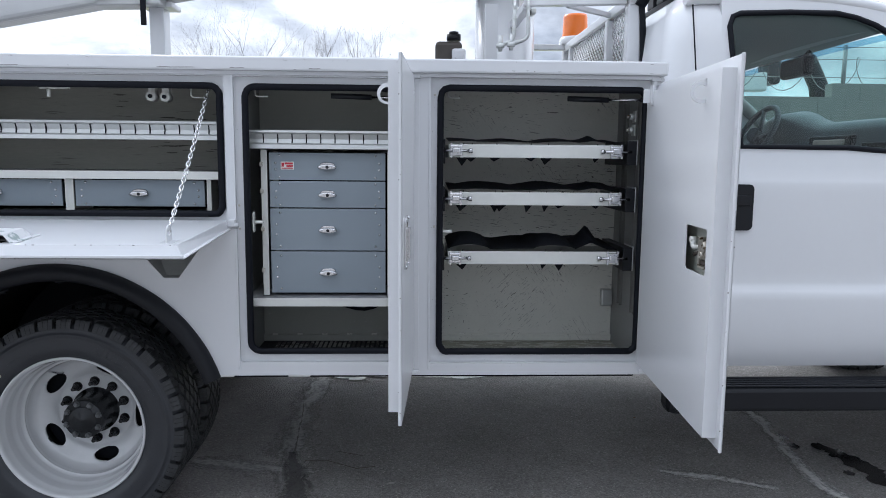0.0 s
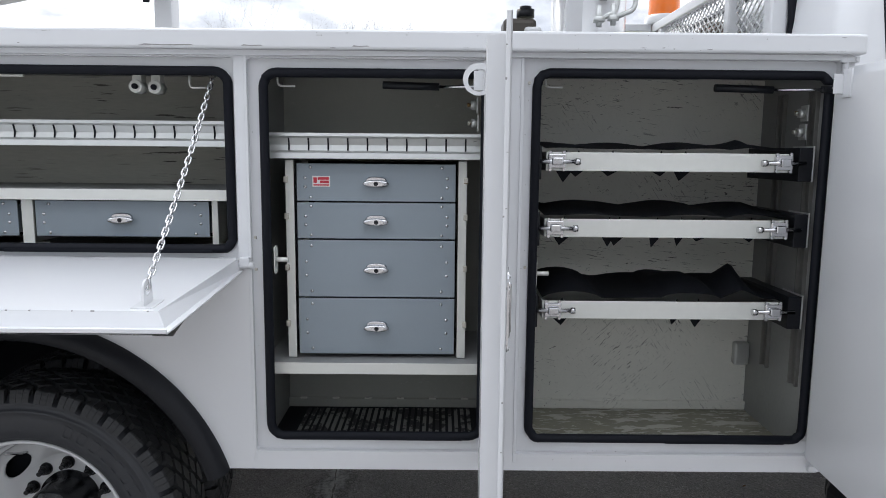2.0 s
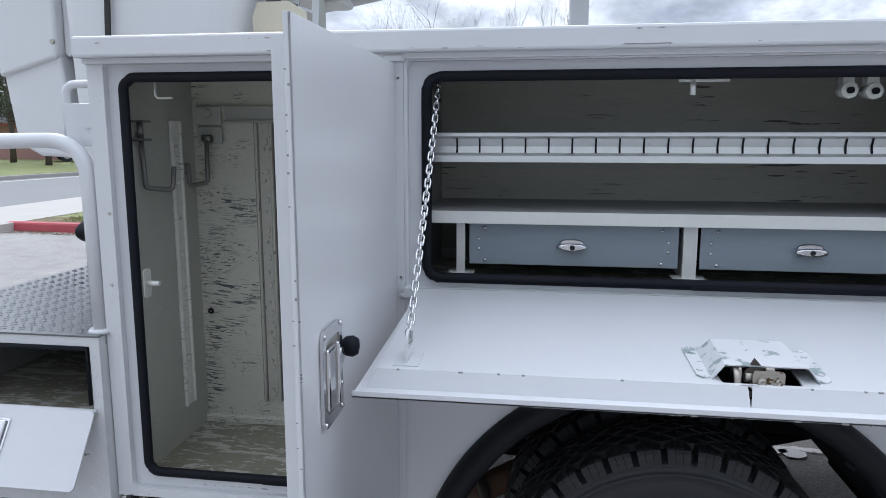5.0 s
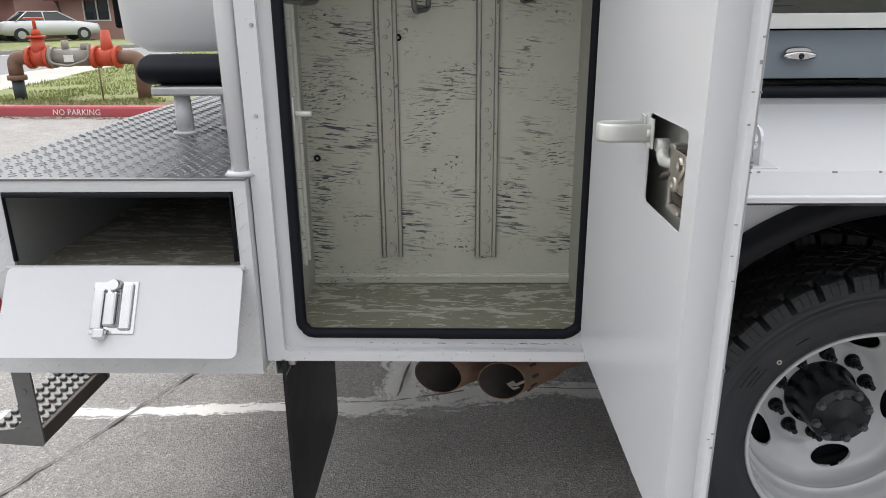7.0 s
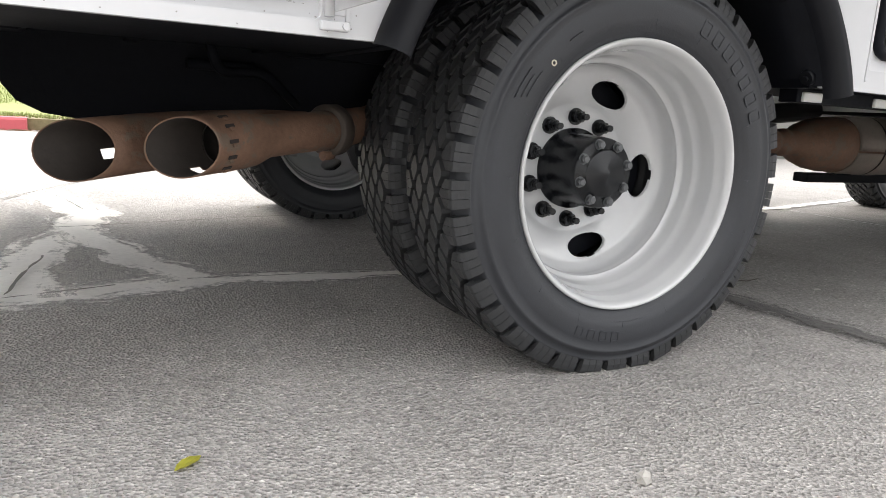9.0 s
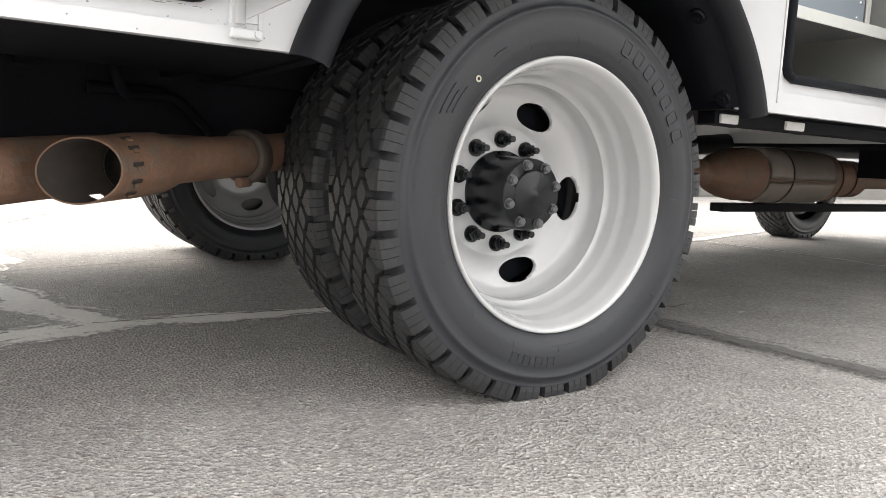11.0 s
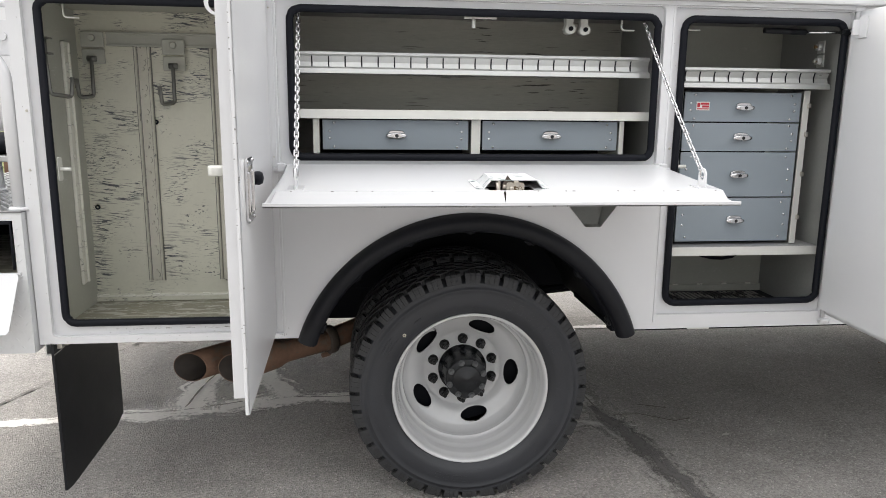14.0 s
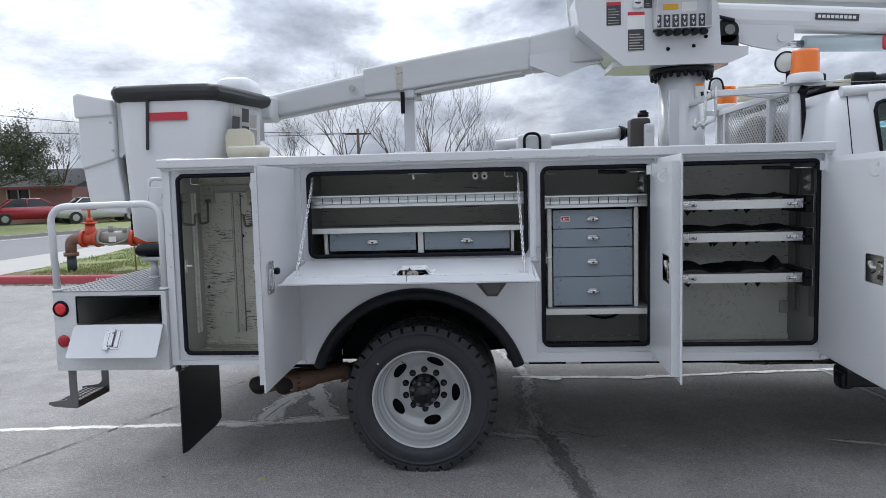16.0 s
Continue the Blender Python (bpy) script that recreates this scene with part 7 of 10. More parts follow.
cabside = [(1.47, 0.60), (2.98, 0.60), (2.98, 1.36), (2.86, 1.44), (2.30, 1.880), (2.14, 1.935), (1.90, 1.975), (1.47, 1.985)]
window = [(1.545, 1.419), (1.95, 1.419), (2.08, 1.409), (2.52, 1.406), (2.56, 1.43), (2.21, 1.762), (2.11, 1.843), (2.05, 1.876), (1.98, 1.901), (1.905, 1.916), (1.73, 1.917), (1.54, 1.910), (1.512, 1.898), (1.500, 1.862)]
SIDE = [(0.573, 0.035), (0.61, 0.020), (0.65, 0.009), (0.70, 0.0), (0.75, -0.006), (0.80, -0.0095), (0.84, -0.011), (0.862, -0.0105), (0.878, -0.006), (0.892, 0.0015), (0.908, 0.004), (0.95, 0.003), (1.05, 0.0), (1.15, -0.003), (1.25, -0.0058), (1.283, -0.0062), (1.297, -0.0045), (1.31, -0.001), (1.35, 0.001), (1.40, 0.004)]
for s, base_y in ((1, 0.0), (-1, WIDTH)):
    bm = bmesh.new()
    # side built in strips so that it can follow the body's curve
    rows = [[bm.verts.new((x, base_y + s * (CY + dy), z)) for x in (1.47, 2.98)] for z, dy in SIDE]
    for p, q in zip(rows, rows[1:]):
        bm.faces.new((p[0], p[1], q[1], q[0])).smooth = True
    t = bmesh.new()
    plate(t, [(1.47, 1.40), (2.98, 1.40)] + cabside[3:], [window], 0.0, 0.03)
    for v in t.verts:
        v.co.y = base_y + s * (lean(v.co.z) + v.co.y)
    merge(bm, t)
    cd = part("cab_door", bm, M["white_clean"], truck, "white cab door with a dark recessed handle")
    bm = bmesh.new()
    loop = [(x, base_y + s * (lean(z) - 0.002), z) for x, z in window]
    tube(bm, loop, 0.0105, 8, closed=True)
    part("window_trim", bm, M["rubber"], cd)
    bm = bmesh.new()
    vs = [bm.verts.new((x, base_y + s * (lean(z) + 0.012), z)) for x, z in window]
    bm.faces.new(vs)
    g = part("window_pane", bm, M["glass"], cd, "lightly tinted cab window")
    g.visible_shadow = False
    bm = bmesh.new()
    plate(bm, rr(1.516, 1.596, 1.108, 1.280, 0.018, 4), [], base_y + s * (lean(1.2) - 0.012), base_y + s * (lean(1.2) - 0.002))
    bx(bm, 1.527, 1.585, min(base_y + s * (CY - 0.02), base_y + s * (CY - 0.008)), max(base_y + s * (CY - 0.02), base_y + s * (CY - 0.008)), 1.20, 1.24, 0.004)
    part("door_handle", bm, M["plastic"], cd, "black door handle")
# rear of the cab: rounded corners, wall and roof as one shell
bm = bmesh.new()
levels = [0.60, 0.80, 0.90, 1.30, 1.40, 1.60, 1.80, 1.90, 1.95, 1.975, 1.985]
rings = []
for z in levels:
    inset = 0.0 if z < 1.9 else (z - 1.9) * 0.6
    y0, y1 = lean(z) + inset, WIDTH - lean(z) - inset
    xb = 1.225 + max(0.0, z - 1.3) * 0.10 + inset
    r = 0.085
    pts = [(1.47, y0)]
    for i in range(9):
        a = radians(270 - 90 * i / 8)
        pts.append((xb + r + r * math.cos(a), y0 + r + r * math.sin(a)))
    for i in range(9):
        a = radians(180 - 90 * i / 8)
        pts.append((xb + r + r * math.cos(a), y1 - r + r * math.sin(a)))
    pts.append((1.47, y1))
    rings.append([bm.verts.new((x, y, z)) for x, y in pts])
for a, b in zip(rings, rings[1:]):
    for i in range(len(a) - 1):
        f = bm.faces.new((a[i], a[i + 1], b[i + 1], b[i]))
        f.smooth = True
f = bm.faces.new(rings[-1])
part("cab_back", bm, M["white_clean"], truck, "white rounded back of the cab")
bm = bmesh.new()
path = [(1.38, 1.990), (1.60, 1.998), (1.90, 1.985), (2.14, 1.950), (2.30, 1.890)]
ringsr = []
for x, z in path:
    row = []
    for i in range(17):
        u = i / 16
        y = lean(z) + 0.004 + (WIDTH - 2 * lean(z) - 0.008) * u
        row.append(bm.verts.new((x, y, z + 0.05 * (1 - (2 * u - 1) ** 6) - 0.008)))
    ringsr.append(row)
for a, b in zip(ringsr, ringsr[1:]):
    for i in range(16):
        f = bm.faces.new((a[i], a[i + 1], b[i + 1], b[i]))
        f.smooth = True
part("cab_roof", bm, M["white_clean"], truck, "white cab roof")
for s in (1, -1):
    bm = bmesh.new()
    tube(bm, [(x, (lean(z) + 0.020) if s > 0 else WIDTH - lean(z) - 0.020, z) for x, z in ((1.34, 1.968), (1.47, 1.974), (1.60, 1.976), (1.75, 1.975), (1.90, 1.966), (2.02, 1.951), (2.14, 1.927), (2.30, 1.872))], 0.026, 14)
    part("roof_rail", bm, M["white_clean"], truck)
bm = bmesh.new()
def screen_point(u, f):
    """On the curved windscreen: u across from 0 to 1, f from its foot to its top."""
    bow = 1 - (2 * u - 1) ** 2
    x = 2.86 - 0.56 * f + (0.13 - 0.02 * f) * bow
    z = 1.44 + 0.45 * f + 0.045 * bow
    y0 = lean(z) + 0.02
    return (x, y0 + (WIDTH - 2 * y0) * u, z)


def screen(f0, f1, nf):
    bm = bmesh.new()
    rows = [[bm.verts.new(screen_point(i / 16, f0 + (f1 - f0) * j / nf)) for i in range(17)] for j in range(nf + 1)]
    for a, b in zip(rows, rows[1:]):
        for i in range(16):
            fc = bm.faces.new((a[i], a[i + 1], b[i + 1], b[i]))
            fc.smooth = True
    return bm


ws = part("windscreen", screen(0.0, 0.95, 6), M["windscreen"], truck, "green-tinted curved windscreen")
ws.visible_shadow = False
band = part("sun_band", screen(0.95, 1.0, 2), M["windscreen_band"], ws, "blue sun band")
band.visible_shadow = False
for u in (0.0, 1.0):
    bm = bmesh.new()
    tube(bm, [Vector(screen_point(u, f)) + Vector((-0.03, 0.02 if u == 0 else -0.02, 0)) for f in (0.0, 0.3, 0.7, 1.0)], 0.038, 10)
    part("pillar", bm, M["headliner"], truck)
# headliner under the roof
bm = bmesh.new()
rows = []
for i in range(9):
    f = i / 8
    row = []
    for k in range(13):
        u = k / 12
        bow = 1 - (2 * u - 1) ** 4
        x = 1.42 + (screen_point(u, 1.0)[0] - 1.43) * f
        z = 1.915 + 0.05 * bow - (0.035 * f ** 3)
        y0 = lean(1.9) + 0.03
        row.append(bm.verts.new((x, y0 + (WIDTH - 2 * y0) * u, z)))
    rows.append(row)
for a, b in zip(rows, rows[1:]):
    for k in range(12):
        bm.faces.new((a[k], a[k + 1], b[k + 1], b[k])).smooth = True
part("headliner", bm, M["headliner"], truck, "grey cab headliner")
for y in (0.145, WIDTH - 0.145):
    bm = bmesh.new()
    tube(bm, [(1.388 - 0.050 * max(0.0, z - 1.4), y + (1 if y < 1 else -1) * (lean(z) - CY + 0.005), z) for z in (0.62, 0.9, 1.36, 1.6, 1.8, 1.94)], 0.0028, 6)
    part("door_gap", bm, M["rubber"], truck)
bm = bmesh.new()
bx(bm, 2.98, 4.05, 0.20, WIDTH - 0.20, 0.62, 1.20, 0.08, 3)
bx(bm, 2.90, 3.95, 0.42, WIDTH - 0.42, 1.10, 1.42, 0.10, 3)
part("bonnet", bm, M["white_clean"], truck, "white bonnet and wings")
bm = bmesh.new()
bx(bm, 4.03, 4.20, 0.15, WIDTH - 0.15, 0.50, 0.80, 0.04)
part("front_bumper", bm, M["chrome"], truck)
bm = bmesh.new()
bx(bm, 1.24, 2.9, 0.20, WIDTH - 0.20, 0.585, 0.62)
part("cab_floor", bm, M["chassis"], truck)
bm = bmesh.new()
bx(bm, 1.30, 2.95, 0.035, 0.19, 0.438, 0.530, 0.015)
rboard = part("running_board", bm, M["plastic"], truck, "black ribbed running board")
for k in range(5):
    bm = bmesh.new()
    bx(bm, 1.34, 2.9, 0.045 + k * 0.025, 0.058 + k * 0.025, 0.531, 0.538, 0.002)
    part("tread_rib", bm, M["flare"], rboard)
bm = bmesh.new()
bx(bm, 1.28, 1.36, 0.05, 0.16, 0.418, 0.515, 0.03)
part("end_cap", bm, M["plastic"], rboard)
for x in (1.45, 2.5):
    bm = bmesh.new()
    bx(bm, x, x + 0.07, 0.192, 0.7, 0.46, 0.58)
    part("board_bracket", bm, M["chassis"], rboard)
# inside of the cab
bm = bmesh.new()
prof = [(2.51, 1.10), (2.48, 1.30), (2.50, 1.52), (2.54, 1.562), (2.62, 1.582), (2.74, 1.565), (2.86, 1.46), (2.86, 1.10)]
rows = []
for k in range(25):
    y = 0.20 + (WIDTH - 0.40) * k / 24
    hood = max(0.0, 1 - ((y - 1.72) / 0.30) ** 2)          # hood over the dials
    rows.append([bm.verts.new((x - (0.05 * hood if i < 4 else 0.0), y, z + (0.080 * hood if 1 < i < 5 else 0.0))) for i, (x, z) in enumerate(prof)])
for a, b in zip(rows, rows[1:]):
    for i in range(len(prof) - 1):
        bm.faces.new((a[i], a[i + 1], b[i + 1], b[i])).smooth = True
dash = part("dashboard", bm, M["dash"], truck, "grey moulded dashboard")
for y0, y1, z0, z1, mk in ((0.98, 1.36, 1.28, 1.50, "plastic"), (1.03, 1.31, 1.45, 1.48, "heat"), (0.32, 0.46, 1.43, 1.50, "plastic"), (0.52, 0.90, 1.26, 1.46, "plastic")):
    bm = bmesh.new()
    bx(bm, 2.470 if mk == "plastic" else 2.463, 2.51, y0, y1, z0, z1, 0.008)
    part("dash_panel", bm, M[mk], dash)
bm = bmesh.new()
tube(bm, [(0.19 * math.cos(a), 0.19 * math.sin(a), 0) for a in [2 * math.pi * i / 32 for i in range(32)]], 0.017, 8, closed=True)
for a in (20, 160, 270):
    cyl(bm, (0, 0, -0.02), (0.19 * math.cos(radians(a)), 0.19 * math.sin(radians(a)), 0), 0.014, seg=8)
lathe(bm, [(0.0, 0.0), (0.05, 0.0)], 12)
cyl(bm, (0, 0, -0.25), (0, 0, 0.0), 0.04, seg=12)
bm.transform(Matrix.Translation((2.345, 1.72, 1.515)) @ Matrix.Rotation(radians(-62), 4, "Y"))
part("steering_wheel", bm, M["dash"], truck, "black steering wheel")
for y in (0.42, 1.52):
    bm = bmesh.new()
    bx(bm, 1.50, 2.05, y, y + 0.50, 0.75, 1.0, 0.06, 3)
    bx(bm, 1.42, 1.58, y, y + 0.50, 0.85, 1.34, 0.06, 3)
    part("cab_seat", bm, M["seat"], truck)
bm = bmesh.new()
bx(bm, 2.27, 2.32, 1.08, 1.34, 1.795, 1.895, 0.018)
cyl(bm, (2.30, 1.21, 1.86), (2.36, 1.21, 1.93), 0.012, seg=8)
part("rear_view_mirror", bm, M["plastic"], truck)

# ---- aerial lift ----
lift = thing("aerial_lift", "white hydraulic aerial lift boom folded over the truck", "boom lift")
MX, MY = 0.786, 1.25
bm = bmesh.new()
cyl(bm, (MX, MY, 0.95), (MX, MY, 2.235), 0.150, seg=40)
bx(bm, MX - 0.26, MX + 0.26, MY - 0.26, MY + 0.26, 0.955, 1.0, 0.01)
ped = part("pedestal", bm, M["white_clean"], lift, "white steel pedestal")
bm = bmesh.new()
bx(bm, MX - 0.115, MX - 0.04, MY - 0.141, MY - 0.10, 1.66, 2.12, 0.006)
bm.transform(Matrix.Identity(4))
part("pedestal_cover", bm, M["white_clean"], ped)
bm = bmesh.new()
bx(bm, MX + 0.05, MX + 0.10, MY - 0.152, MY - 0.149, 2.09, 2.15)
part("warning_label", bm, M["white_label"], ped)
bm = bmesh.new()
bx(bm, MX + 0.05, MX + 0.10, MY - 0.154, MY - 0.151, 2.135, 2.15)
part("label_bar", bm, M["orange"], ped)
bm = bmesh.new()
lathe(bm, [(0.15, -0.02), (0.205, -0.015), (0.205, 0.02), (0.15, 0.025)], 48)
bm.transform(Matrix.Translation((MX, MY, 2.245)) @ Matrix.Rotation(radians(90), 4, "X"))
for k in range(26):
    a = 2 * math.pi * k / 26
    p = Vector((MX + 0.187 * math.cos(a), MY + 0.187 * math.sin(a), 2.198 + 0.004 * (k % 3)))
    cyl(bm, p, p + Vector((0, 0, 0.034)), 0.0135, seg=6)
    cyl(bm, p - Vector((0, 0, 0.008)), p, 0.008, seg=6)
part("slewing_ring", bm, M["plastic"], lift, "dark bolted slewing ring")
bm = bmesh.new()
TUR = [(0.03, 3.05), (0.05, 2.70), (0.085, 2.50), (0.36, 2.265), (0.58, 2.262), (1.02, 2.262), (1.14, 2.31), (1.14, 2.36), (0.97, 2.375), (0.955, 2.62), (0.90, 2.72), (0.70, 3.05)]
plate(bm, TUR, [], 1.02, 1.06)
plate(bm, TUR, [], 1.40, 1.44)
bx(bm, 0.30, 1.02, 1.06, 1.40, 2.264, 2.30, 0.004)
t = bmesh.new()
plate(t, [(0.06, 2.71), (0.09, 2.51), (0.36, 2.27), (0.37, 2.28), (0.10, 2.52), (0.07, 2.72)], [], 1.06, 1.40)
merge(bm, t)
tur = part("turret", bm, M["white_clean"], lift, "white plate turret with warning labels")
# control box
bm = bmesh.new()
bx(bm, 0.545, 0.885, 0.92, 1.02, 2.47, 2.475)
bx(bm, 0.545, 0.885, 1.005, 1.018, 2.47, 2.72)
for x in (0.545, 0.88):
    t = bmesh.new()
    plate(t, [(0.92, 2.47), (1.02, 2.47), (1.02, 2.74), (0.90, 2.74)], [], x, x + 0.005, axis="x")
    merge(bm, t)
bx(bm, 0.54, 0.89, 0.895, 1.02, 2.735, 2.742)
cb = part("control_box", bm, M["white_clean"], tur, "white hydraulic control box")
for k in range(6):
    bm = bmesh.new()
    x = 0.575 + k * 0.054
    cyl(bm, (x, 0.99, 2.455), (x, 0.93, 2.445), 0.022, 0.019, seg=14)
    cyl(bm, (x, 1.0, 2.47), (x, 0.97, 2.458), 0.012, seg=10)
    part("control_lever", bm, M["plastic"], tur)
    bm = bmesh.new()
    bx(bm, x - 0.020, x + 0.020, 1.000, 1.004, 2.492, 2.570, 0.001)
    lb = part("control_label", bm, M["dark_label"], tur)
    bm = bmesh.new()
    t = bmesh.new()
    plate(t, [(x - 0.013, 2.525), (x - 0.005, 2.525), (x - 0.005, 2.512), (x + 0.004, 2.500), (x + 0.013, 2.525), (x + 0.007, 2.520), (x, 2.515), (x - 0.006, 2.528)], [], 0.998, 1.001)
    merge(bm, t)
    t = bmesh.new()
    plate(t, [(x - 0.004, 2.537), (x + 0.004, 2.537), (x + 0.004, 2.549), (x + 0.011, 2.549), (x, 2.563), (x - 0.011, 2.549), (x - 0.004, 2.549)], [], 0.998, 1.001)
    merge(bm, t)
    part("label_bar", bm, M["white_label"], tur)
for x0, x1, z0, z1, mk in ((0.605, 0.70, 2.60, 2.635, "yellow_label"), (0.72, 0.815, 2.585, 2.645, "white_label")):
    bm = bmesh.new()
    bx(bm, x0, x1, 1.001, 1.005, z0, z1, 0.001)
    part("control_label", bm, M[mk], tur)
for x0, x1, z0, z1, kind in ((0.255, 0.345, 2.52, 2.665, "dark"), (0.255, 0.345, 2.68, 2.80, "dark"), (0.385, 0.495, 2.355, 2.60, "both"), (0.49, 0.54, 2.62, 2.75, "dark"), (0.09, 0.20, 2.71, 2.76, "dark")):
    bm = bmesh.new()
    bx(bm, x0, x1, 1.0165, 1.0195, z0, z1)
    wl_ = part("warning_label", bm, M["white_label" if kind == "both" else "dark_label"], tur)
    bm = bmesh.new()
    bx(bm, x0 + 0.002, x1 - 0.002, 1.0145, 1.017, z1 - 0.022, z1 - 0.002)
    part("label_bar", bm, M["red_label"], tur)
    bm = bmesh.new()
    h = (z1 - z0)
    if kind == "both":
        bx(bm, x0 + 0.003, x1 - 0.003, 1.0140, 1.017, z0 + 0.003, z0 + h * 0.55)
        part("label_bar", bm, M["dark_label"], tur)
        bm = bmesh.new()
    for k in range(6):
        zz = z0 + h * (0.08 + 0.12 * k) * (0.6 if kind == "both" else 1.0)
        bm = bmesh.new()
        bx(bm, x0 + 0.010, x1 - 0.012 - 0.02 * (k % 3 == 2), 1.0130, 1.0165, zz, zz + h * 0.025)
        part("label_bar", bm, M["concrete"], tur)
for x, z in ((0.64, 2.36), (0.80, 2.375), (0.875, 2.43)):
    bm = bmesh.new()
    cyl(bm, (x, 1.02, z), (x, 1.014, z), 0.012, seg=12)
    part("bolt_hole", bm, M["chassis"], tur)
bm = bmesh.new()
bx(bm, 0.42, 0.48, 1.0, 1.02, 2.62, 2.66, 0.004)
cyl(bm, (0.45, 1.0, 2.67), (0.45, 1.02, 2.67), 0.026, seg=16)
part("lift_cover", bm, M["white_clean"], tur)
bm = bmesh.new()
cyl(bm, (1.02, 1.06, 2.47), (1.02, 1.20, 2.47), 0.075, seg=20)
bx(bm, 0.95, 1.10, 1.06, 1.2, 2.36, 2.46, 0.02)
cyl(bm, (1.06, 1.05, 2.53), (0.95, 1.05, 2.56), 0.012, seg=8)
dm = part("drive_motor", bm, M["plastic"], tur, "black hydraulic slewing motor")
bm = bmesh.new()
cyl(bm, (1.035, 1.055, 2.475), (1.035, 1.048, 2.475), 0.032, seg=20)
part("motor_cap", bm, M["hook_steel"], dm)


def beam(p0, p1, h0, h1, w0, w1, bev=0.02):
    bm = bmesh.new()
    p0, p1 = Vector(p0), Vector(p1)
    d = (p1 - p0)
    s = Vector((-d.y, d.x, 0)).normalized()
    vs = []
    for p, h, w in ((p0, h0, w0), (p1, h1, w1)):
        for a, b in ((-1, -1), (1, -1), (1, 1), (-1, 1)):
            vs.append(bm.verts.new(p + s * a * w / 2 + Vector((0, 0, b * h / 2))))
    for f in ((0, 1, 2, 3), (7, 6, 5, 4), (0, 4, 5, 1), (1, 5, 6, 2), (2, 6, 7, 3), (3, 7, 4, 0)):
        bm.faces.new([vs[q] for q in f])
    bmesh.ops.recalc_face_normals(bm, faces=bm.faces[:])
    if bev:
        bmesh.ops.bevel(bm, geom=bm.edges[:], offset=bev, segments=3, affect="EDGES", profile=0.5, clamp_overlap=True)
    return bm


part("boom_elbow", beam((0.42, 1.30, 2.50), (-0.20, 1.42, 2.425), 0.28, 0.235, 0.20, 0.20), M["boom_fibre"], lift, "white steel boom elbow")
bm = bmesh.new()
plate(bm, [(0.30, 2.36), (-0.02, 2.25), (-0.22, 2.33), (-0.22, 2.40), (0.30, 2.46)], [], 1.27, 1.29)
part("elbow_gusset", bm, M["white_clean"], lift)
bo = part("lower_boom", beam((-0.19, 1.42, 2.428), (-1.40, 1.655, 2.300), 0.235, 0.205, 0.19, 0.18), M["boom_fibre"], lift, "white fibreglass boom section")
part("boom_underside", beam((-0.25, 1.42, 2.305), (-1.02, 1.58, 2.215), 0.03, 0.03, 0.14, 0.14, 0.01), M["boom_fibre"], lift)
part("boom_tip", beam((-1.36, 1.648, 2.280), (-2.34, 1.84, 2.140), 0.200, 0.185, 0.15, 0.14, 0.03), M["boom_fibre"], lift, "tapered white boom tip")
part("boom_collar", beam((-1.02, 1.58, 2.205), (-1.42, 1.66, 2.19), 0.07, 0.03, 0.15, 0.13, 0.01), M["boom_fibre"], lift)
bm = bmesh.new()
cyl(bm, (-1.50, 1.575, 2.262), (-1.50, 1.56, 2.262), 0.022, seg=16)
part("boom_bolt", bm, M["steel"], lift)
bm = bmesh.new()
bx(bm, -1.165, -1.115, 1.505, 1.515, 2.225, 2.40, 0.004)
part("boom_strap", bm, M["steel"], lift, "ratchet strap buckle")
bm = bmesh.new()
bx(bm, -1.135, -1.105, 1.50, 1.512, 2.06, 2.215, 0.004)
part("strap_tail", bm, M["rubber"], lift)
bm = bmesh.new()
bx(bm, -1.125, -1.045, 1.60, 1.70, 0.96, 2.205, 0.006)
bx(bm, -1.17, -0.99, 1.57, 1.73, 2.17, 2.20, 0.006)
part("boom_rest_post", bm, M["white_clean"], lift, "white square boom rest post")
# upper boom, running forward above the cab
part("upper_boom", beam((0.62, 1.20, 2.615), (3.2, 1.20, 2.435), 0.165, 0.155, 0.18, 0.17, 0.05), M["fibre"], lift, "white rounded upper boom")
part("upper_boom_arm", beam((0.50, 1.28, 2.86), (3.2, 1.28, 2.66), 0.22, 0.20, 0.16, 0.16, 0.02), M["white_clean"], lift)
bm = bmesh.new()
plate(bm, [(1.02, 2.54), (1.46, 2.50), (1.46, 2.41), (1.36, 2.345), (1.20, 2.38), (1.02, 2.44)], [], 1.12, 1.15)
cyl(bm, (1.38, 1.12, 2.425), (1.38, 1.105, 2.425), 0.028, seg=18)
part("lift_link", bm, M["white_clean"], lift)
bm = bmesh.new()
cyl(bm, (1.55, 1.20, 2.395), (2.9, 1.20, 2.36), 0.052, seg=24)
lc = part("lift_cylinder", bm, M["cyan_paint"], lift, "pale blue-grey hydraulic cylinder")
bm = bmesh.new()
cyl(bm, (1.38, 1.20, 2.40), (1.55, 1.20, 2.395), 0.024, seg=16)
part("cylinder_rod", bm, M["chrome"], lc)
bm = bmesh.new()
tube(bm, [(2.02, 1.12, 2.41), (2.0, 1.08, 2.33), (2.06, 1.06, 2.30), (2.08, 1.08, 2.38), (2.12, 1.10, 2.40)], 0.012, 8)
part("red_hose", bm, M["red_label"], lift)
bm = bmesh.new()
bx(bm, 2.05, 2.12, 1.05, 1.12, 2.30, 2.42, 0.025)
part("hose_end", bm, M["plastic"], lift)
bm = bmesh.new()
bx(bm, 1.585, 1.855, 1.1060, 1.1095, 2.518, 2.560)
bm.transform(Matrix.Translation((1.72, 0, 2.54)) @ Matrix.Rotation(radians(4.0), 4, "Y") @ Matrix.Translation((-1.72, 0, -2.54)))
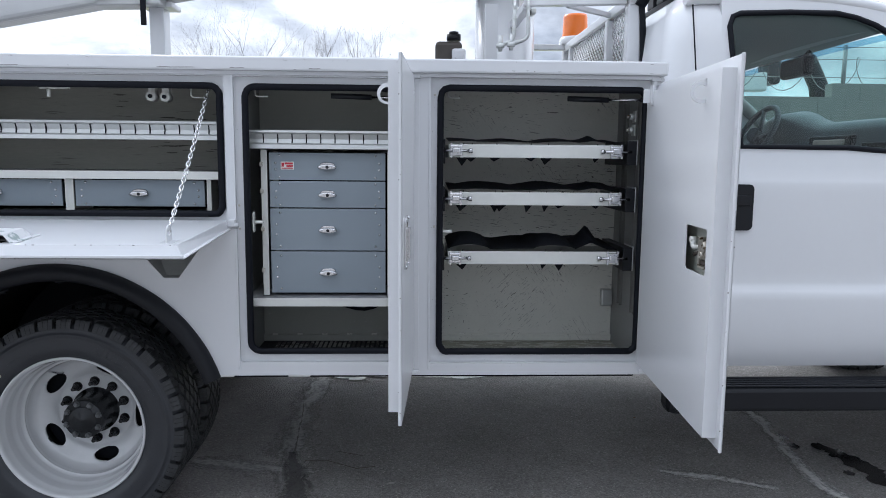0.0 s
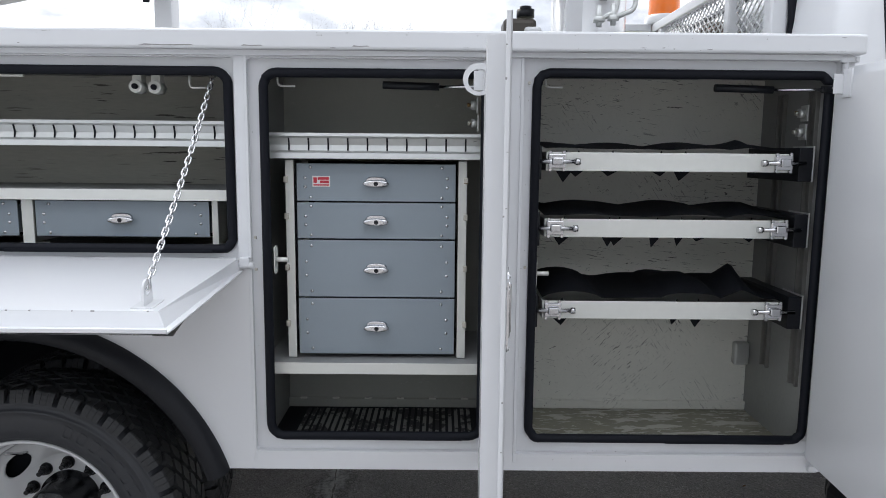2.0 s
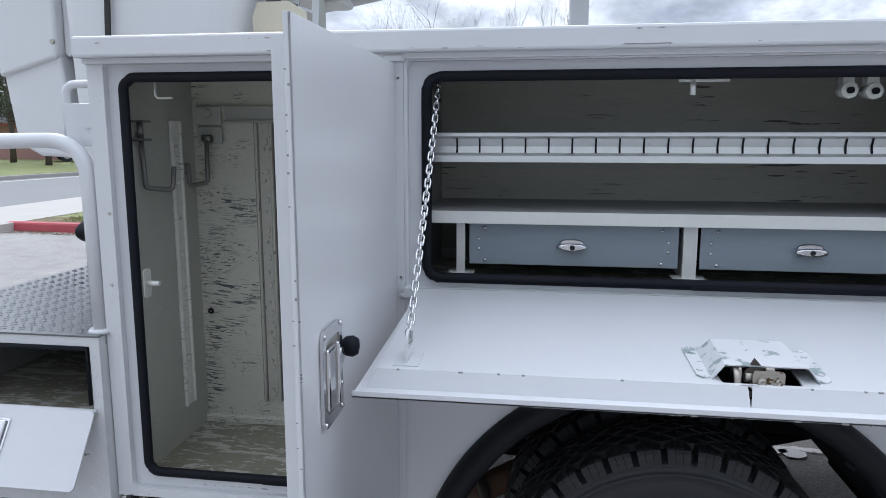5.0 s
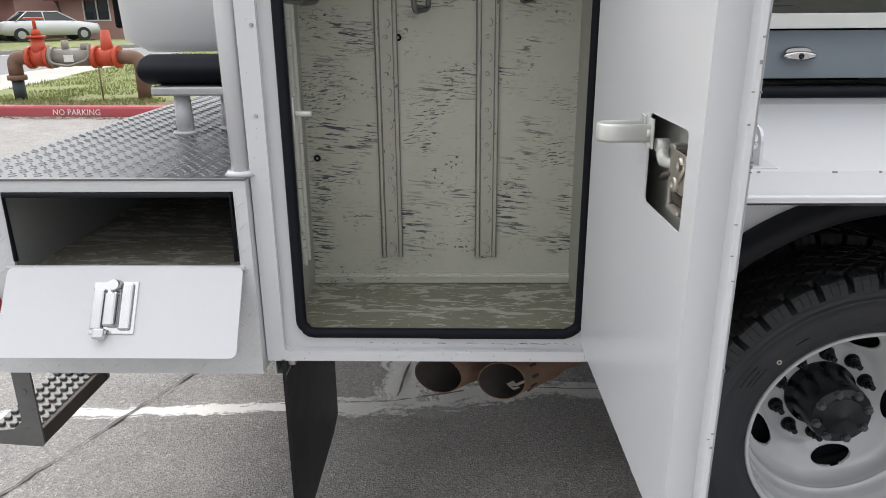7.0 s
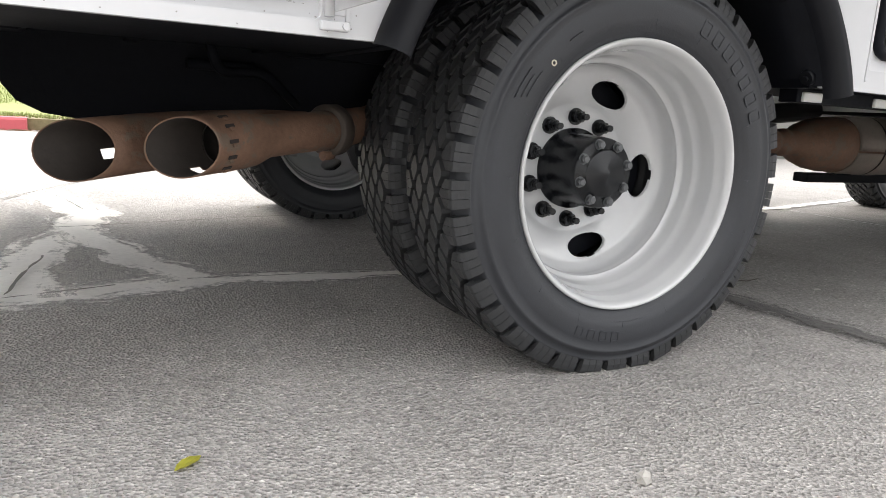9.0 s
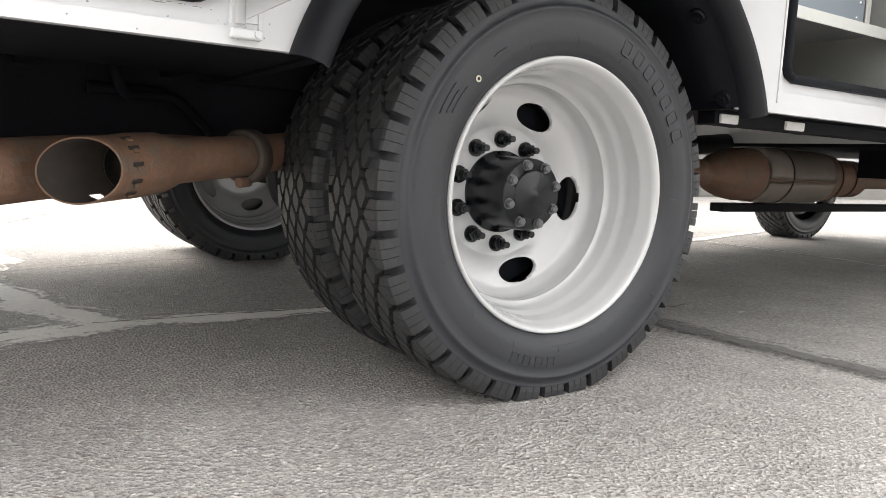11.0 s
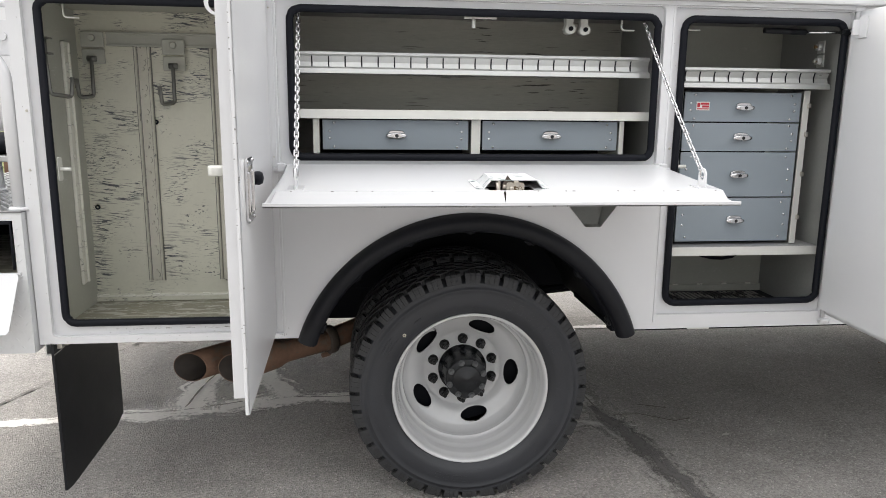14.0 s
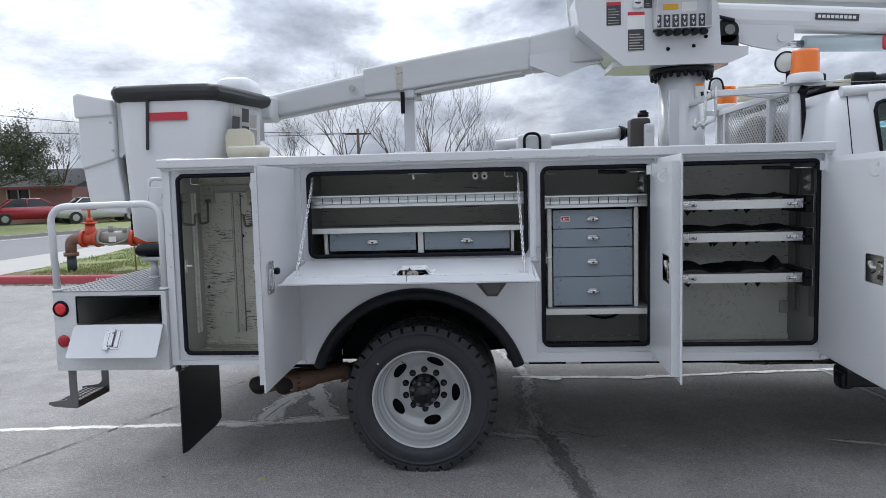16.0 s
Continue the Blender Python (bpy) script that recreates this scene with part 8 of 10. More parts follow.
sn = part("boom_sign", bm, M["dark_label"], lift, "black strip label with plain white bars")
for k in range(9):
    bm = bmesh.new()
    bx(bm, 1.60 + k * 0.027, 1.60 + k * 0.027 + 0.019, 1.1040, 1.1065, 2.530, 2.549)
    bm.transform(Matrix.Translation((1.72, 0, 2.54)) @ Matrix.Rotation(radians(4.0), 4, "Y") @ Matrix.Translation((-1.72, 0, -2.54)))
    part("label_bar", bm, M["white_label"], sn)

# ---- work bucket ----
bucket = thing("work_bucket", "white fibreglass work bucket with a black vinyl cover", "bucket", at=(-2.5, 1.1, 1.2))
def loft(rings, cap0=True, cap1=True):
    bm = bmesh.new()
    rs = [[bm.verts.new(p) for p in r] for r in rings]
    for a, b in zip(rs, rs[1:]):
        for i in range(len(a)):
            f = bm.faces.new((a[i], a[(i + 1) % len(a)], b[(i + 1) % len(b)], b[i]))
            f.smooth = True
    if cap0:
        bm.faces.new(rs[0][::-1])
    if cap1:
        bm.faces.new(rs[-1])
    return bm


BO = Vector((-2.5, 1.1, 1.2))
def bucket_ring(z, grow=0.0):
    f = (z - 1.21) / 0.95
    x0, x1 = -2.842 - 0.033 * f - grow, -2.305 + 0.06 * f + grow
    y0, y1 = 0.80 - 0.02 * f - grow, 1.42 + grow
    xr = x1 + 0.22 + 0.0 * f
    if z < 1.25:
        k = (1.25 - z) / 0.04 * 0.05
        x0, x1, y0, y1, xr = x0 + k, x1 - k, y0 + k, y1 - k, xr - k
    pts = rr(x0, x1, y0, y1, 0.07, 6)
    # the front side is splayed towards the boom
    return [(x + (max(0.0, (y - y0 - 0.02)) * 0.22 if x > (x0 + x1) / 2 else 0.0) - BO.x, y - BO.y, z - BO.z) for x, y in pts]


part("bucket_shell", loft([bucket_ring(z) for z in (1.212, 1.222, 1.25, 1.5, 1.8, 2.10, 2.16)]), M["fibre"], bucket)
bm = loft([bucket_ring(z, g) for z, g in ((2.112, 0.006), (2.118, 0.024), (2.138, 0.036), (2.162, 0.040), (2.188, 0.034), (2.208, 0.010), (2.214, -0.05), (2.218, -0.15))])
bmesh.ops.subdivide_edges(bm, edges=bm.edges[:], cuts=2, use_grid_fill=True)
for v in bm.verts:                                        # slack, wrinkled vinyl
    k = noise.noise(v.co * 7.0) * 0.016 + noise.noise(Vector((v.co.x * 14.0, v.co.y * 14.0, v.co.z * 34.0))) * 0.009
    v.co += Vector((v.co.x - 0.05, v.co.y, 0.0)).normalized() * k + Vector((0, 0, k * 0.7))
for f in bm.faces:
    f.smooth = True
part("vinyl_cover", bm, M["vinyl"], bucket, "black padded vinyl bucket cover")
bm = bmesh.new()
bx(bm, -2.665, -2.41, 0.770, 0.776, 1.985, 2.035)
bm.transform(Matrix.Translation(-BO) @ Matrix.Rotation(radians(0), 4, "Y"))
rl = part("red_label", bm, M["red_label"], bucket, "red strip label")
bm = bmesh.new()
bx(bm, -2.669, -2.649, 0.762, 0.772, 1.80, 2.13, 0.003)
bm.transform(Matrix.Translation(-BO) @ Matrix.Translation((-2.66, 0.77, 2.13)) @ Matrix.Rotation(radians(3), 4, "Y") @ Matrix.Translation((2.66, -0.77, -2.13)))
part("cover_strap", bm, M["vinyl"], bucket)
for k, (u, z0, z1) in enumerate(((0.10, 1.88, 2.02), (0.10, 2.03, 2.075), (0.20, 1.99, 2.08), (0.30, 1.96, 2.05), (0.22, 1.80, 1.965), (0.32, 1.80, 1.95))):
    bm = bmesh.new()
    bx(bm, 0.0, 0.002, 0.0, 0.085, z0 - BO.z, z1 - BO.z)
    y = 0.84 + u
    f = ((z0 + z1) / 2 - 1.21) / 0.95
    xx = -2.305 + 0.06 * f + (y - 0.80) * 0.22
    bm.transform(Matrix.Translation((xx - BO.x + 0.004, y - BO.y, 0)) @ Matrix.Rotation(radians(-12.4), 4, "Z") @ Matrix.Rotation(radians(3.6), 4, "Y"))
    part("warning_label", bm, M["dark_label" if k % 2 == 0 else "concrete"], bucket)
part("foot_step", loft([[(x - BO.x, y - BO.y, z - BO.z) for x, y in rr(-2.19 - g, -1.96 + g, 0.82 - g, 1.02 + g, 0.05, 5)] for z, g in ((1.70, -0.03), (1.73, 0.0), (1.80, 0.01), (1.815, 0.0))]), M["cream"], bucket, "cream moulded step")
bm = bmesh.new()
plate(bm, [(-2.20, 1.70), (-2.02, 1.70), (-2.03, 1.90), (-2.08, 1.93), (-2.19, 1.93), (-2.21, 1.88)], [], 0.88, 0.92)
bm.transform(Matrix.Translation(-BO))
part("step_back", bm, M["cream"], bucket)
# moulded cover hanging on the bucket's other side, and the lid behind
def moulded(outline_, y0, y1, bev=0.014):
    bm = bmesh.new()
    plate(bm, outline_, [], y0, y1)
    bmesh.ops.remove_doubles(bm, verts=bm.verts[:], dist=1e-5)
    bmesh.ops.recalc_face_normals(bm, faces=bm.faces[:])
    sharp = [e for e in bm.edges if len(e.link_faces) == 2 and e.calc_face_angle(0.0) > 0.6]
    bmesh.ops.bevel(bm, geom=sharp, offset=bev, segments=3, affect="EDGES", profile=0.5, clamp_overlap=True)
    bm.transform(Matrix.Translation(-BO))
    return bm


mc = part("moulded_cover", moulded([(-3.179, 2.034), (-3.180, 1.690), (-2.943, 1.757), (-2.938, 2.046)], 0.862, 1.36), M["fibre"], bucket, "white moulded fibreglass cover")
part("cover_foot", moulded([(-3.176, 1.705), (-3.146, 1.489), (-3.106, 1.435), (-3.056, 1.407), (-2.892, 1.398), (-2.945, 1.770)], 0.880, 1.35), M["fibre"], mc)
part("cover_head", moulded([(-3.200, 2.172), (-3.162, 2.186), (-2.940, 2.137), (-2.937, 2.036), (-3.194, 2.024)], 0.846, 1.38), M["fibre"], mc)
part("cover_flange", moulded([(-2.936, 2.120), (-2.898, 2.110), (-2.888, 1.800), (-2.925, 1.760), (-2.940, 1.775)], 0.905, 1.30, 0.006), M["fibre"], mc)
for x, z in ((-2.962, 1.992), (-2.955, 1.812)):
    bm = bmesh.new()
    cyl(bm, (x, 0.864, z), (x, 0.857, z), 0.010, 0.008, seg=12)
    bm.transform(Matrix.Translation(-BO))
    part("cover_bolt", bm, M["steel"], mc)
# black block put in for the shade in the gap beside the bucket
bm = bmesh.new()
bx(bm, -2.915, -2.865, 0.95, 1.3, 1.28, 1.85, 0.01)
bm.transform(Matrix.Translation(-BO))
part("pivot_gap", bm, M["chassis"], bucket)
part("rear_lid", loft([[(x - BO.x, y - BO.y, z - BO.z) for x, y in rr(-2.44 + g, -2.17 - g, 1.30 + g, 1.62 - g, 0.05, 5)] for z, g in ((1.9, 0.0), (2.26, 0.0), (2.315, 0.02), (2.335, 0.05))]), M["fibre"], bucket)
bm = bmesh.new()
bx(bm, -2.36, -2.10, 1.55, 1.80, 2.05, 2.23, 0.02)
bm.transform(Matrix.Translation(-BO))
part("bucket_mount", bm, M["fibre"], bucket)

# ---- guard rack behind the cab, lights ----
rack = thing("cab_guard", "white steel cab guard with expanded metal mesh", "rack", at=(1.05, 0.9, 1.7))
RO = Vector((1.05, 0.9, 1.7))
def rpart(name, bm, m, label="", parent=None):
    bm.transform(Matrix.Translation(-RO))
    return part(name, bm, m, parent or rack, label)


def bar(p0, p1, w, h=None):
    """A square tube with flat faces level and upright."""
    p0, p1 = Vector(p0), Vector(p1)
    d = p1 - p0
    bm = bmesh.new()
    h = h or w
    bx(bm, 0, d.length, -w / 2, w / 2, -h / 2, h / 2, min(w, h) * 0.14, 2)
    bm.transform(Matrix.Translation(p0) @ d.to_track_quat("X", "Z").to_matrix().to_4x4())
    return bm


GX = 1.240                                                    # the guard stands across the truck, close behind the cab
for y, w in ((0.565, 0.056), (0.900, 0.050), (1.720, 0.040), (1.885, 0.050)):
    rpart("rack_post", bar((GX, y, 1.56), (GX, y, 2.005), w), M["white_clean"], "white square post")
rpart("rack_rail", bar((GX, 0.540, 2.025), (GX, 1.915, 2.025), 0.045, 0.042), M["white_clean"], "white square rail")
rpart("rack_rail", bar((0.790, 0.630, 2.024), (GX - 0.024, 0.585, 2.030), 0.045, 0.036), M["white_clean"])
rpart("rack_rail", bar((0.790, 1.820, 2.024), (GX - 0.024, 1.865, 2.030), 0.045, 0.036), M["white_clean"])
rpart("rack_rail", bar((0.812, 0.655, 2.02), (0.812, 1.795, 2.02), 0.036), M["white_clean"])
rpart("rack_brace", bar((0.98, 0.64, 2.018), (GX - 0.026, 0.84, 2.018), 0.022), M["white_clean"])


def mesh_panel(bm, x0, x1, y_of, z0, top_of, step=0.030):
    """Expanded metal: two sets of slanting strips."""
    for sgn in (1, -1):
        for k in range(-40, 60):
            xs = x0 + k * step
            seg = []
            for i in range(60):
                zz = z0 + i * 0.012
                xx = xs + sgn * (zz - z0) * 1.3
                if x0 <= xx <= x1 and zz <= top_of(xx):
                    seg.append((xx, y_of(xx), zz))
            if len(seg) >= 2:
                tube(bm, [seg[0], seg[-1]], 0.0032, 4)
    return bm


for ya, yb in ((0.592, 0.874), (0.926, 1.699), (1.741, 1.859)):
    bm = mesh_panel(bmesh.new(), ya, yb, lambda x: 0.0, 1.57, lambda x: 2.003, 0.044)
    bm.transform(Matrix(((0, 1, 0, GX), (1, 0, 0, 0.0), (0, 0, 1, 0), (0, 0, 0, 1))))
    rpart("guard_mesh", bm, M["mesh_white"], "expanded metal mesh")
bm = bmesh.new()
tube(bm, [(1.262, 0.53, 2.02), (1.270, 0.53, 1.95), (1.282, 0.53, 1.75), (1.29, 0.53, 1.60)], 0.013, 8)
cyl(bm, (1.250, 0.53, 2.025), (1.285, 0.53, 2.005), 0.024, seg=10)
cyl(bm, (1.29, 0.53, 1.70), (1.29, 0.53, 1.745), 0.022, seg=10)
rpart("lamp_cable", bm, M["rubber"])
bm = bmesh.new()
bx(bm, 1.285, 1.345, 0.66, 0.72, 1.62, 1.905, 0.012, 2)
rpart("cable_box", bm, M["plastic"])
# two grounding clamps hanging on the rail
for x, z0, z1, foot in ((0.748, 1.965, 2.052, 0.690), (0.806, 1.970, 2.060, 0.735)):
    bm = bmesh.new()
    tube(bm, arc_path([(x, 0.602, z1), (x, 0.598, z0 - 0.10), (foot, 0.59, z0 - 0.128)], 0.025), 0.0135, 8, flat=0.6)
    cyl(bm, (foot, 0.59, z0 - 0.150), (foot, 0.59, z0 - 0.085), 0.009, seg=8)
    cyl(bm, (foot, 0.59, z0 - 0.136), (foot, 0.59, z0 - 0.120), 0.019, seg=6)
    for k in range(3):
        cyl(bm, (x, 0.592, z0 - 0.06 + k * 0.045), (x, 0.582, z0 - 0.06 + k * 0.045), 0.006, seg=8)
    rpart("grounding_clamp", bm, M["galv"], "steel ground clamp with a threaded foot")
bm = bmesh.new()
tube(bm, arc_path([(0.775, 0.62, 2.045), (0.785, 0.62, 2.11), (0.845, 0.62, 2.11), (0.86, 0.62, 2.045)], 0.035), 0.006, 8)
rpart("clamp_cable", bm, M["rubber"])
bm = bmesh.new()
bx(bm, 1.17, 1.42, 0.46, 0.62, 2.049, 2.057, 0.003)
rpart("beacon_shelf", bm, M["white_clean"])
BE = Vector((1.282, 0.54, 2.057))
beacon = thing("beacon_light", "orange rotating beacon on a white base", "beacon", at=BE)
bm = bmesh.new()
lathe(bm, [(0.0, 0.0), (0.094, 0.0), (0.095, 0.010), (0.092, 0.040), (0.084, 0.050), (0.0, 0.050)], 36)
bm.transform(Matrix.Rotation(radians(90), 4, "X"))
part("beacon_base", bm, M["white_clean"], beacon)
bm = bmesh.new()
pr = [(0.077, 0.050)]
for i in range(9):
    pr += [(0.0768 - 0.0006 * i, 0.053 + i * 0.0135), (0.0756 - 0.0006 * i, 0.060 + i * 0.0135)]
lathe(bm, pr + [(0.069, 0.180), (0.0, 0.185)], 36)
bm.transform(Matrix.Rotation(radians(90), 4, "X"))
part("beacon_lens", bm, M["orange"], beacon, "ribbed orange lens")
bm = bmesh.new()
bx(bm, 1.265, 1.42, 1.80, 1.96, 2.034, 2.042, 0.003)
bx(bm, 1.215, 1.30, 1.88, 1.96, 2.026, 2.033, 0.003)
rpart("beacon_shelf", bm, M["white_clean"])
copy_thing(beacon, Matrix.Translation((1.286, 1.880, 2.042)))
bm = bmesh.new()
lathe(bm, [(0.0, -0.012), (0.035, -0.009), (0.056, -0.004)], 28)
bm.transform(Matrix.Translation((1.242, 0.70, 2.201)) @ Matrix.Rotation(radians(-42), 4, "Z"))
wlamp = solid("work_light", bm, M["lamp_glass"], "round work light with a dark rim on the cab guard", "light")
bm = bmesh.new()
lathe(bm, [(0.055, -0.006), (0.059, -0.014), (0.064, -0.010), (0.063, 0.02), (0.040, 0.06), (0.0, 0.07)], 28)
cyl(bm, (0, 0.03, -0.06), (0, 0.03, -0.14), 0.012, seg=8)
bm.transform(Matrix.Translation((1.242, 0.70, 2.201)) @ Matrix.Rotation(radians(-42), 4, "Z"))
part("lamp_housing", bm, M["plastic"], wlamp)
bm = bmesh.new()
for y in (0.0, 0.13):
    bx(bm, 1.47, 1.50, 0.75 + y, 0.86 + y, 2.055, 2.14, 0.012)
    bx(bm, 1.43, 1.48, 0.76 + y, 0.85 + y, 2.065, 2.13, 0.006)
bx(bm, 1.45, 1.62, 0.74, 1.0, 2.035, 2.06, 0.006)
fl = solid("flood_lights", bm, M["plastic"], "pair of black square flood lights on the cab roof", "light")
bm = bmesh.new()
bx(bm, 0.80, 0.90, 0.95, 1.02, 2.04, 2.075, 0.012)
strobe = solid("light_bar", bm, M["lamp_glass"], "small clear light bar with a black band on the guard", "light")
bm = bmesh.new()
bx(bm, 0.825, 0.875, 0.944, 1.0, 2.036, 2.079, 0.008)
part("light_band", bm, M["plastic"], strobe, "black band")

bm = bmesh.new()
cyl(bm, (0.835, 0.66, 2.075), (0.865, 0.78, 2.075), 0.034, seg=20)
solid("spot_light", bm, M["lamp_glass"], "small chrome spot light on the guard rail", "light")

# things on the bed: oil tank, white tube, small rail
bm = bmesh.new()
bx(bm, 0.432, 0.565, 1.15, 1.28, 0.965, 1.945, 0.02, 3)
tank = solid("oil_tank", bm, mat("brown_grey_tank_paint", (0.065, 0.056, 0.048), 0.45, 0.2, 0.1, 40, 0.2, 4), "grey-brown hydraulic oil tank with a black filler cap", "tank")
bm = bmesh.new()
cyl(bm, (0.525, 1.21, 1.955), (0.525, 1.21, 1.985), 0.036, seg=18)
cyl(bm, (0.525, 1.21, 1.985), (0.525, 1.21, 1.998), 0.024, seg=18)
part("filler_cap", bm, M["plastic"], tank)
bm = bmesh.new()
bx(bm, 0.512, 0.580, 1.11, 1.145, 1.6, 1.905, 0.012)
cyl(bm, (0.540, 1.11, 1.865), (0.540, 1.104, 1.865), 0.014, seg=14)
part("tank_bracket", bm, M["white_clean"], tank)
bm = bmesh.new()
cyl(bm, (-0.45, 1.80, 1.825), (0.49, 1.80, 1.897), 0.045, seg=24)
wt = solid("white_tube", bm, M["fibre"], "white fibreglass tube lying on the truck bed", "tube")
bm = bmesh.new()
cyl(bm, (0.48, 1.80, 1.896), (0.52, 1.80, 1.899), 0.058, 0.042, seg=20)
cyl(bm, (0.52, 1.80, 1.899), (0.62, 1.80, 1.906), 0.034, seg=20)
part("tube_end", bm, M["rubber"], wt)
bm = bmesh.new()
for x in (-0.5, 0.2):
    bx(bm, x, x + 0.05, 1.7, 1.9, 0.96, 1.785, 0.004)
part("tube_cradle", bm, M["white_clean"], wt)
bm = bmesh.new()
tube(bm, arc_path([(-0.255, 1.42, 0.97), (-0.255, 1.42, 1.885), (-0.145, 1.42, 1.885), (-0.145, 1.42, 0.97)], 0.05, 6), 0.010, 8)
solid("hoop", bm, M["rubber"], "black bent hoop standing on the bed", "hoop")
bm = bmesh.new()
bx(bm, -0.30, -0.06, 1.45, 1.75, 0.961, 1.885, 0.03, 3)
solid("white_bin", bm, M["fibre"], "white moulded bin standing on the truck bed", "bin")

rng = random.Random(31)
bm = bmesh.new()
for k in range(8):
    ry, rz = 0.52 - 0.034 * k, 0.36 - 0.024 * k
    tube(bm, [(1.257 + 0.004 * math.sin(3 * a + k), 1.20 + ry * math.cos(a) + 0.01 * rng.random(), 1.56 + rz * math.sin(a) + 0.008 * rng.random()) for a in [math.pi * (-0.05 + 1.1 * i / 26) for i in range(27)]], 0.0105, 8)
solid("rope_coil", bm, mat("grey_brown_rope", (0.24, 0.205, 0.175), 0.9, 0, 0.3, 60, 0.25, 9.0, 0.5, 160, stretch=(1, 1, 1)), "coiled grey-brown rope hung between the guard and cab", "rope")

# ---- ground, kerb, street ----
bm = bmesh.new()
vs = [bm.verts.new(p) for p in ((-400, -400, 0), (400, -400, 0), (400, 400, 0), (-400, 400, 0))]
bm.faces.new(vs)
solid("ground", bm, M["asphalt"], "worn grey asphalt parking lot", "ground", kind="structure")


def strip(pts, widths, seed, z=0.004, spread=1.75):
    """An uneven flat band along points on the ground."""
    rng = random.Random(seed)
    bm = bmesh.new()
    pts = [Vector((*p, 0)) for p in pts]
    fine, fw = [], []
    for (a, b), (wa, wb) in zip(zip(pts, pts[1:]), zip(widths, widths[1:])):
        n = max(2, int((b - a).length / 0.035))
        for i in range(n):
            fine.append(a.lerp(b, i / n))
            fw.append(wa + (wb - wa) * i / n)
    fine.append(pts[-1])
    fw.append(widths[-1])
    L, R = [], []
    for i, p in enumerate(fine):
        d = (fine[min(i + 1, len(fine) - 1)] - fine[max(i - 1, 0)]).normalized()
        nrm = Vector((-d.y, d.x, 0))
        w1 = fw[i] * 0.5 * (1 + 0.35 * noise.noise(p * 9.0 + Vector((seed, 0, 0)))) + rng.uniform(-0.004, 0.004)
        w2 = fw[i] * 0.5 * (1 + 0.35 * noise.noise(p * 9.0 + Vector((0, seed, 3)))) + rng.uniform(-0.004, 0.004)
        o = Vector((0, 0, z))
        L.append(bm.verts.new(p + nrm * w1 * spread + o))
        R.append(bm.verts.new(p - nrm * w2 * spread + o))
    uv = bm.loops.layers.uv.new("UVMap")
    for i in range(len(fine) - 1):
        f = bm.faces.new((L[i], R[i], R[i + 1], L[i + 1]))
        for lp, c in zip(f.loops, ((0.0, i), (1.0, i), (1.0, i + 1), (0.0, i + 1))):
            lp[uv].uv = (c[0], c[1] * 0.035)
    return bm


for k, (pts, ws, mk, lab) in enumerate((
        ([(-9.0, 0.25), (-3.75, 0.69), (-2.45, 0.79), (-2.05, 0.82), (-1.63, 0.93), (-1.04, 0.90), (-0.85, 0.93)], [0.045, 0.055, 0.07, 0.17, 0.15, 0.07, 0.05], "seal_grey", "pale filled crack across the asphalt"),
        ([(-2.02, 0.83), (-2.03, 1.25), (-1.90, 1.72), (-1.86, 2.10), (-2.12, 3.0), (-2.5, 4.6)], [0.17, 0.17, 0.16, 0.19, 0.15, 0.10], "seal_grey", "pale filled crack across the asphalt"),
        ([(-1.90, 1.75), (-1.74, 1.25), (-1.60, 0.95)], [0.14, 0.15, 0.14], "seal_grey", "pale filled crack across the asphalt"),
        ([(-0.50, 3.0), (-0.33, 2.4), (-0.23, 1.92), (-0.27, 1.25), (-0.24, 0.75), (-0.19, 0.42)], [0.08, 0.10, 0.13, 0.14, 0.17, 0.12], "seal_worn", "worn grey filled crack across the asphalt"),
        ([(-0.66, 0.64), (-0.42, 0.57), (-0.10, 0.50)], [0.06, 0.13, 0.05], "seal_worn", "worn grey patch in the asphalt"),
        ([(-0.23, 0.72), (-0.17, 0.40), (-0.07, -0.30), (0.05, -1.2), (0.2, -3.0)], [0.05, 0.12, 0.11, 0.12, 0.12], "seal_dark", "dark sealed crack across the asphalt"),
        ([(-3.6, -0.8), (-2.9, 0.9), (-2.0, 3.0), (-1.2, 5.0)], [0.005, 0.005, 0.005, 0.005], "seal_dark", "thin crack in the asphalt"),
        ([(-0.35, 1.90), (0.65, 1.86), (1.46, 1.98), (2.14, 2.05), (3.50, 2.44), (5.2, 2.9)], [0.05, 0.06, 0.05, 0.07, 0.06, 0.05], "seal_grey", "pale filled crack across the asphalt"),
        ([(2.10, 2.06), (2.14, 1.65), (2.17, 1.13), (2.10, 0.70), (2.05, 0.38), (2.3, -0.6)], [0.05, 0.06, 0.08, 0.06, 0.08, 0.05], "seal_worn", "worn grey filled crack across the asphalt"),
        ([(1.42, 0.48), (1.60, 0.42), (1.86, 0.30)], [0.04, 0.07, 0.04], "seal_worn", "worn grey scuff on the asphalt"),
)):
    if ws[0] == 0.005:
        mk = "crack"
    solid("crack_seal", strip(pts, ws, k + 1, 0.0025 + 0.0006 * k), M[mk], lab, "crack", kind="structure")
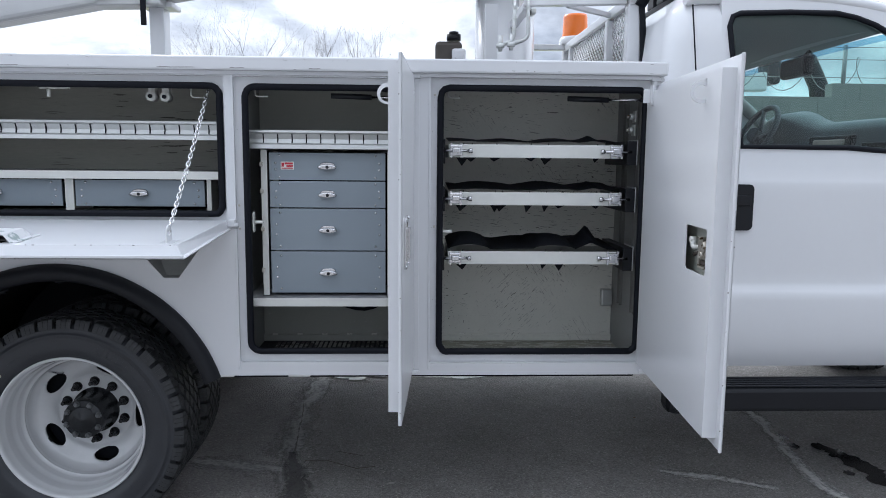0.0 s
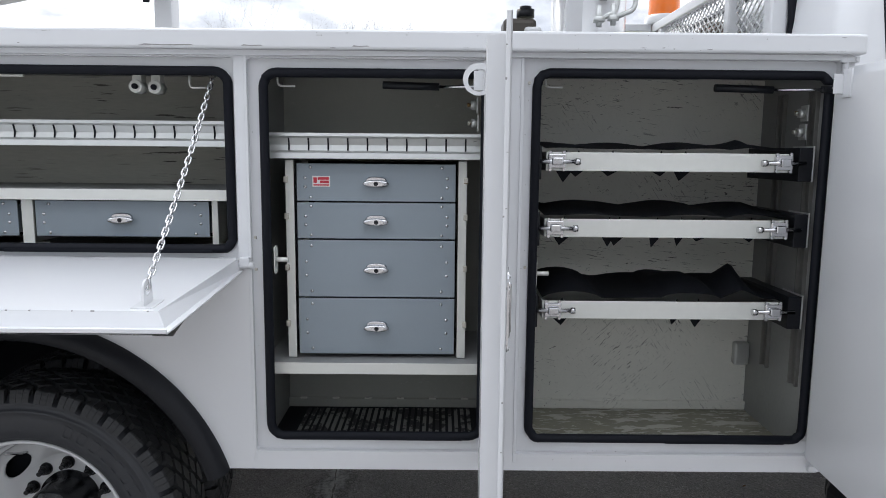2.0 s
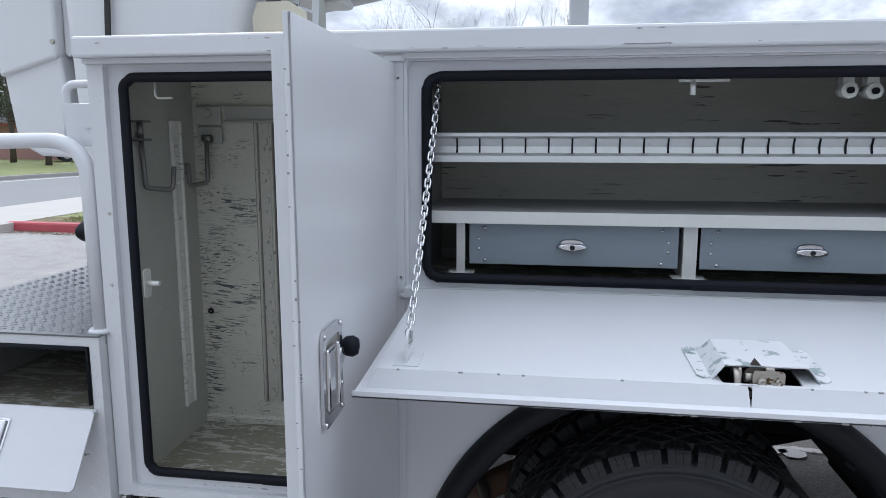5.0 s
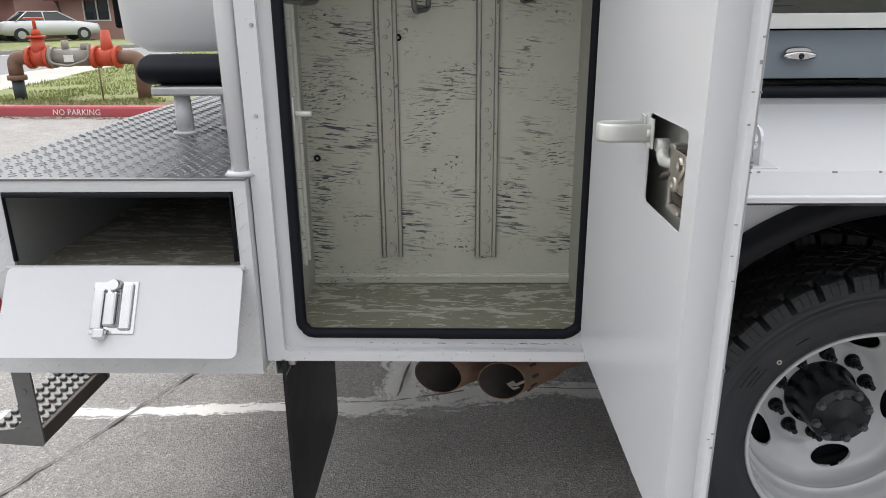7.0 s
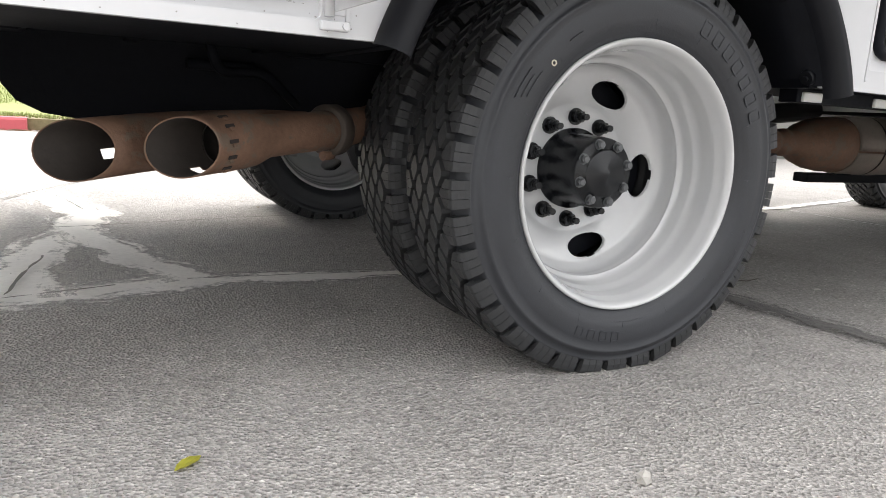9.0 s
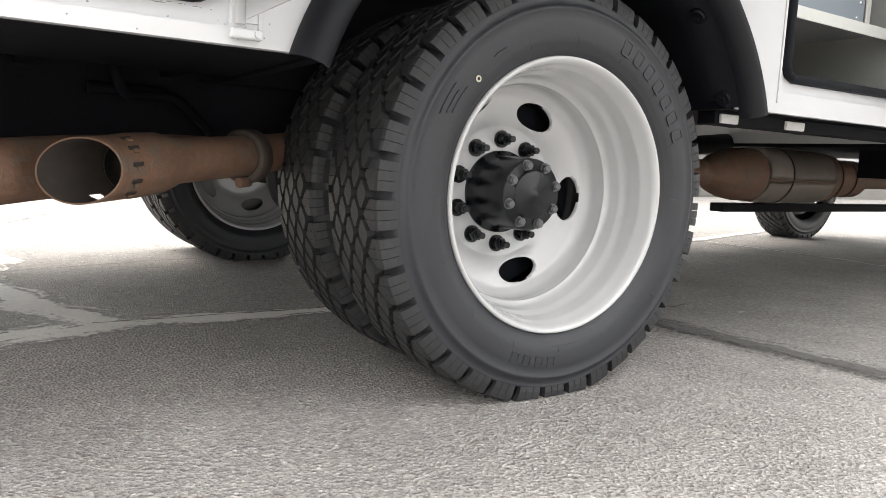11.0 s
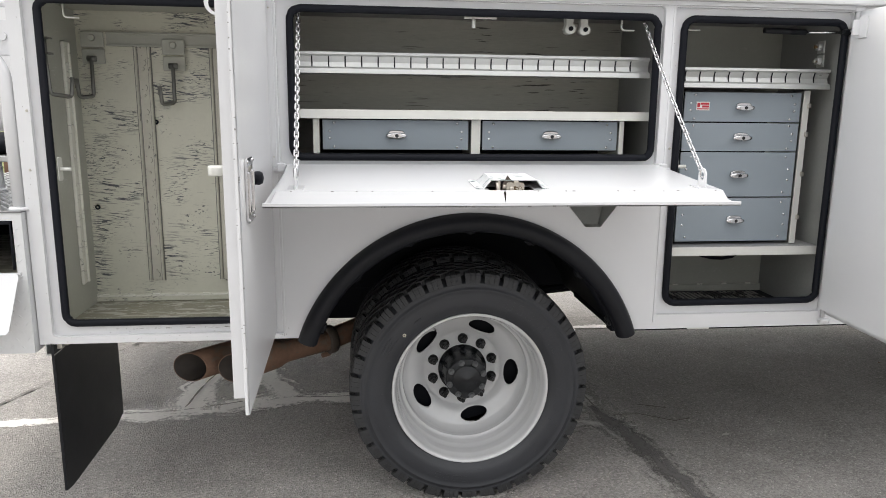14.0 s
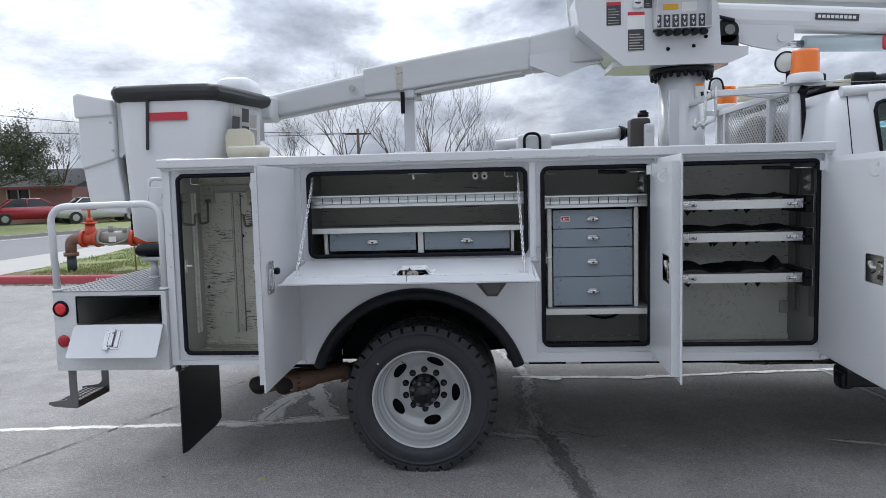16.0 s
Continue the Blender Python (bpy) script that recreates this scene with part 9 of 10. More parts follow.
for k, (pts, w) in enumerate((([(-1.62, 0.935), (-1.04, 0.905), (-0.85, 0.935)], 0.006), ([(-2.04, 0.86), (-2.02, 1.05), (-1.98, 1.30)], 0.008), ([(-2.45, 0.80), (-2.05, 0.825), (-1.80, 0.90)], 0.006), ([(-1.88, 2.2), (-1.95, 2.5), (-2.12, 3.0)], 0.008), ([(-0.30, 1.5), (-0.26, 1.2), (-0.22, 0.7)], 0.006), ([(-3.2, 1.9), (-2.4, 1.75), (-1.9, 1.78), (-1.2, 1.95), (0.6, 2.1)], 0.006))):
    solid("crack", strip(pts, [w] * len(pts), 40 + k, 0.0085 + 0.0005 * k, 1.0), M["crack"], "thin dark crack in the asphalt", "crack", kind="structure")
bm = bmesh.new()
rng = random.Random(8)
for cx, cy, r in ((2.16, 0.86, 0.05), (2.17, 0.75, 0.035), (2.29, 0.74, 0.05), (2.325, 0.66, 0.07), (2.345, 0.56, 0.085), (2.37, 0.47, 0.08), (2.34, 0.38, 0.06), (2.255, 0.45, 0.03)):
    vs = [bm.verts.new((cx + r * (0.7 + 0.5 * rng.random()) * math.cos(2 * math.pi * i / 22) * 0.7 + 0.0, cy + r * (0.7 + 0.5 * rng.random()) * math.sin(2 * math.pi * i / 22), 0.003 + cx * 0.0004 + cy * 0.0006)) for i in range(22)]
    bm.faces.new(vs)
solid("oil_stain", bm, M["oil"], "wet dark stain on the asphalt", "stain", kind="structure")
bm = bmesh.new()
for cx, cy in ((-0.10, 1.86), (0.62, 1.85), (0.72, 1.87), (-0.03, 1.83)):
    vs = [bm.verts.new((cx + 0.075 * (0.6 + 0.6 * rng.random()) * math.cos(2 * math.pi * i / 14), cy + 0.045 * (0.6 + 0.6 * rng.random()) * math.sin(2 * math.pi * i / 14), 0.0085)) for i in range(14)]
    bm.faces.new(vs)
solid("paint_spots", bm, M["white_label"], "white paint spots on the asphalt", "stain", kind="structure")
# loose stones, raised crack lines and leaves on the lot
bm = bmesh.new()
for i in range(1400):
    x, y = rng.uniform(-4.5, 3.0), rng.uniform(-1.3, 4.0)
    s = rng.choice((0.0018, 0.0025, 0.004)) * rng.uniform(0.7, 1.5)
    p = [Vector((rng.uniform(-1, 1), rng.uniform(-1, 1), 0)).normalized() * s for _ in range(3)]
    v = [bm.verts.new(Vector((x, y, 0.0)) + q) for q in p] + [bm.verts.new((x, y, s * 1.1))]
    for f in ((0, 1, 3), (1, 2, 3), (2, 0, 3)):
        bm.faces.new([v[q] for q in f])
solid("loose_grit", bm, M["concrete"], "loose pale grit scattered on asphalt", "grit", kind="stuff")
def leaf(cx, cy, s, a, m, lab):
    bm = bmesh.new()
    out = [(1, 0), (0.5, 0.34), (0, 0.42), (-0.5, 0.3), (-1, 0), (-0.5, -0.3), (0, -0.4), (0.5, -0.32)]
    mid = bm.verts.new((0, 0, 0.004))
    vs = [bm.verts.new((x * s, y * s, 0.004 + 0.006 * abs(y))) for x, y in out]
    for i in range(8):
        bm.faces.new((mid, vs[i], vs[(i + 1) % 8]))
    bmesh.ops.solidify(bm, geom=bm.faces[:], thickness=0.0006)
    bm.transform(Matrix.Translation((cx, cy, 0.001)) @ Matrix.Rotation(a, 4, "Z"))
    solid("fallen_leaf", bm, m, lab, "leaf", "fallen leaves")


leaf(-1.742, -0.10, 0.026, 0.7, M["yellow_leaf"], "yellow-green leaf lying on asphalt")
leaf(0.238, 0.385, 0.022, 0.2, M["concrete"], "pale dry leaf lying on asphalt")
for k in range(9):
    leaf(rng.uniform(-3.5, 2.0), rng.uniform(-0.9, 2.8), rng.uniform(0.010, 0.018), rng.uniform(0, 6), M["leaf_litter"], "dry brown leaf lying on asphalt")
# the twig tubes stand in for a crack in the paving
bm = bmesh.new()
tube(bm, [(-0.16, 0.62, 0.005), (-0.05, 0.60, 0.012), (0.08, 0.53, 0.007), (0.16, 0.55, 0.006)], 0.0017, 6)
tube(bm, [(-0.02, 0.72, 0.005), (0.10, 0.66, 0.008)], 0.0015, 6)
solid("twig", bm, M["bark"], "thin raised brown lines in place of a crack in the asphalt", "twig")
t = bmesh.new()
bmesh.ops.create_icosphere(t, subdivisions=1, radius=0.012)
for v in t.verts:
    v.co *= 0.8 + 0.4 * rng.random()
t.transform(Matrix.Translation((-1.16, -0.36, 0.008)))
solid("pebble", t, M["concrete"], "pale pebble lying on asphalt", "stone")

K0, K1 = -9.70, 2.5
def ky(x):
    return 8.36 - (x + 8.0) * 0.065


bm = bmesh.new()
n = 24
prof = [(0.0, 0.0), (0.012, 0.11), (0.03, 0.135), (0.15, 0.14), (0.15, 0.0)]
rows = []
for i in range(n + 1):
    x = K0 + (-2.45 - K0) * i / n
    rows.append([bm.verts.new((x, ky(x) + dy, z)) for dy, z in prof])
for a, b in zip(rows, rows[1:]):
    for j in range(len(prof) - 1):
        bm.faces.new((a[j], a[j + 1], b[j + 1], b[j]))
bm.faces.new(rows[-1])
solid("kerb", bm, M["curb"], "faded red-painted concrete kerb", "kerb", kind="structure")
me = letters("NO PARKING", 0.115, 0.0005)
me.materials.clear()
me.materials.append(M["white_label"])
o = new("kerb_lettering", me)
o.matrix_world = Matrix.Translation((-7.1, ky(-7.1) - 0.002, 0.022)) @ Matrix.Rotation(math.atan(-0.065), 4, "Z") @ Matrix.Rotation(radians(84), 4, "X")
tagged(o, "white stencilled lettering on the red kerb", "lettering", kind="structure")
# the street runs past the end of the kerb and bends round behind the lawn
SX, SY, SR = -9.55, 18.0, 10.0            # inner edge of its pavement, where the bend begins, the bend's radius


def street_edge(o_):
    """The line that lies o_ outside the inner edge of the pavement."""
    pts = [(SX - o_, -60.0 + 78.0 * i / 40) for i in range(41)]
    pts += [(SX + SR - (SR + o_) * math.cos(radians(3.0 * i)), SY + (SR + o_) * math.sin(radians(3.0 * i))) for i in range(1, 31)]
    return pts + [(SX + SR + 6.0 * i, SY + SR + o_) for i in range(1, 16)]


def street_band(name, off0, off1, z0, z1, m, label):
    bm = bmesh.new()
    rows = [[bm.verts.new((*a, z0)), bm.verts.new((*a, z1)), bm.verts.new((*b, z1)), bm.verts.new((*b, z0))] for a, b in zip(street_edge(off0), street_edge(off1))]
    for a, b in zip(rows, rows[1:]):
        for j in range(3):
            bm.faces.new((a[j], a[j + 1], b[j + 1], b[j]))
    return solid(name, bm, m, label, name.replace("_", " "), kind="structure")


def lawn_end(x):
    return SY + math.sqrt(max(0.0, SR ** 2 - (x - SX - SR) ** 2)) if x < SX + SR else SY + SR


def lawn_z(x, y):
    """Height of the lawn, which rises to a low bank behind the kerb."""
    k = min(1.0, max(0.0, (x + 7.5) / 4.0))
    d = max(0.0, y - ky(x) - 0.88)
    return 0.121 + 0.95 * k * k * (3 - 2 * k) * min(1.0, d / 5.0) ** 1.4 + 0.22 * min(1.0, d / 9.0)


bm = bmesh.new()
rows = []
for i in range(25):
    x = K0 + (K1 - K0) * i / 24
    rows.append([bm.verts.new((x, ky(x) + o_, z)) for o_, z in ((0.15, 0.0), (0.15, 0.125), (0.9, 0.125), (0.9, 0.0))])
for a, b in zip(rows, rows[1:]):
    for j in range(3):
        bm.faces.new((a[j], a[j + 1], b[j + 1], b[j]))
solid("verge", bm, M["soil"], "bare leafy soil verge with patchy grass", "verge", kind="structure")
bm = bmesh.new()
rows = []
for i in range(64):
    x = SX + (K1 + 3.0 - SX) * i / 63
    y0 = ky(x) + 0.88
    row = []
    for j in range(25):
        y = y0 + (lawn_end(x) - y0) * j / 24
        row.append(bm.verts.new((x, y, lawn_z(x, y) + 0.03 * noise.noise(Vector((x * 1.3, y * 1.1, 0))) * min(1, j))))
    rows.append(row)
for a, b in zip(rows, rows[1:]):
    for j in range(24):
        bm.faces.new((a[j], b[j], b[j + 1], a[j + 1])).smooth = True
solid("lawn", bm, M["grass"], "patchy green lawn between kerb and pavement", "lawn", kind="structure")
street_band("pavement", 0.0, 2.1, 0.0, 0.13, M["concrete"], "pale concrete pavement")
street_band("road", 2.1, 9.95, 0.0, 0.012, M["street"], "two-lane asphalt street")
street_band("far_kerb", 9.95, 10.25, 0.0, 0.14, M["kerb"], "grey concrete kerb across the street")
street_band("far_lawn", 10.25, 60.0, 0.0, 0.15, M["grass"], "front lawns across the street")
street_band("lane_line", 2.30, 2.42, 0.012, 0.017, M["paint_line"], "white edge line on the street")
street_band("lane_line", 9.20, 9.32, 0.012, 0.017, M["paint_line"], "white edge line on the street")
# grass blades on the verge and lawn
bm = bmesh.new()
rng = random.Random(21)
for i in range(60000):
    x = rng.uniform(SX + 0.05, 1.0)
    f = rng.random()
    y = ky(x) + 0.3 + 9.5 * f ** 1.5
    if y > lawn_end(x) or (noise.noise(Vector((x * 0.8, y * 0.8, 0))) < -0.22 and f < 0.6) or (f < 0.10 and rng.random() < 0.7):
        continue
    zb = lawn_z(x, y) - 0.006 if y > ky(x) + 0.88 else 0.124
    h = rng.uniform(0.02, 0.065)
    a = rng.uniform(0, 6.28)
    w = 0.007
    v = [bm.verts.new((x - w * math.cos(a), y - w * math.sin(a), zb)), bm.verts.new((x + w * math.cos(a), y + w * math.sin(a), zb)), bm.verts.new((x + rng.uniform(-0.02, 0.02), y + rng.uniform(-0.02, 0.02), zb + h))]
    bm.faces.new(v)
solid("verge_grass", bm, mat("mixed_grass_blades", (0.21, 0.24, 0.075), 0.8, 0, 0.25, 3.0, 0.3, 0.6), "short patchy winter grass", "grass", kind="stuff")
bm = bmesh.new()
for i in range(3400):
    x = rng.uniform(-9.5, 1.0)
    y = ky(x) + (rng.uniform(-0.30, 0.0) if rng.random() < 0.5 else rng.uniform(0.16, 2.4))
    z = 0.006 if y < ky(x) else 0.135
    s = rng.uniform(0.015, 0.035)
    a = rng.uniform(0, 6.28)
    d, e = Vector((math.cos(a), math.sin(a), 0)) * s, Vector((-math.sin(a), math.cos(a), 0)) * s * 0.5
    c = Vector((x, y, z))
    v = [bm.verts.new(c - d), bm.verts.new(c + e + Vector((0, 0, 0.008))), bm.verts.new(c + d + Vector((0, 0, 0.004))), bm.verts.new(c - e + Vector((0, 0, 0.006)))]
    bm.faces.new(v)
solid("leaf_litter", bm, M["leaf_litter"], "scattered brown leaf litter along the kerb", "leaves", kind="stuff")

# ---- backflow valve assembly on the verge ----
HO = Vector((-8.42, 9.25, 0.12))
hyd = thing("backflow_valve", "red and rusty backflow valve pipework standing on the verge", "valve", at=HO)
bm = bmesh.new()
cyl(bm, (0, 0, 0), (0, 0, 0.30), 0.085, seg=20)
part("riser_pipe", bm, M["pipe_green"], hyd)
bm = bmesh.new()
cyl(bm, (0, 0, 0.30), (0, 0, 0.37), 0.135, seg=20)
tube(bm, arc_path([(0, 0, 0.37), (0, 0, 0.62), (0.26, 0, 0.62)], 0.2, 8), 0.10, 18)
part("elbow_pipe", bm, M["hydrant_rust"], hyd, "rusty brown pipe elbow")
bm = bmesh.new()
cyl(bm, (0.24, 0, 0.62), (0.30, 0, 0.62), 0.16, seg=24)
cyl(bm, (0.30, 0, 0.62), (0.52, 0, 0.62), 0.13, seg=24)
cyl(bm, (0.52, 0, 0.62), (0.57, 0, 0.62), 0.16, seg=24)
cyl(bm, (0.40, 0, 0.62), (0.40, 0, 0.90), 0.12, 0.085, seg=20)
cyl(bm, (0.40, 0, 0.90), (0.40, 0, 0.93), 0.13, seg=20)
cyl(bm, (0.40, 0, 0.93), (0.40, 0, 1.02), 0.07, 0.05, seg=16)
cyl(bm, (0.40, 0, 1.02), (0.40, 0, 1.18), 0.025, seg=10)
for k in range(8):
    a = 2 * math.pi * k / 8
    cyl(bm, (0.225, 0.135 * math.cos(a), 0.62 + 0.135 * math.sin(a)), (0.315, 0.135 * math.cos(a), 0.62 + 0.135 * math.sin(a)), 0.014, seg=6)
part("gate_valve", bm, M["hydrant_red"], hyd, "red cast gate valve")
bm = bmesh.new()
tube(bm, [(0.40 + 0.12 * math.cos(2 * math.pi * i / 20), 0.12 * math.sin(2 * math.pi * i / 20), 1.17) for i in range(20)], 0.014, 8, closed=True)
cyl(bm, (0.28, 0, 1.17), (0.52, 0, 1.17), 0.011, seg=6)
part("hand_wheel", bm, M["hydrant_red"], hyd)
bm = bmesh.new()
cyl(bm, (0.57, 0, 0.62), (0.64, 0, 0.62), 0.15, seg=24)
cyl(bm, (0.64, 0, 0.62), (1.20, 0, 0.62), 0.125, seg=24)
cyl(bm, (0.80, 0, 0.72), (0.80, 0, 0.86), 0.05, seg=14)
cyl(bm, (1.10, 0, 0.72), (1.10, 0, 0.82), 0.07, seg=14)
tube(bm, arc_path([(0.62, -0.12, 0.80), (0.62, -0.16, 0.55), (0.9, -0.17, 0.50), (1.2, -0.15, 0.60), (1.2, -0.12, 0.80)], 0.08), 0.018, 8)
part("check_valve", bm, M["hydrant_grey"], hyd, "grey check valve body")
bm = bmesh.new()
bx(bm, 0.82, 0.96, -0.128, -0.122, 0.56, 0.66)
part("valve_tag", bm, M["white_label"], hyd)
bm = bmesh.new()
cyl(bm, (1.20, 0, 0.62), (1.28, 0, 0.62), 0.16, seg=24)
cyl(bm, (1.28, 0, 0.62), (1.54, 0, 0.62), 0.13, seg=24)
cyl(bm, (1.42, 0, 0.62), (1.42, 0, 1.0), 0.10, 0.06, seg=20)
cyl(bm, (1.54, 0, 0.62), (1.59, 0, 0.62), 0.16, seg=24)
part("gate_valve", bm, M["hydrant_red"], hyd)
bm = bmesh.new()
tube(bm, arc_path([(1.59, 0, 0.62), (1.89, 0, 0.62), (1.89, 0, 0.0)], 0.2, 8), 0.10, 18)
cyl(bm, (1.30, -0.1, 0.0), (1.30, -0.1, 0.5), 0.012, seg=8)
part("elbow_pipe", bm, M["hydrant_rust"], hyd)


# ---- trees ----
def bare_tree(at, height, seed, spread=0.55, limbs=4, label="bare winter tree with thin upright branches", depth=5, crown=0.42):
    rng = random.Random(seed)
    bm = bmesh.new()
    def grow(p, d, length, r, lev):
        n = 4
        pts, rad = [p], [r]
        for i in range(n):
            d = (d + Vector((rng.uniform(-1, 1), rng.uniform(-1, 1), rng.uniform(-0.2, 0.6))) * 0.11).normalized()
            p = p + d * length / n
            pts.append(p)
            rad.append(r * (1 - 0.5 * (i + 1) / n))
        tube(bm, pts, rad, 7 if lev < 2 else (5 if lev < 4 else 3))
        if lev >= depth:
            return
        for k in range(limbs if lev == 0 else rng.choice((2, 3, 3, 4))):
            t = rng.uniform(0.45, 1.0) if lev else rng.uniform(0.7, 1.0)
            i = min(n - 1, int(t * n))
            q = pts[i].lerp(pts[i + 1], t * n - i) if i < n else pts[-1]
            a = rng.uniform(0, 6.28)
            side = Vector((math.cos(a), math.sin(a), 0))
            nd = (d * (1 - spread * 0.55) + side * spread * rng.uniform(0.7, 1.2) + Vector((0, 0, 0.30))).normalized()
            grow(q, nd, length * rng.uniform(0.62, 0.86), rad[i] * 0.62, lev + 1)
    grow(Vector((0, 0, 0)), Vector((0.02, 0.01, 1)).normalized(), height * crown * 0.62, height * 0.0088, 0)
    o = solid("bare_tree", bm, M["bark"], label, "tree", "trees along the street")
    o.location = at
    return o


for at, h, s in (((-4.15, 16.0, 0.0), 6.6, 1), ((-2.0, 16.6, 0.0), 6.9, 2), ((-5.9, 17.5, 0.0), 5.9, 3), ((0.1, 26.0, 0.1), 5.2, 4), ((-0.9, 16.2, 0.0), 5.6, 5), ((-3.1, 17.2, 0.0), 6.1, 9), ((-25.5, 36.5, 0.1), 8.6, 6), ((-22.8, 37.5, 0.1), 7.2, 7)):
    bare_tree(at, h * 1.12, s, limbs=5)


def evergreen(at, h, r, seed):
    rng = random.Random(seed)
    T = thing("leafy_tree", "dark green evergreen oak with an uneven crown", "tree", "trees along the street", at=at)
    bm = bmesh.new()
    tube(bm, [(0, 0, 0), (0.05, 0, h * 0.2), (-0.05, 0.1, h * 0.45), (0.05, 0, h * 0.8)], [h * 0.03, h * 0.024, h * 0.018, h * 0.005], 10)
    tips = []
    for k in range(16):
        a, z = rng.uniform(0, 6.28), rng.uniform(0.34, 0.75) * h
        L = r * rng.uniform(0.5, 0.95) * (1.1 - 0.6 * abs(z / h - 0.5))
        e = Vector((math.cos(a) * L, math.sin(a) * L, z + rng.uniform(0.05, 0.25) * h))
        tube(bm, [(0, 0, z), Vector((0, 0, z)).lerp(e, 0.5) + Vector((0, 0, 0.1)), e], [h * 0.010, h * 0.007, h * 0.002], 6)
        tips.append(e)
    part("trunk", bm, M["bark"], T)
    bm = bmesh.new()
    for k in range(130):
        c = rng.choice(tips) + Vector((rng.gauss(0, 0.26 * r), rng.gauss(0, 0.26 * r), rng.gauss(0, 0.09 * h)))
        cr = rng.uniform(0.10, 0.22) * r
        for i in range(130):
            q = Vector((rng.gauss(0, 1), rng.gauss(0, 1), rng.gauss(0, 0.8))) * cr * 0.6
            s = rng.uniform(0.035, 0.075)
            u = Vector((rng.uniform(-1, 1), rng.uniform(-1, 1), rng.uniform(-1, 1))).normalized()
            w = u.cross(Vector((rng.uniform(-1, 1), rng.uniform(-1, 1), rng.uniform(-1, 1)))).normalized()
            p = c + q
            if p.z < (0.40 + 0.05 * math.sin(p.x * 2.1) + 0.04 * math.sin(p.y * 3.3)) * h:
                continue
            v = [bm.verts.new(p - u * s), bm.verts.new(p + w * s * 0.5), bm.verts.new(p + u * s), bm.verts.new(p - w * s * 0.5)]
            bm.faces.new(v)
    part("crown", bm, M["leaf"], T, "dark green leaves in clumps")


evergreen((-24.2, 28.5, 0.1), 5.3, 2.6, 31)
evergreen((-28.5, 31.5, 0.1), 5.6, 2.8, 32)

# ---- houses and cars across the street ----
def house(at, w, d, wall_h, ridge_h, seed, gable=True):
    H = thing("house", "low dusty pink house with a grey shingle roof", "house", "houses across the street", at=at)
    bm = bmesh.new()
    plate(bm, [(-w / 2, 0), (w / 2, 0), (w / 2, wall_h), (-w / 2, wall_h)], [[(x, 0.95), (x + 1.3, 0.95), (x + 1.3, 2.0), (x, 2.0)] for x in (-w * 0.38, -w * 0.05, w * 0.2)], 0.0, 0.2)
    bx(bm, -w / 2, -w / 2 + 0.2, 0.2, d, 0, wall_h)
    bx(bm, w / 2 - 0.2, w / 2, 0.2, d, 0, wall_h)
    bx(bm, -w / 2, w / 2, d - 0.2, d, 0, wall_h)
    part("house_wall", bm, M["pink_wall"], H)
    for x in (-w * 0.38, -w * 0.05, w * 0.2):
        bm = bmesh.new()
        bx(bm, x, x + 1.3, 0.08, 0.10, 0.95, 2.0)
        win = part("house_window", bm, M["car_glass"], H)
        bm = bmesh.new()
        for a, b, c, e in ((x - 0.06, x, 0.9, 2.05), (x + 1.3, x + 1.36, 0.9, 2.05), (x, x + 1.3, 0.9, 0.96), (x, x + 1.3, 1.99, 2.05), (x + 0.63, x + 0.67, 0.95, 2.0)):
            bx(bm, a, b, -0.03, 0.06, c, e)
        part("window_frame", bm, M["white_label"], win)
    ov = 0.5
    bm = bmesh.new()
    vs = [[bm.verts.new((sx * (w / 2 - 0.01), y, z)) for y, z in ((0, wall_h), (d, wall_h), (d / 2, ridge_h - 0.02))] for sx in (-1, 1)]
    bm.faces.new(vs[0])
    bm.faces.new(vs[1][::-1])
    for i in range(3):
        bm.faces.new((vs[0][i], vs[1][i], vs[1][(i + 1) % 3], vs[0][(i + 1) % 3]))
    roof = part("house_roof", bm, M["roof"], H, "grey shingle roof")
    for k in range(9):
        f0, f1 = k / 9, (k + 1) / 9
        for sgn in (0, 1):
            y0 = -ov + (d / 2 + ov) * f0 if sgn == 0 else d + ov - (d / 2 + ov) * f0
            y1 = -ov + (d / 2 + ov) * f1 if sgn == 0 else d + ov - (d / 2 + ov) * f1
            z0, z1 = wall_h + (ridge_h - wall_h) * f0 + 0.03, wall_h + (ridge_h - wall_h) * f1 + 0.01
            bm = bmesh.new()
            bm.faces.new([bm.verts.new(p) for p in ((-w / 2 - ov, y0, z0), (w / 2 + ov, y0, z0), (w / 2 + ov, y1, z1), (-w / 2 - ov, y1, z1))])
            bmesh.ops.solidify(bm, geom=bm.faces[:], thickness=0.05)
            part("shingle_course", bm, M["roof"], roof)
    bm = bmesh.new()
    bx(bm, -w / 2 - ov, w / 2 + ov, -ov - 0.04, -ov + 0.02, wall_h - 0.12, wall_h + 0.05)
    part("fascia", bm, M["brown_trim"], H)
    return H


house((-31.0, 36.0, 0.15), 13.0, 8.0, 2.05, 3.25, 1)
house((-17.5, 37.5, 0.15), 11.0, 8.0, 2.05, 3.05, 2)
house((-2.0, 39.0, 0.15), 12.0, 8.0, 2.1, 3.2, 3)


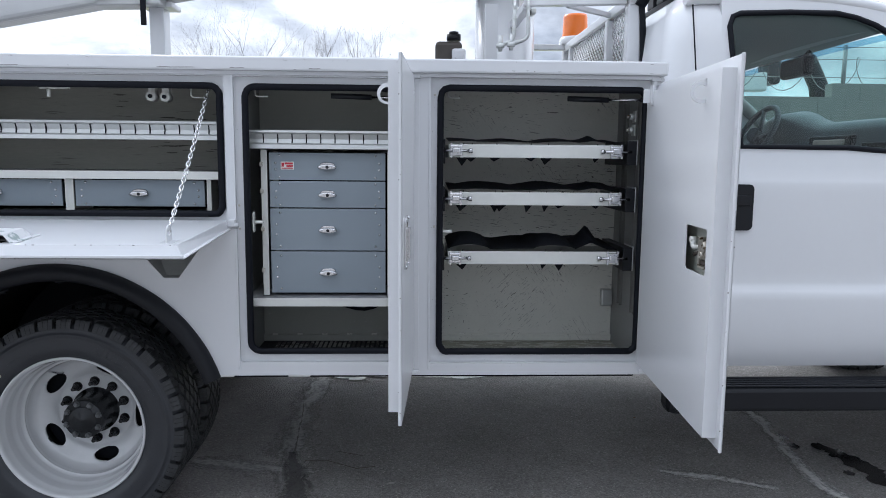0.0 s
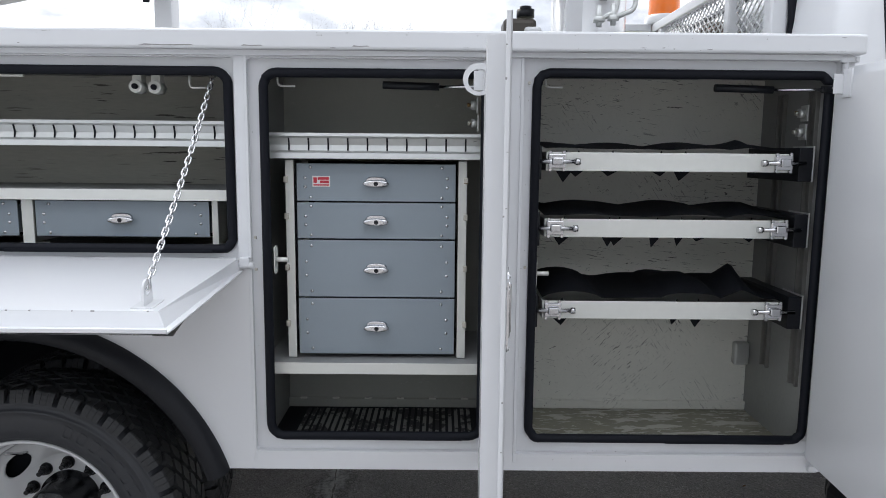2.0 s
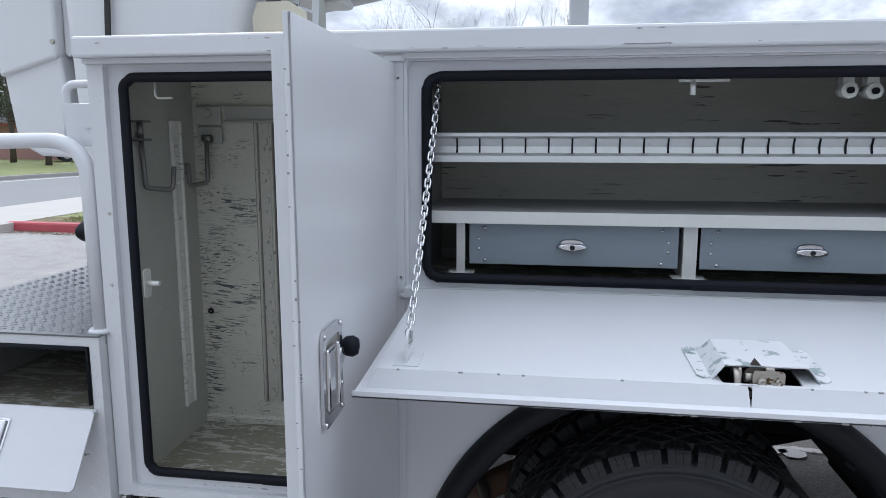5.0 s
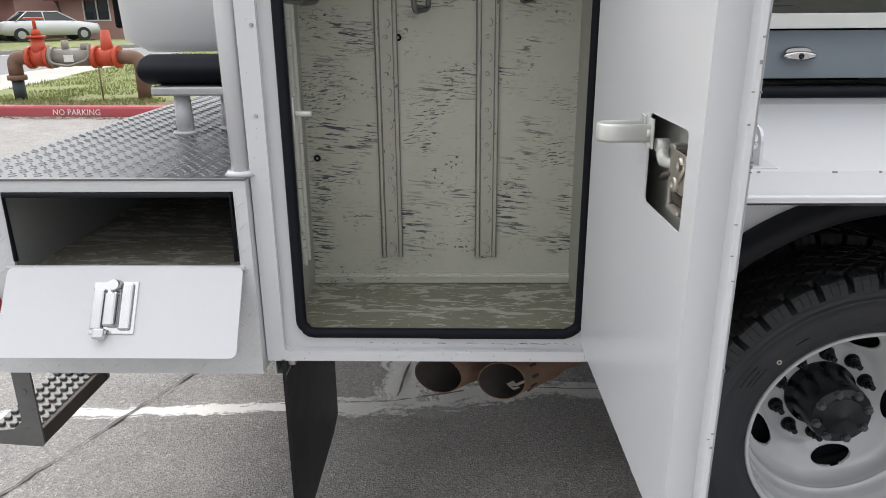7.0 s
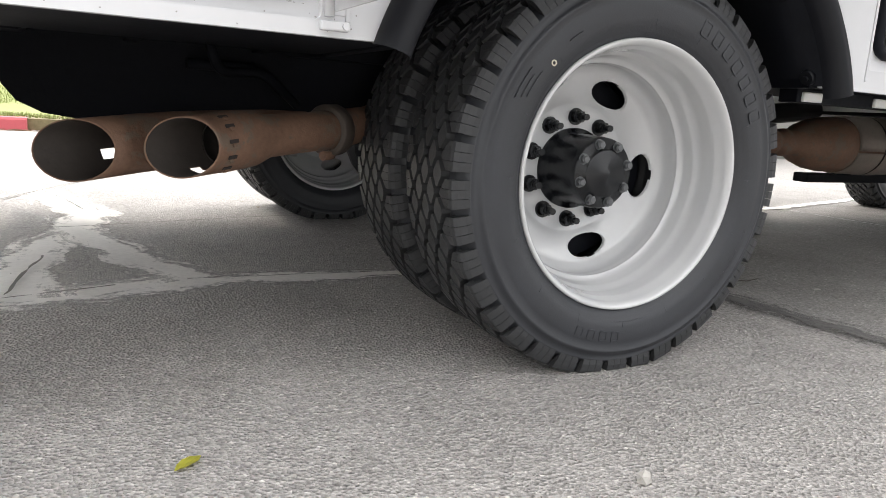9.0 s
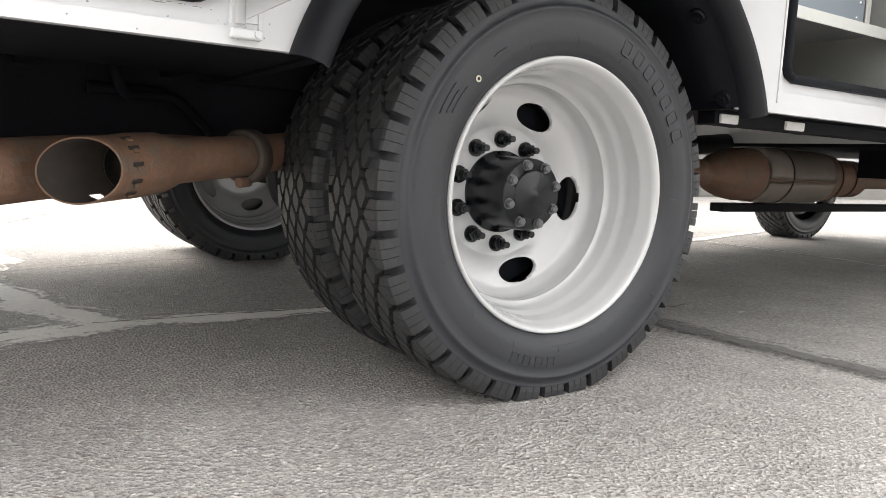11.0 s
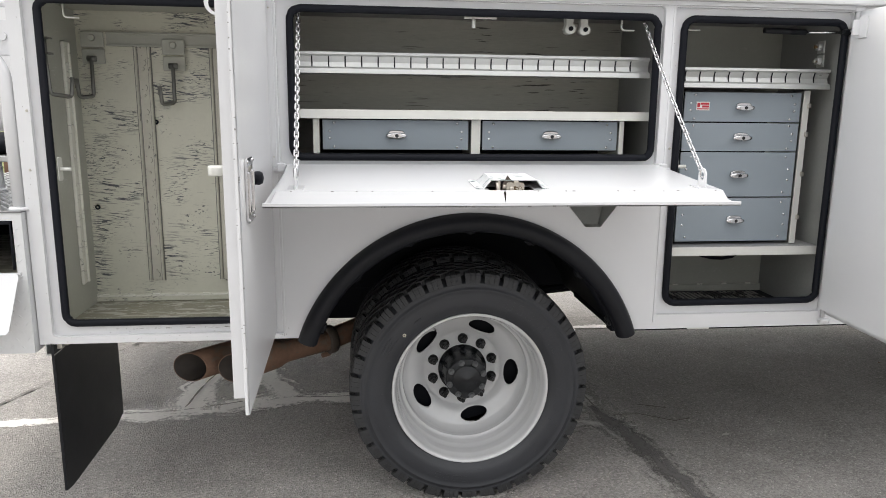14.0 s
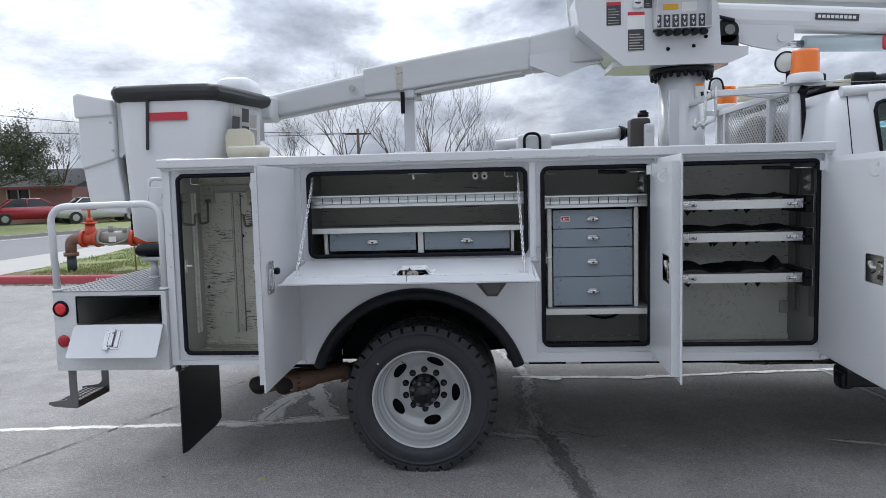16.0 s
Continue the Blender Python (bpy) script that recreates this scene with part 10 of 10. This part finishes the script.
def car(at, paint, label, seed, rot=0.0):
    C = thing("car", label, "car", "parked cars", at=at)
    C.rotation_euler = (0, 0, rot)
    bm = bmesh.new()
    secs = [(-2.25, 0.45, 0.62), (-2.15, 0.34, 0.80), (-1.3, 0.28, 0.92), (-0.6, 0.28, 0.95), (0.9, 0.28, 0.96), (1.9, 0.30, 0.93), (2.15, 0.36, 0.86), (2.25, 0.48, 0.70)]
    rings = []
    for x, z0, z1 in secs:
        hw = 0.88 - 0.12 * (abs(x) / 2.25) ** 4
        rings.append([(x, y, z) for y, z in ((-hw, z0), (-hw, (z0 + z1) / 2), (-hw * 0.95, z1), (hw * 0.95, z1), (hw, (z0 + z1) / 2), (hw, z0))])
    part("car_body", loft(rings), paint, C)
    bm = bmesh.new()
    a = [bm.verts.new(p) for p in ((-1.15, -0.80, 0.93), (1.55, -0.80, 0.93), (1.55, 0.80, 0.93), (-1.15, 0.80, 0.93))]
    b = [bm.verts.new(p) for p in ((-0.35, -0.62, 1.36), (0.95, -0.62, 1.36), (0.95, 0.62, 1.36), (-0.35, 0.62, 1.36))]
    for i in range(4):
        bm.faces.new((a[i], a[(i + 1) % 4], b[(i + 1) % 4], b[i]))
    part("car_window", bm, M["car_glass"], C)
    bm = bmesh.new()
    bx(bm, -0.40, 1.0, -0.64, 0.64, 1.355, 1.40, 0.02)
    for x0, x1 in ((-1.15, -0.38), (1.55, 0.98), (0.30, 0.30)):
        for s in (-1, 1):
            tube(bm, [(x0, s * 0.80, 0.93), (x1, s * 0.625, 1.37)], 0.03, 6)
    part("car_roof", bm, paint, C)
    for x in (-1.4, 1.4):
        for s in (-1, 1):
            bm = bmesh.new()
            cyl(bm, (x, s * 0.70, 0.32), (x, s * 0.90, 0.32), 0.32, seg=24)
            wh = part("car_wheel", bm, M["tyre"], C)
            bm = bmesh.new()
            cyl(bm, (x, s * 0.88, 0.32), (x, s * 0.91, 0.32), 0.20, 0.17, seg=16)
            part("wheel_cover", bm, M["galv"], wh)
    for s in (-1, 1):
        bm = bmesh.new()
        bx(bm, -2.24, -2.12, s * 0.62 - 0.14, s * 0.62 + 0.14, 0.62, 0.74, 0.03)
        part("headlight", bm, M["lamp_glass"], C)
    return C


car((-25.9, 34.3, 0.155), M["car_red"], "red hatchback parked in a driveway", 1, math.pi + 0.75)
car((-22.2, 34.6, 0.155), M["car_white"], "silver-white saloon parked in a driveway", 2, math.pi + 0.8)

# ---- pole, wires, block wall with wire ----
bm = bmesh.new()
cyl(bm, (-9.3, 45.0, 0), (-9.3, 45.0, 5.8), 0.13, 0.09, seg=12)
bx(bm, -10.2, -8.4, 44.95, 45.05, 5.4, 5.5)
solid("utility_pole", bm, M["pole_wood"], "wooden utility pole with a crossarm", "pole")
bm = bmesh.new()
for x0, y0, z0, x1, y1, z1 in ((-40.0, 24.0, 6.4, -9.3, 45.0, 5.5), (-38.0, 24.0, 7.6, -9.0, 45.0, 5.5)):
    tube(bm, [Vector((x0, y0, z0)).lerp(Vector((x1, y1, z1)), i / 16) - Vector((0, 0, 3.2 * (i / 16) * (1 - i / 16))) for i in range(17)], 0.018, 5)
solid("overhead_wires", bm, M["rubber"], "dark overhead wires strung between poles", "wires")
WALL_Y = 7.5
bw = tagged(new("block_wall"), "grey concrete block wall topped with razor wire", "wall", kind="structure")
bm = bmesh.new()
bx(bm, 3.6, 6.2, WALL_Y + 0.012, WALL_Y + 0.19, 0.0, 2.28)
bx(bm, 6.2, 16.0, WALL_Y + 0.012, WALL_Y + 0.19, 0.0, 2.47)
part("wall_core", bm, M["block_wall"], bw)
bm = bmesh.new()
bx(bm, 0, 0.396, 0, 0.014, 0, 0.196, 0.003, 1)
BLOCK = finish(bm, "block", M["block_wall"])
for r in range(12):
    for c in range(22):
        if r == 11 and c < 7:
            continue
        o = new("block", BLOCK)
        o.parent = bw
        o.matrix_local = Matrix.Translation((3.6 + c * 0.4 + (0.2 if r % 2 else 0.0), WALL_Y, 0.03 + r * 0.2))
wf = thing("razor_wire", "galvanised fence posts carrying coiled razor wire", "wire", at=(3.6, WALL_Y + 0.1, 2.26))
for k in range(5):
    bm = bmesh.new()
    cyl(bm, (0.4 + k * 2.4, 0, 0), (0.4 + k * 2.4, 0, 0.75), 0.03, seg=8)
    part("wire_post", bm, M["wire"], wf)
bm = bmesh.new()
tube(bm, [(0.2 + i * 0.05, 0.24 * math.sin(i * 0.45), 0.35 + 0.24 * math.cos(i * 0.45)) for i in range(230)], 0.006, 4)
for z in (0.3, 0.55, 0.72):
    tube(bm, [(0.0, 0, z), (11.5, 0, z)], 0.005, 4)
part("wire_coil", bm, M["wire"], wf)

# the boom of another lift, seen over the wall
pb = thing("parked_boom", "pale boom and dark hook arm of another lift beyond the wall", "boom", at=(5.2, 9.2, 2.3))
PO = Vector((5.2, 9.2, 2.3))
def pbpart(name, bm, m):
    bm.transform(Matrix.Translation(-PO))
    return part(name, bm, m, pb)


pbpart("boom_beam", bar((3.9, 9.2, 2.62), (6.05, 9.2, 2.66), 0.20, 0.30), M["fibre"])
pbpart("boom_beam", bar((3.9, 9.3, 3.05), (5.85, 9.3, 3.12), 0.20, 0.26), M["cream"])
bm = bmesh.new()
lathe(bm, [(0.0, 0.0), (0.17, 0.0), (0.17, 0.04), (0.11, 0.05), (0.0, 0.05)], 24)
bm.transform(Matrix.Translation((4.25, 9.06, 2.66)))
pbpart("pulley", bm, M["plastic"])
bm = bmesh.new()
bx(bm, 5.80, 6.20, 9.1, 9.5, 2.95, 3.35, 0.06, 3)
bx(bm, 6.05, 6.28, 9.1, 9.5, 2.62, 3.30, 0.06, 3)
pbpart("boom_head", bm, M["plastic"])
bm = bmesh.new()
tube(bm, [(6.15, 9.2, 3.20), (6.45, 9.2, 3.22), (6.75, 9.2, 3.00), (6.95, 9.2, 2.62), (7.00, 9.2, 2.30)], [0.09, 0.13, 0.15, 0.15, 0.14], 10)
pbpart("hook_arm", bm, M["plastic"])
bm = bmesh.new()
tube(bm, [(6.35, 9.1, 3.10), (6.70, 9.1, 3.40), (6.95, 9.1, 3.36)], [0.05, 0.07, 0.05], 8)
pbpart("hook_arm", bm, M["plastic"])
bm = bmesh.new()
bx(bm, 4.4, 4.6, 9.2, 9.4, 0.0, 3.0, 0.01)
pbpart("boom_post", bm, M["fibre"])
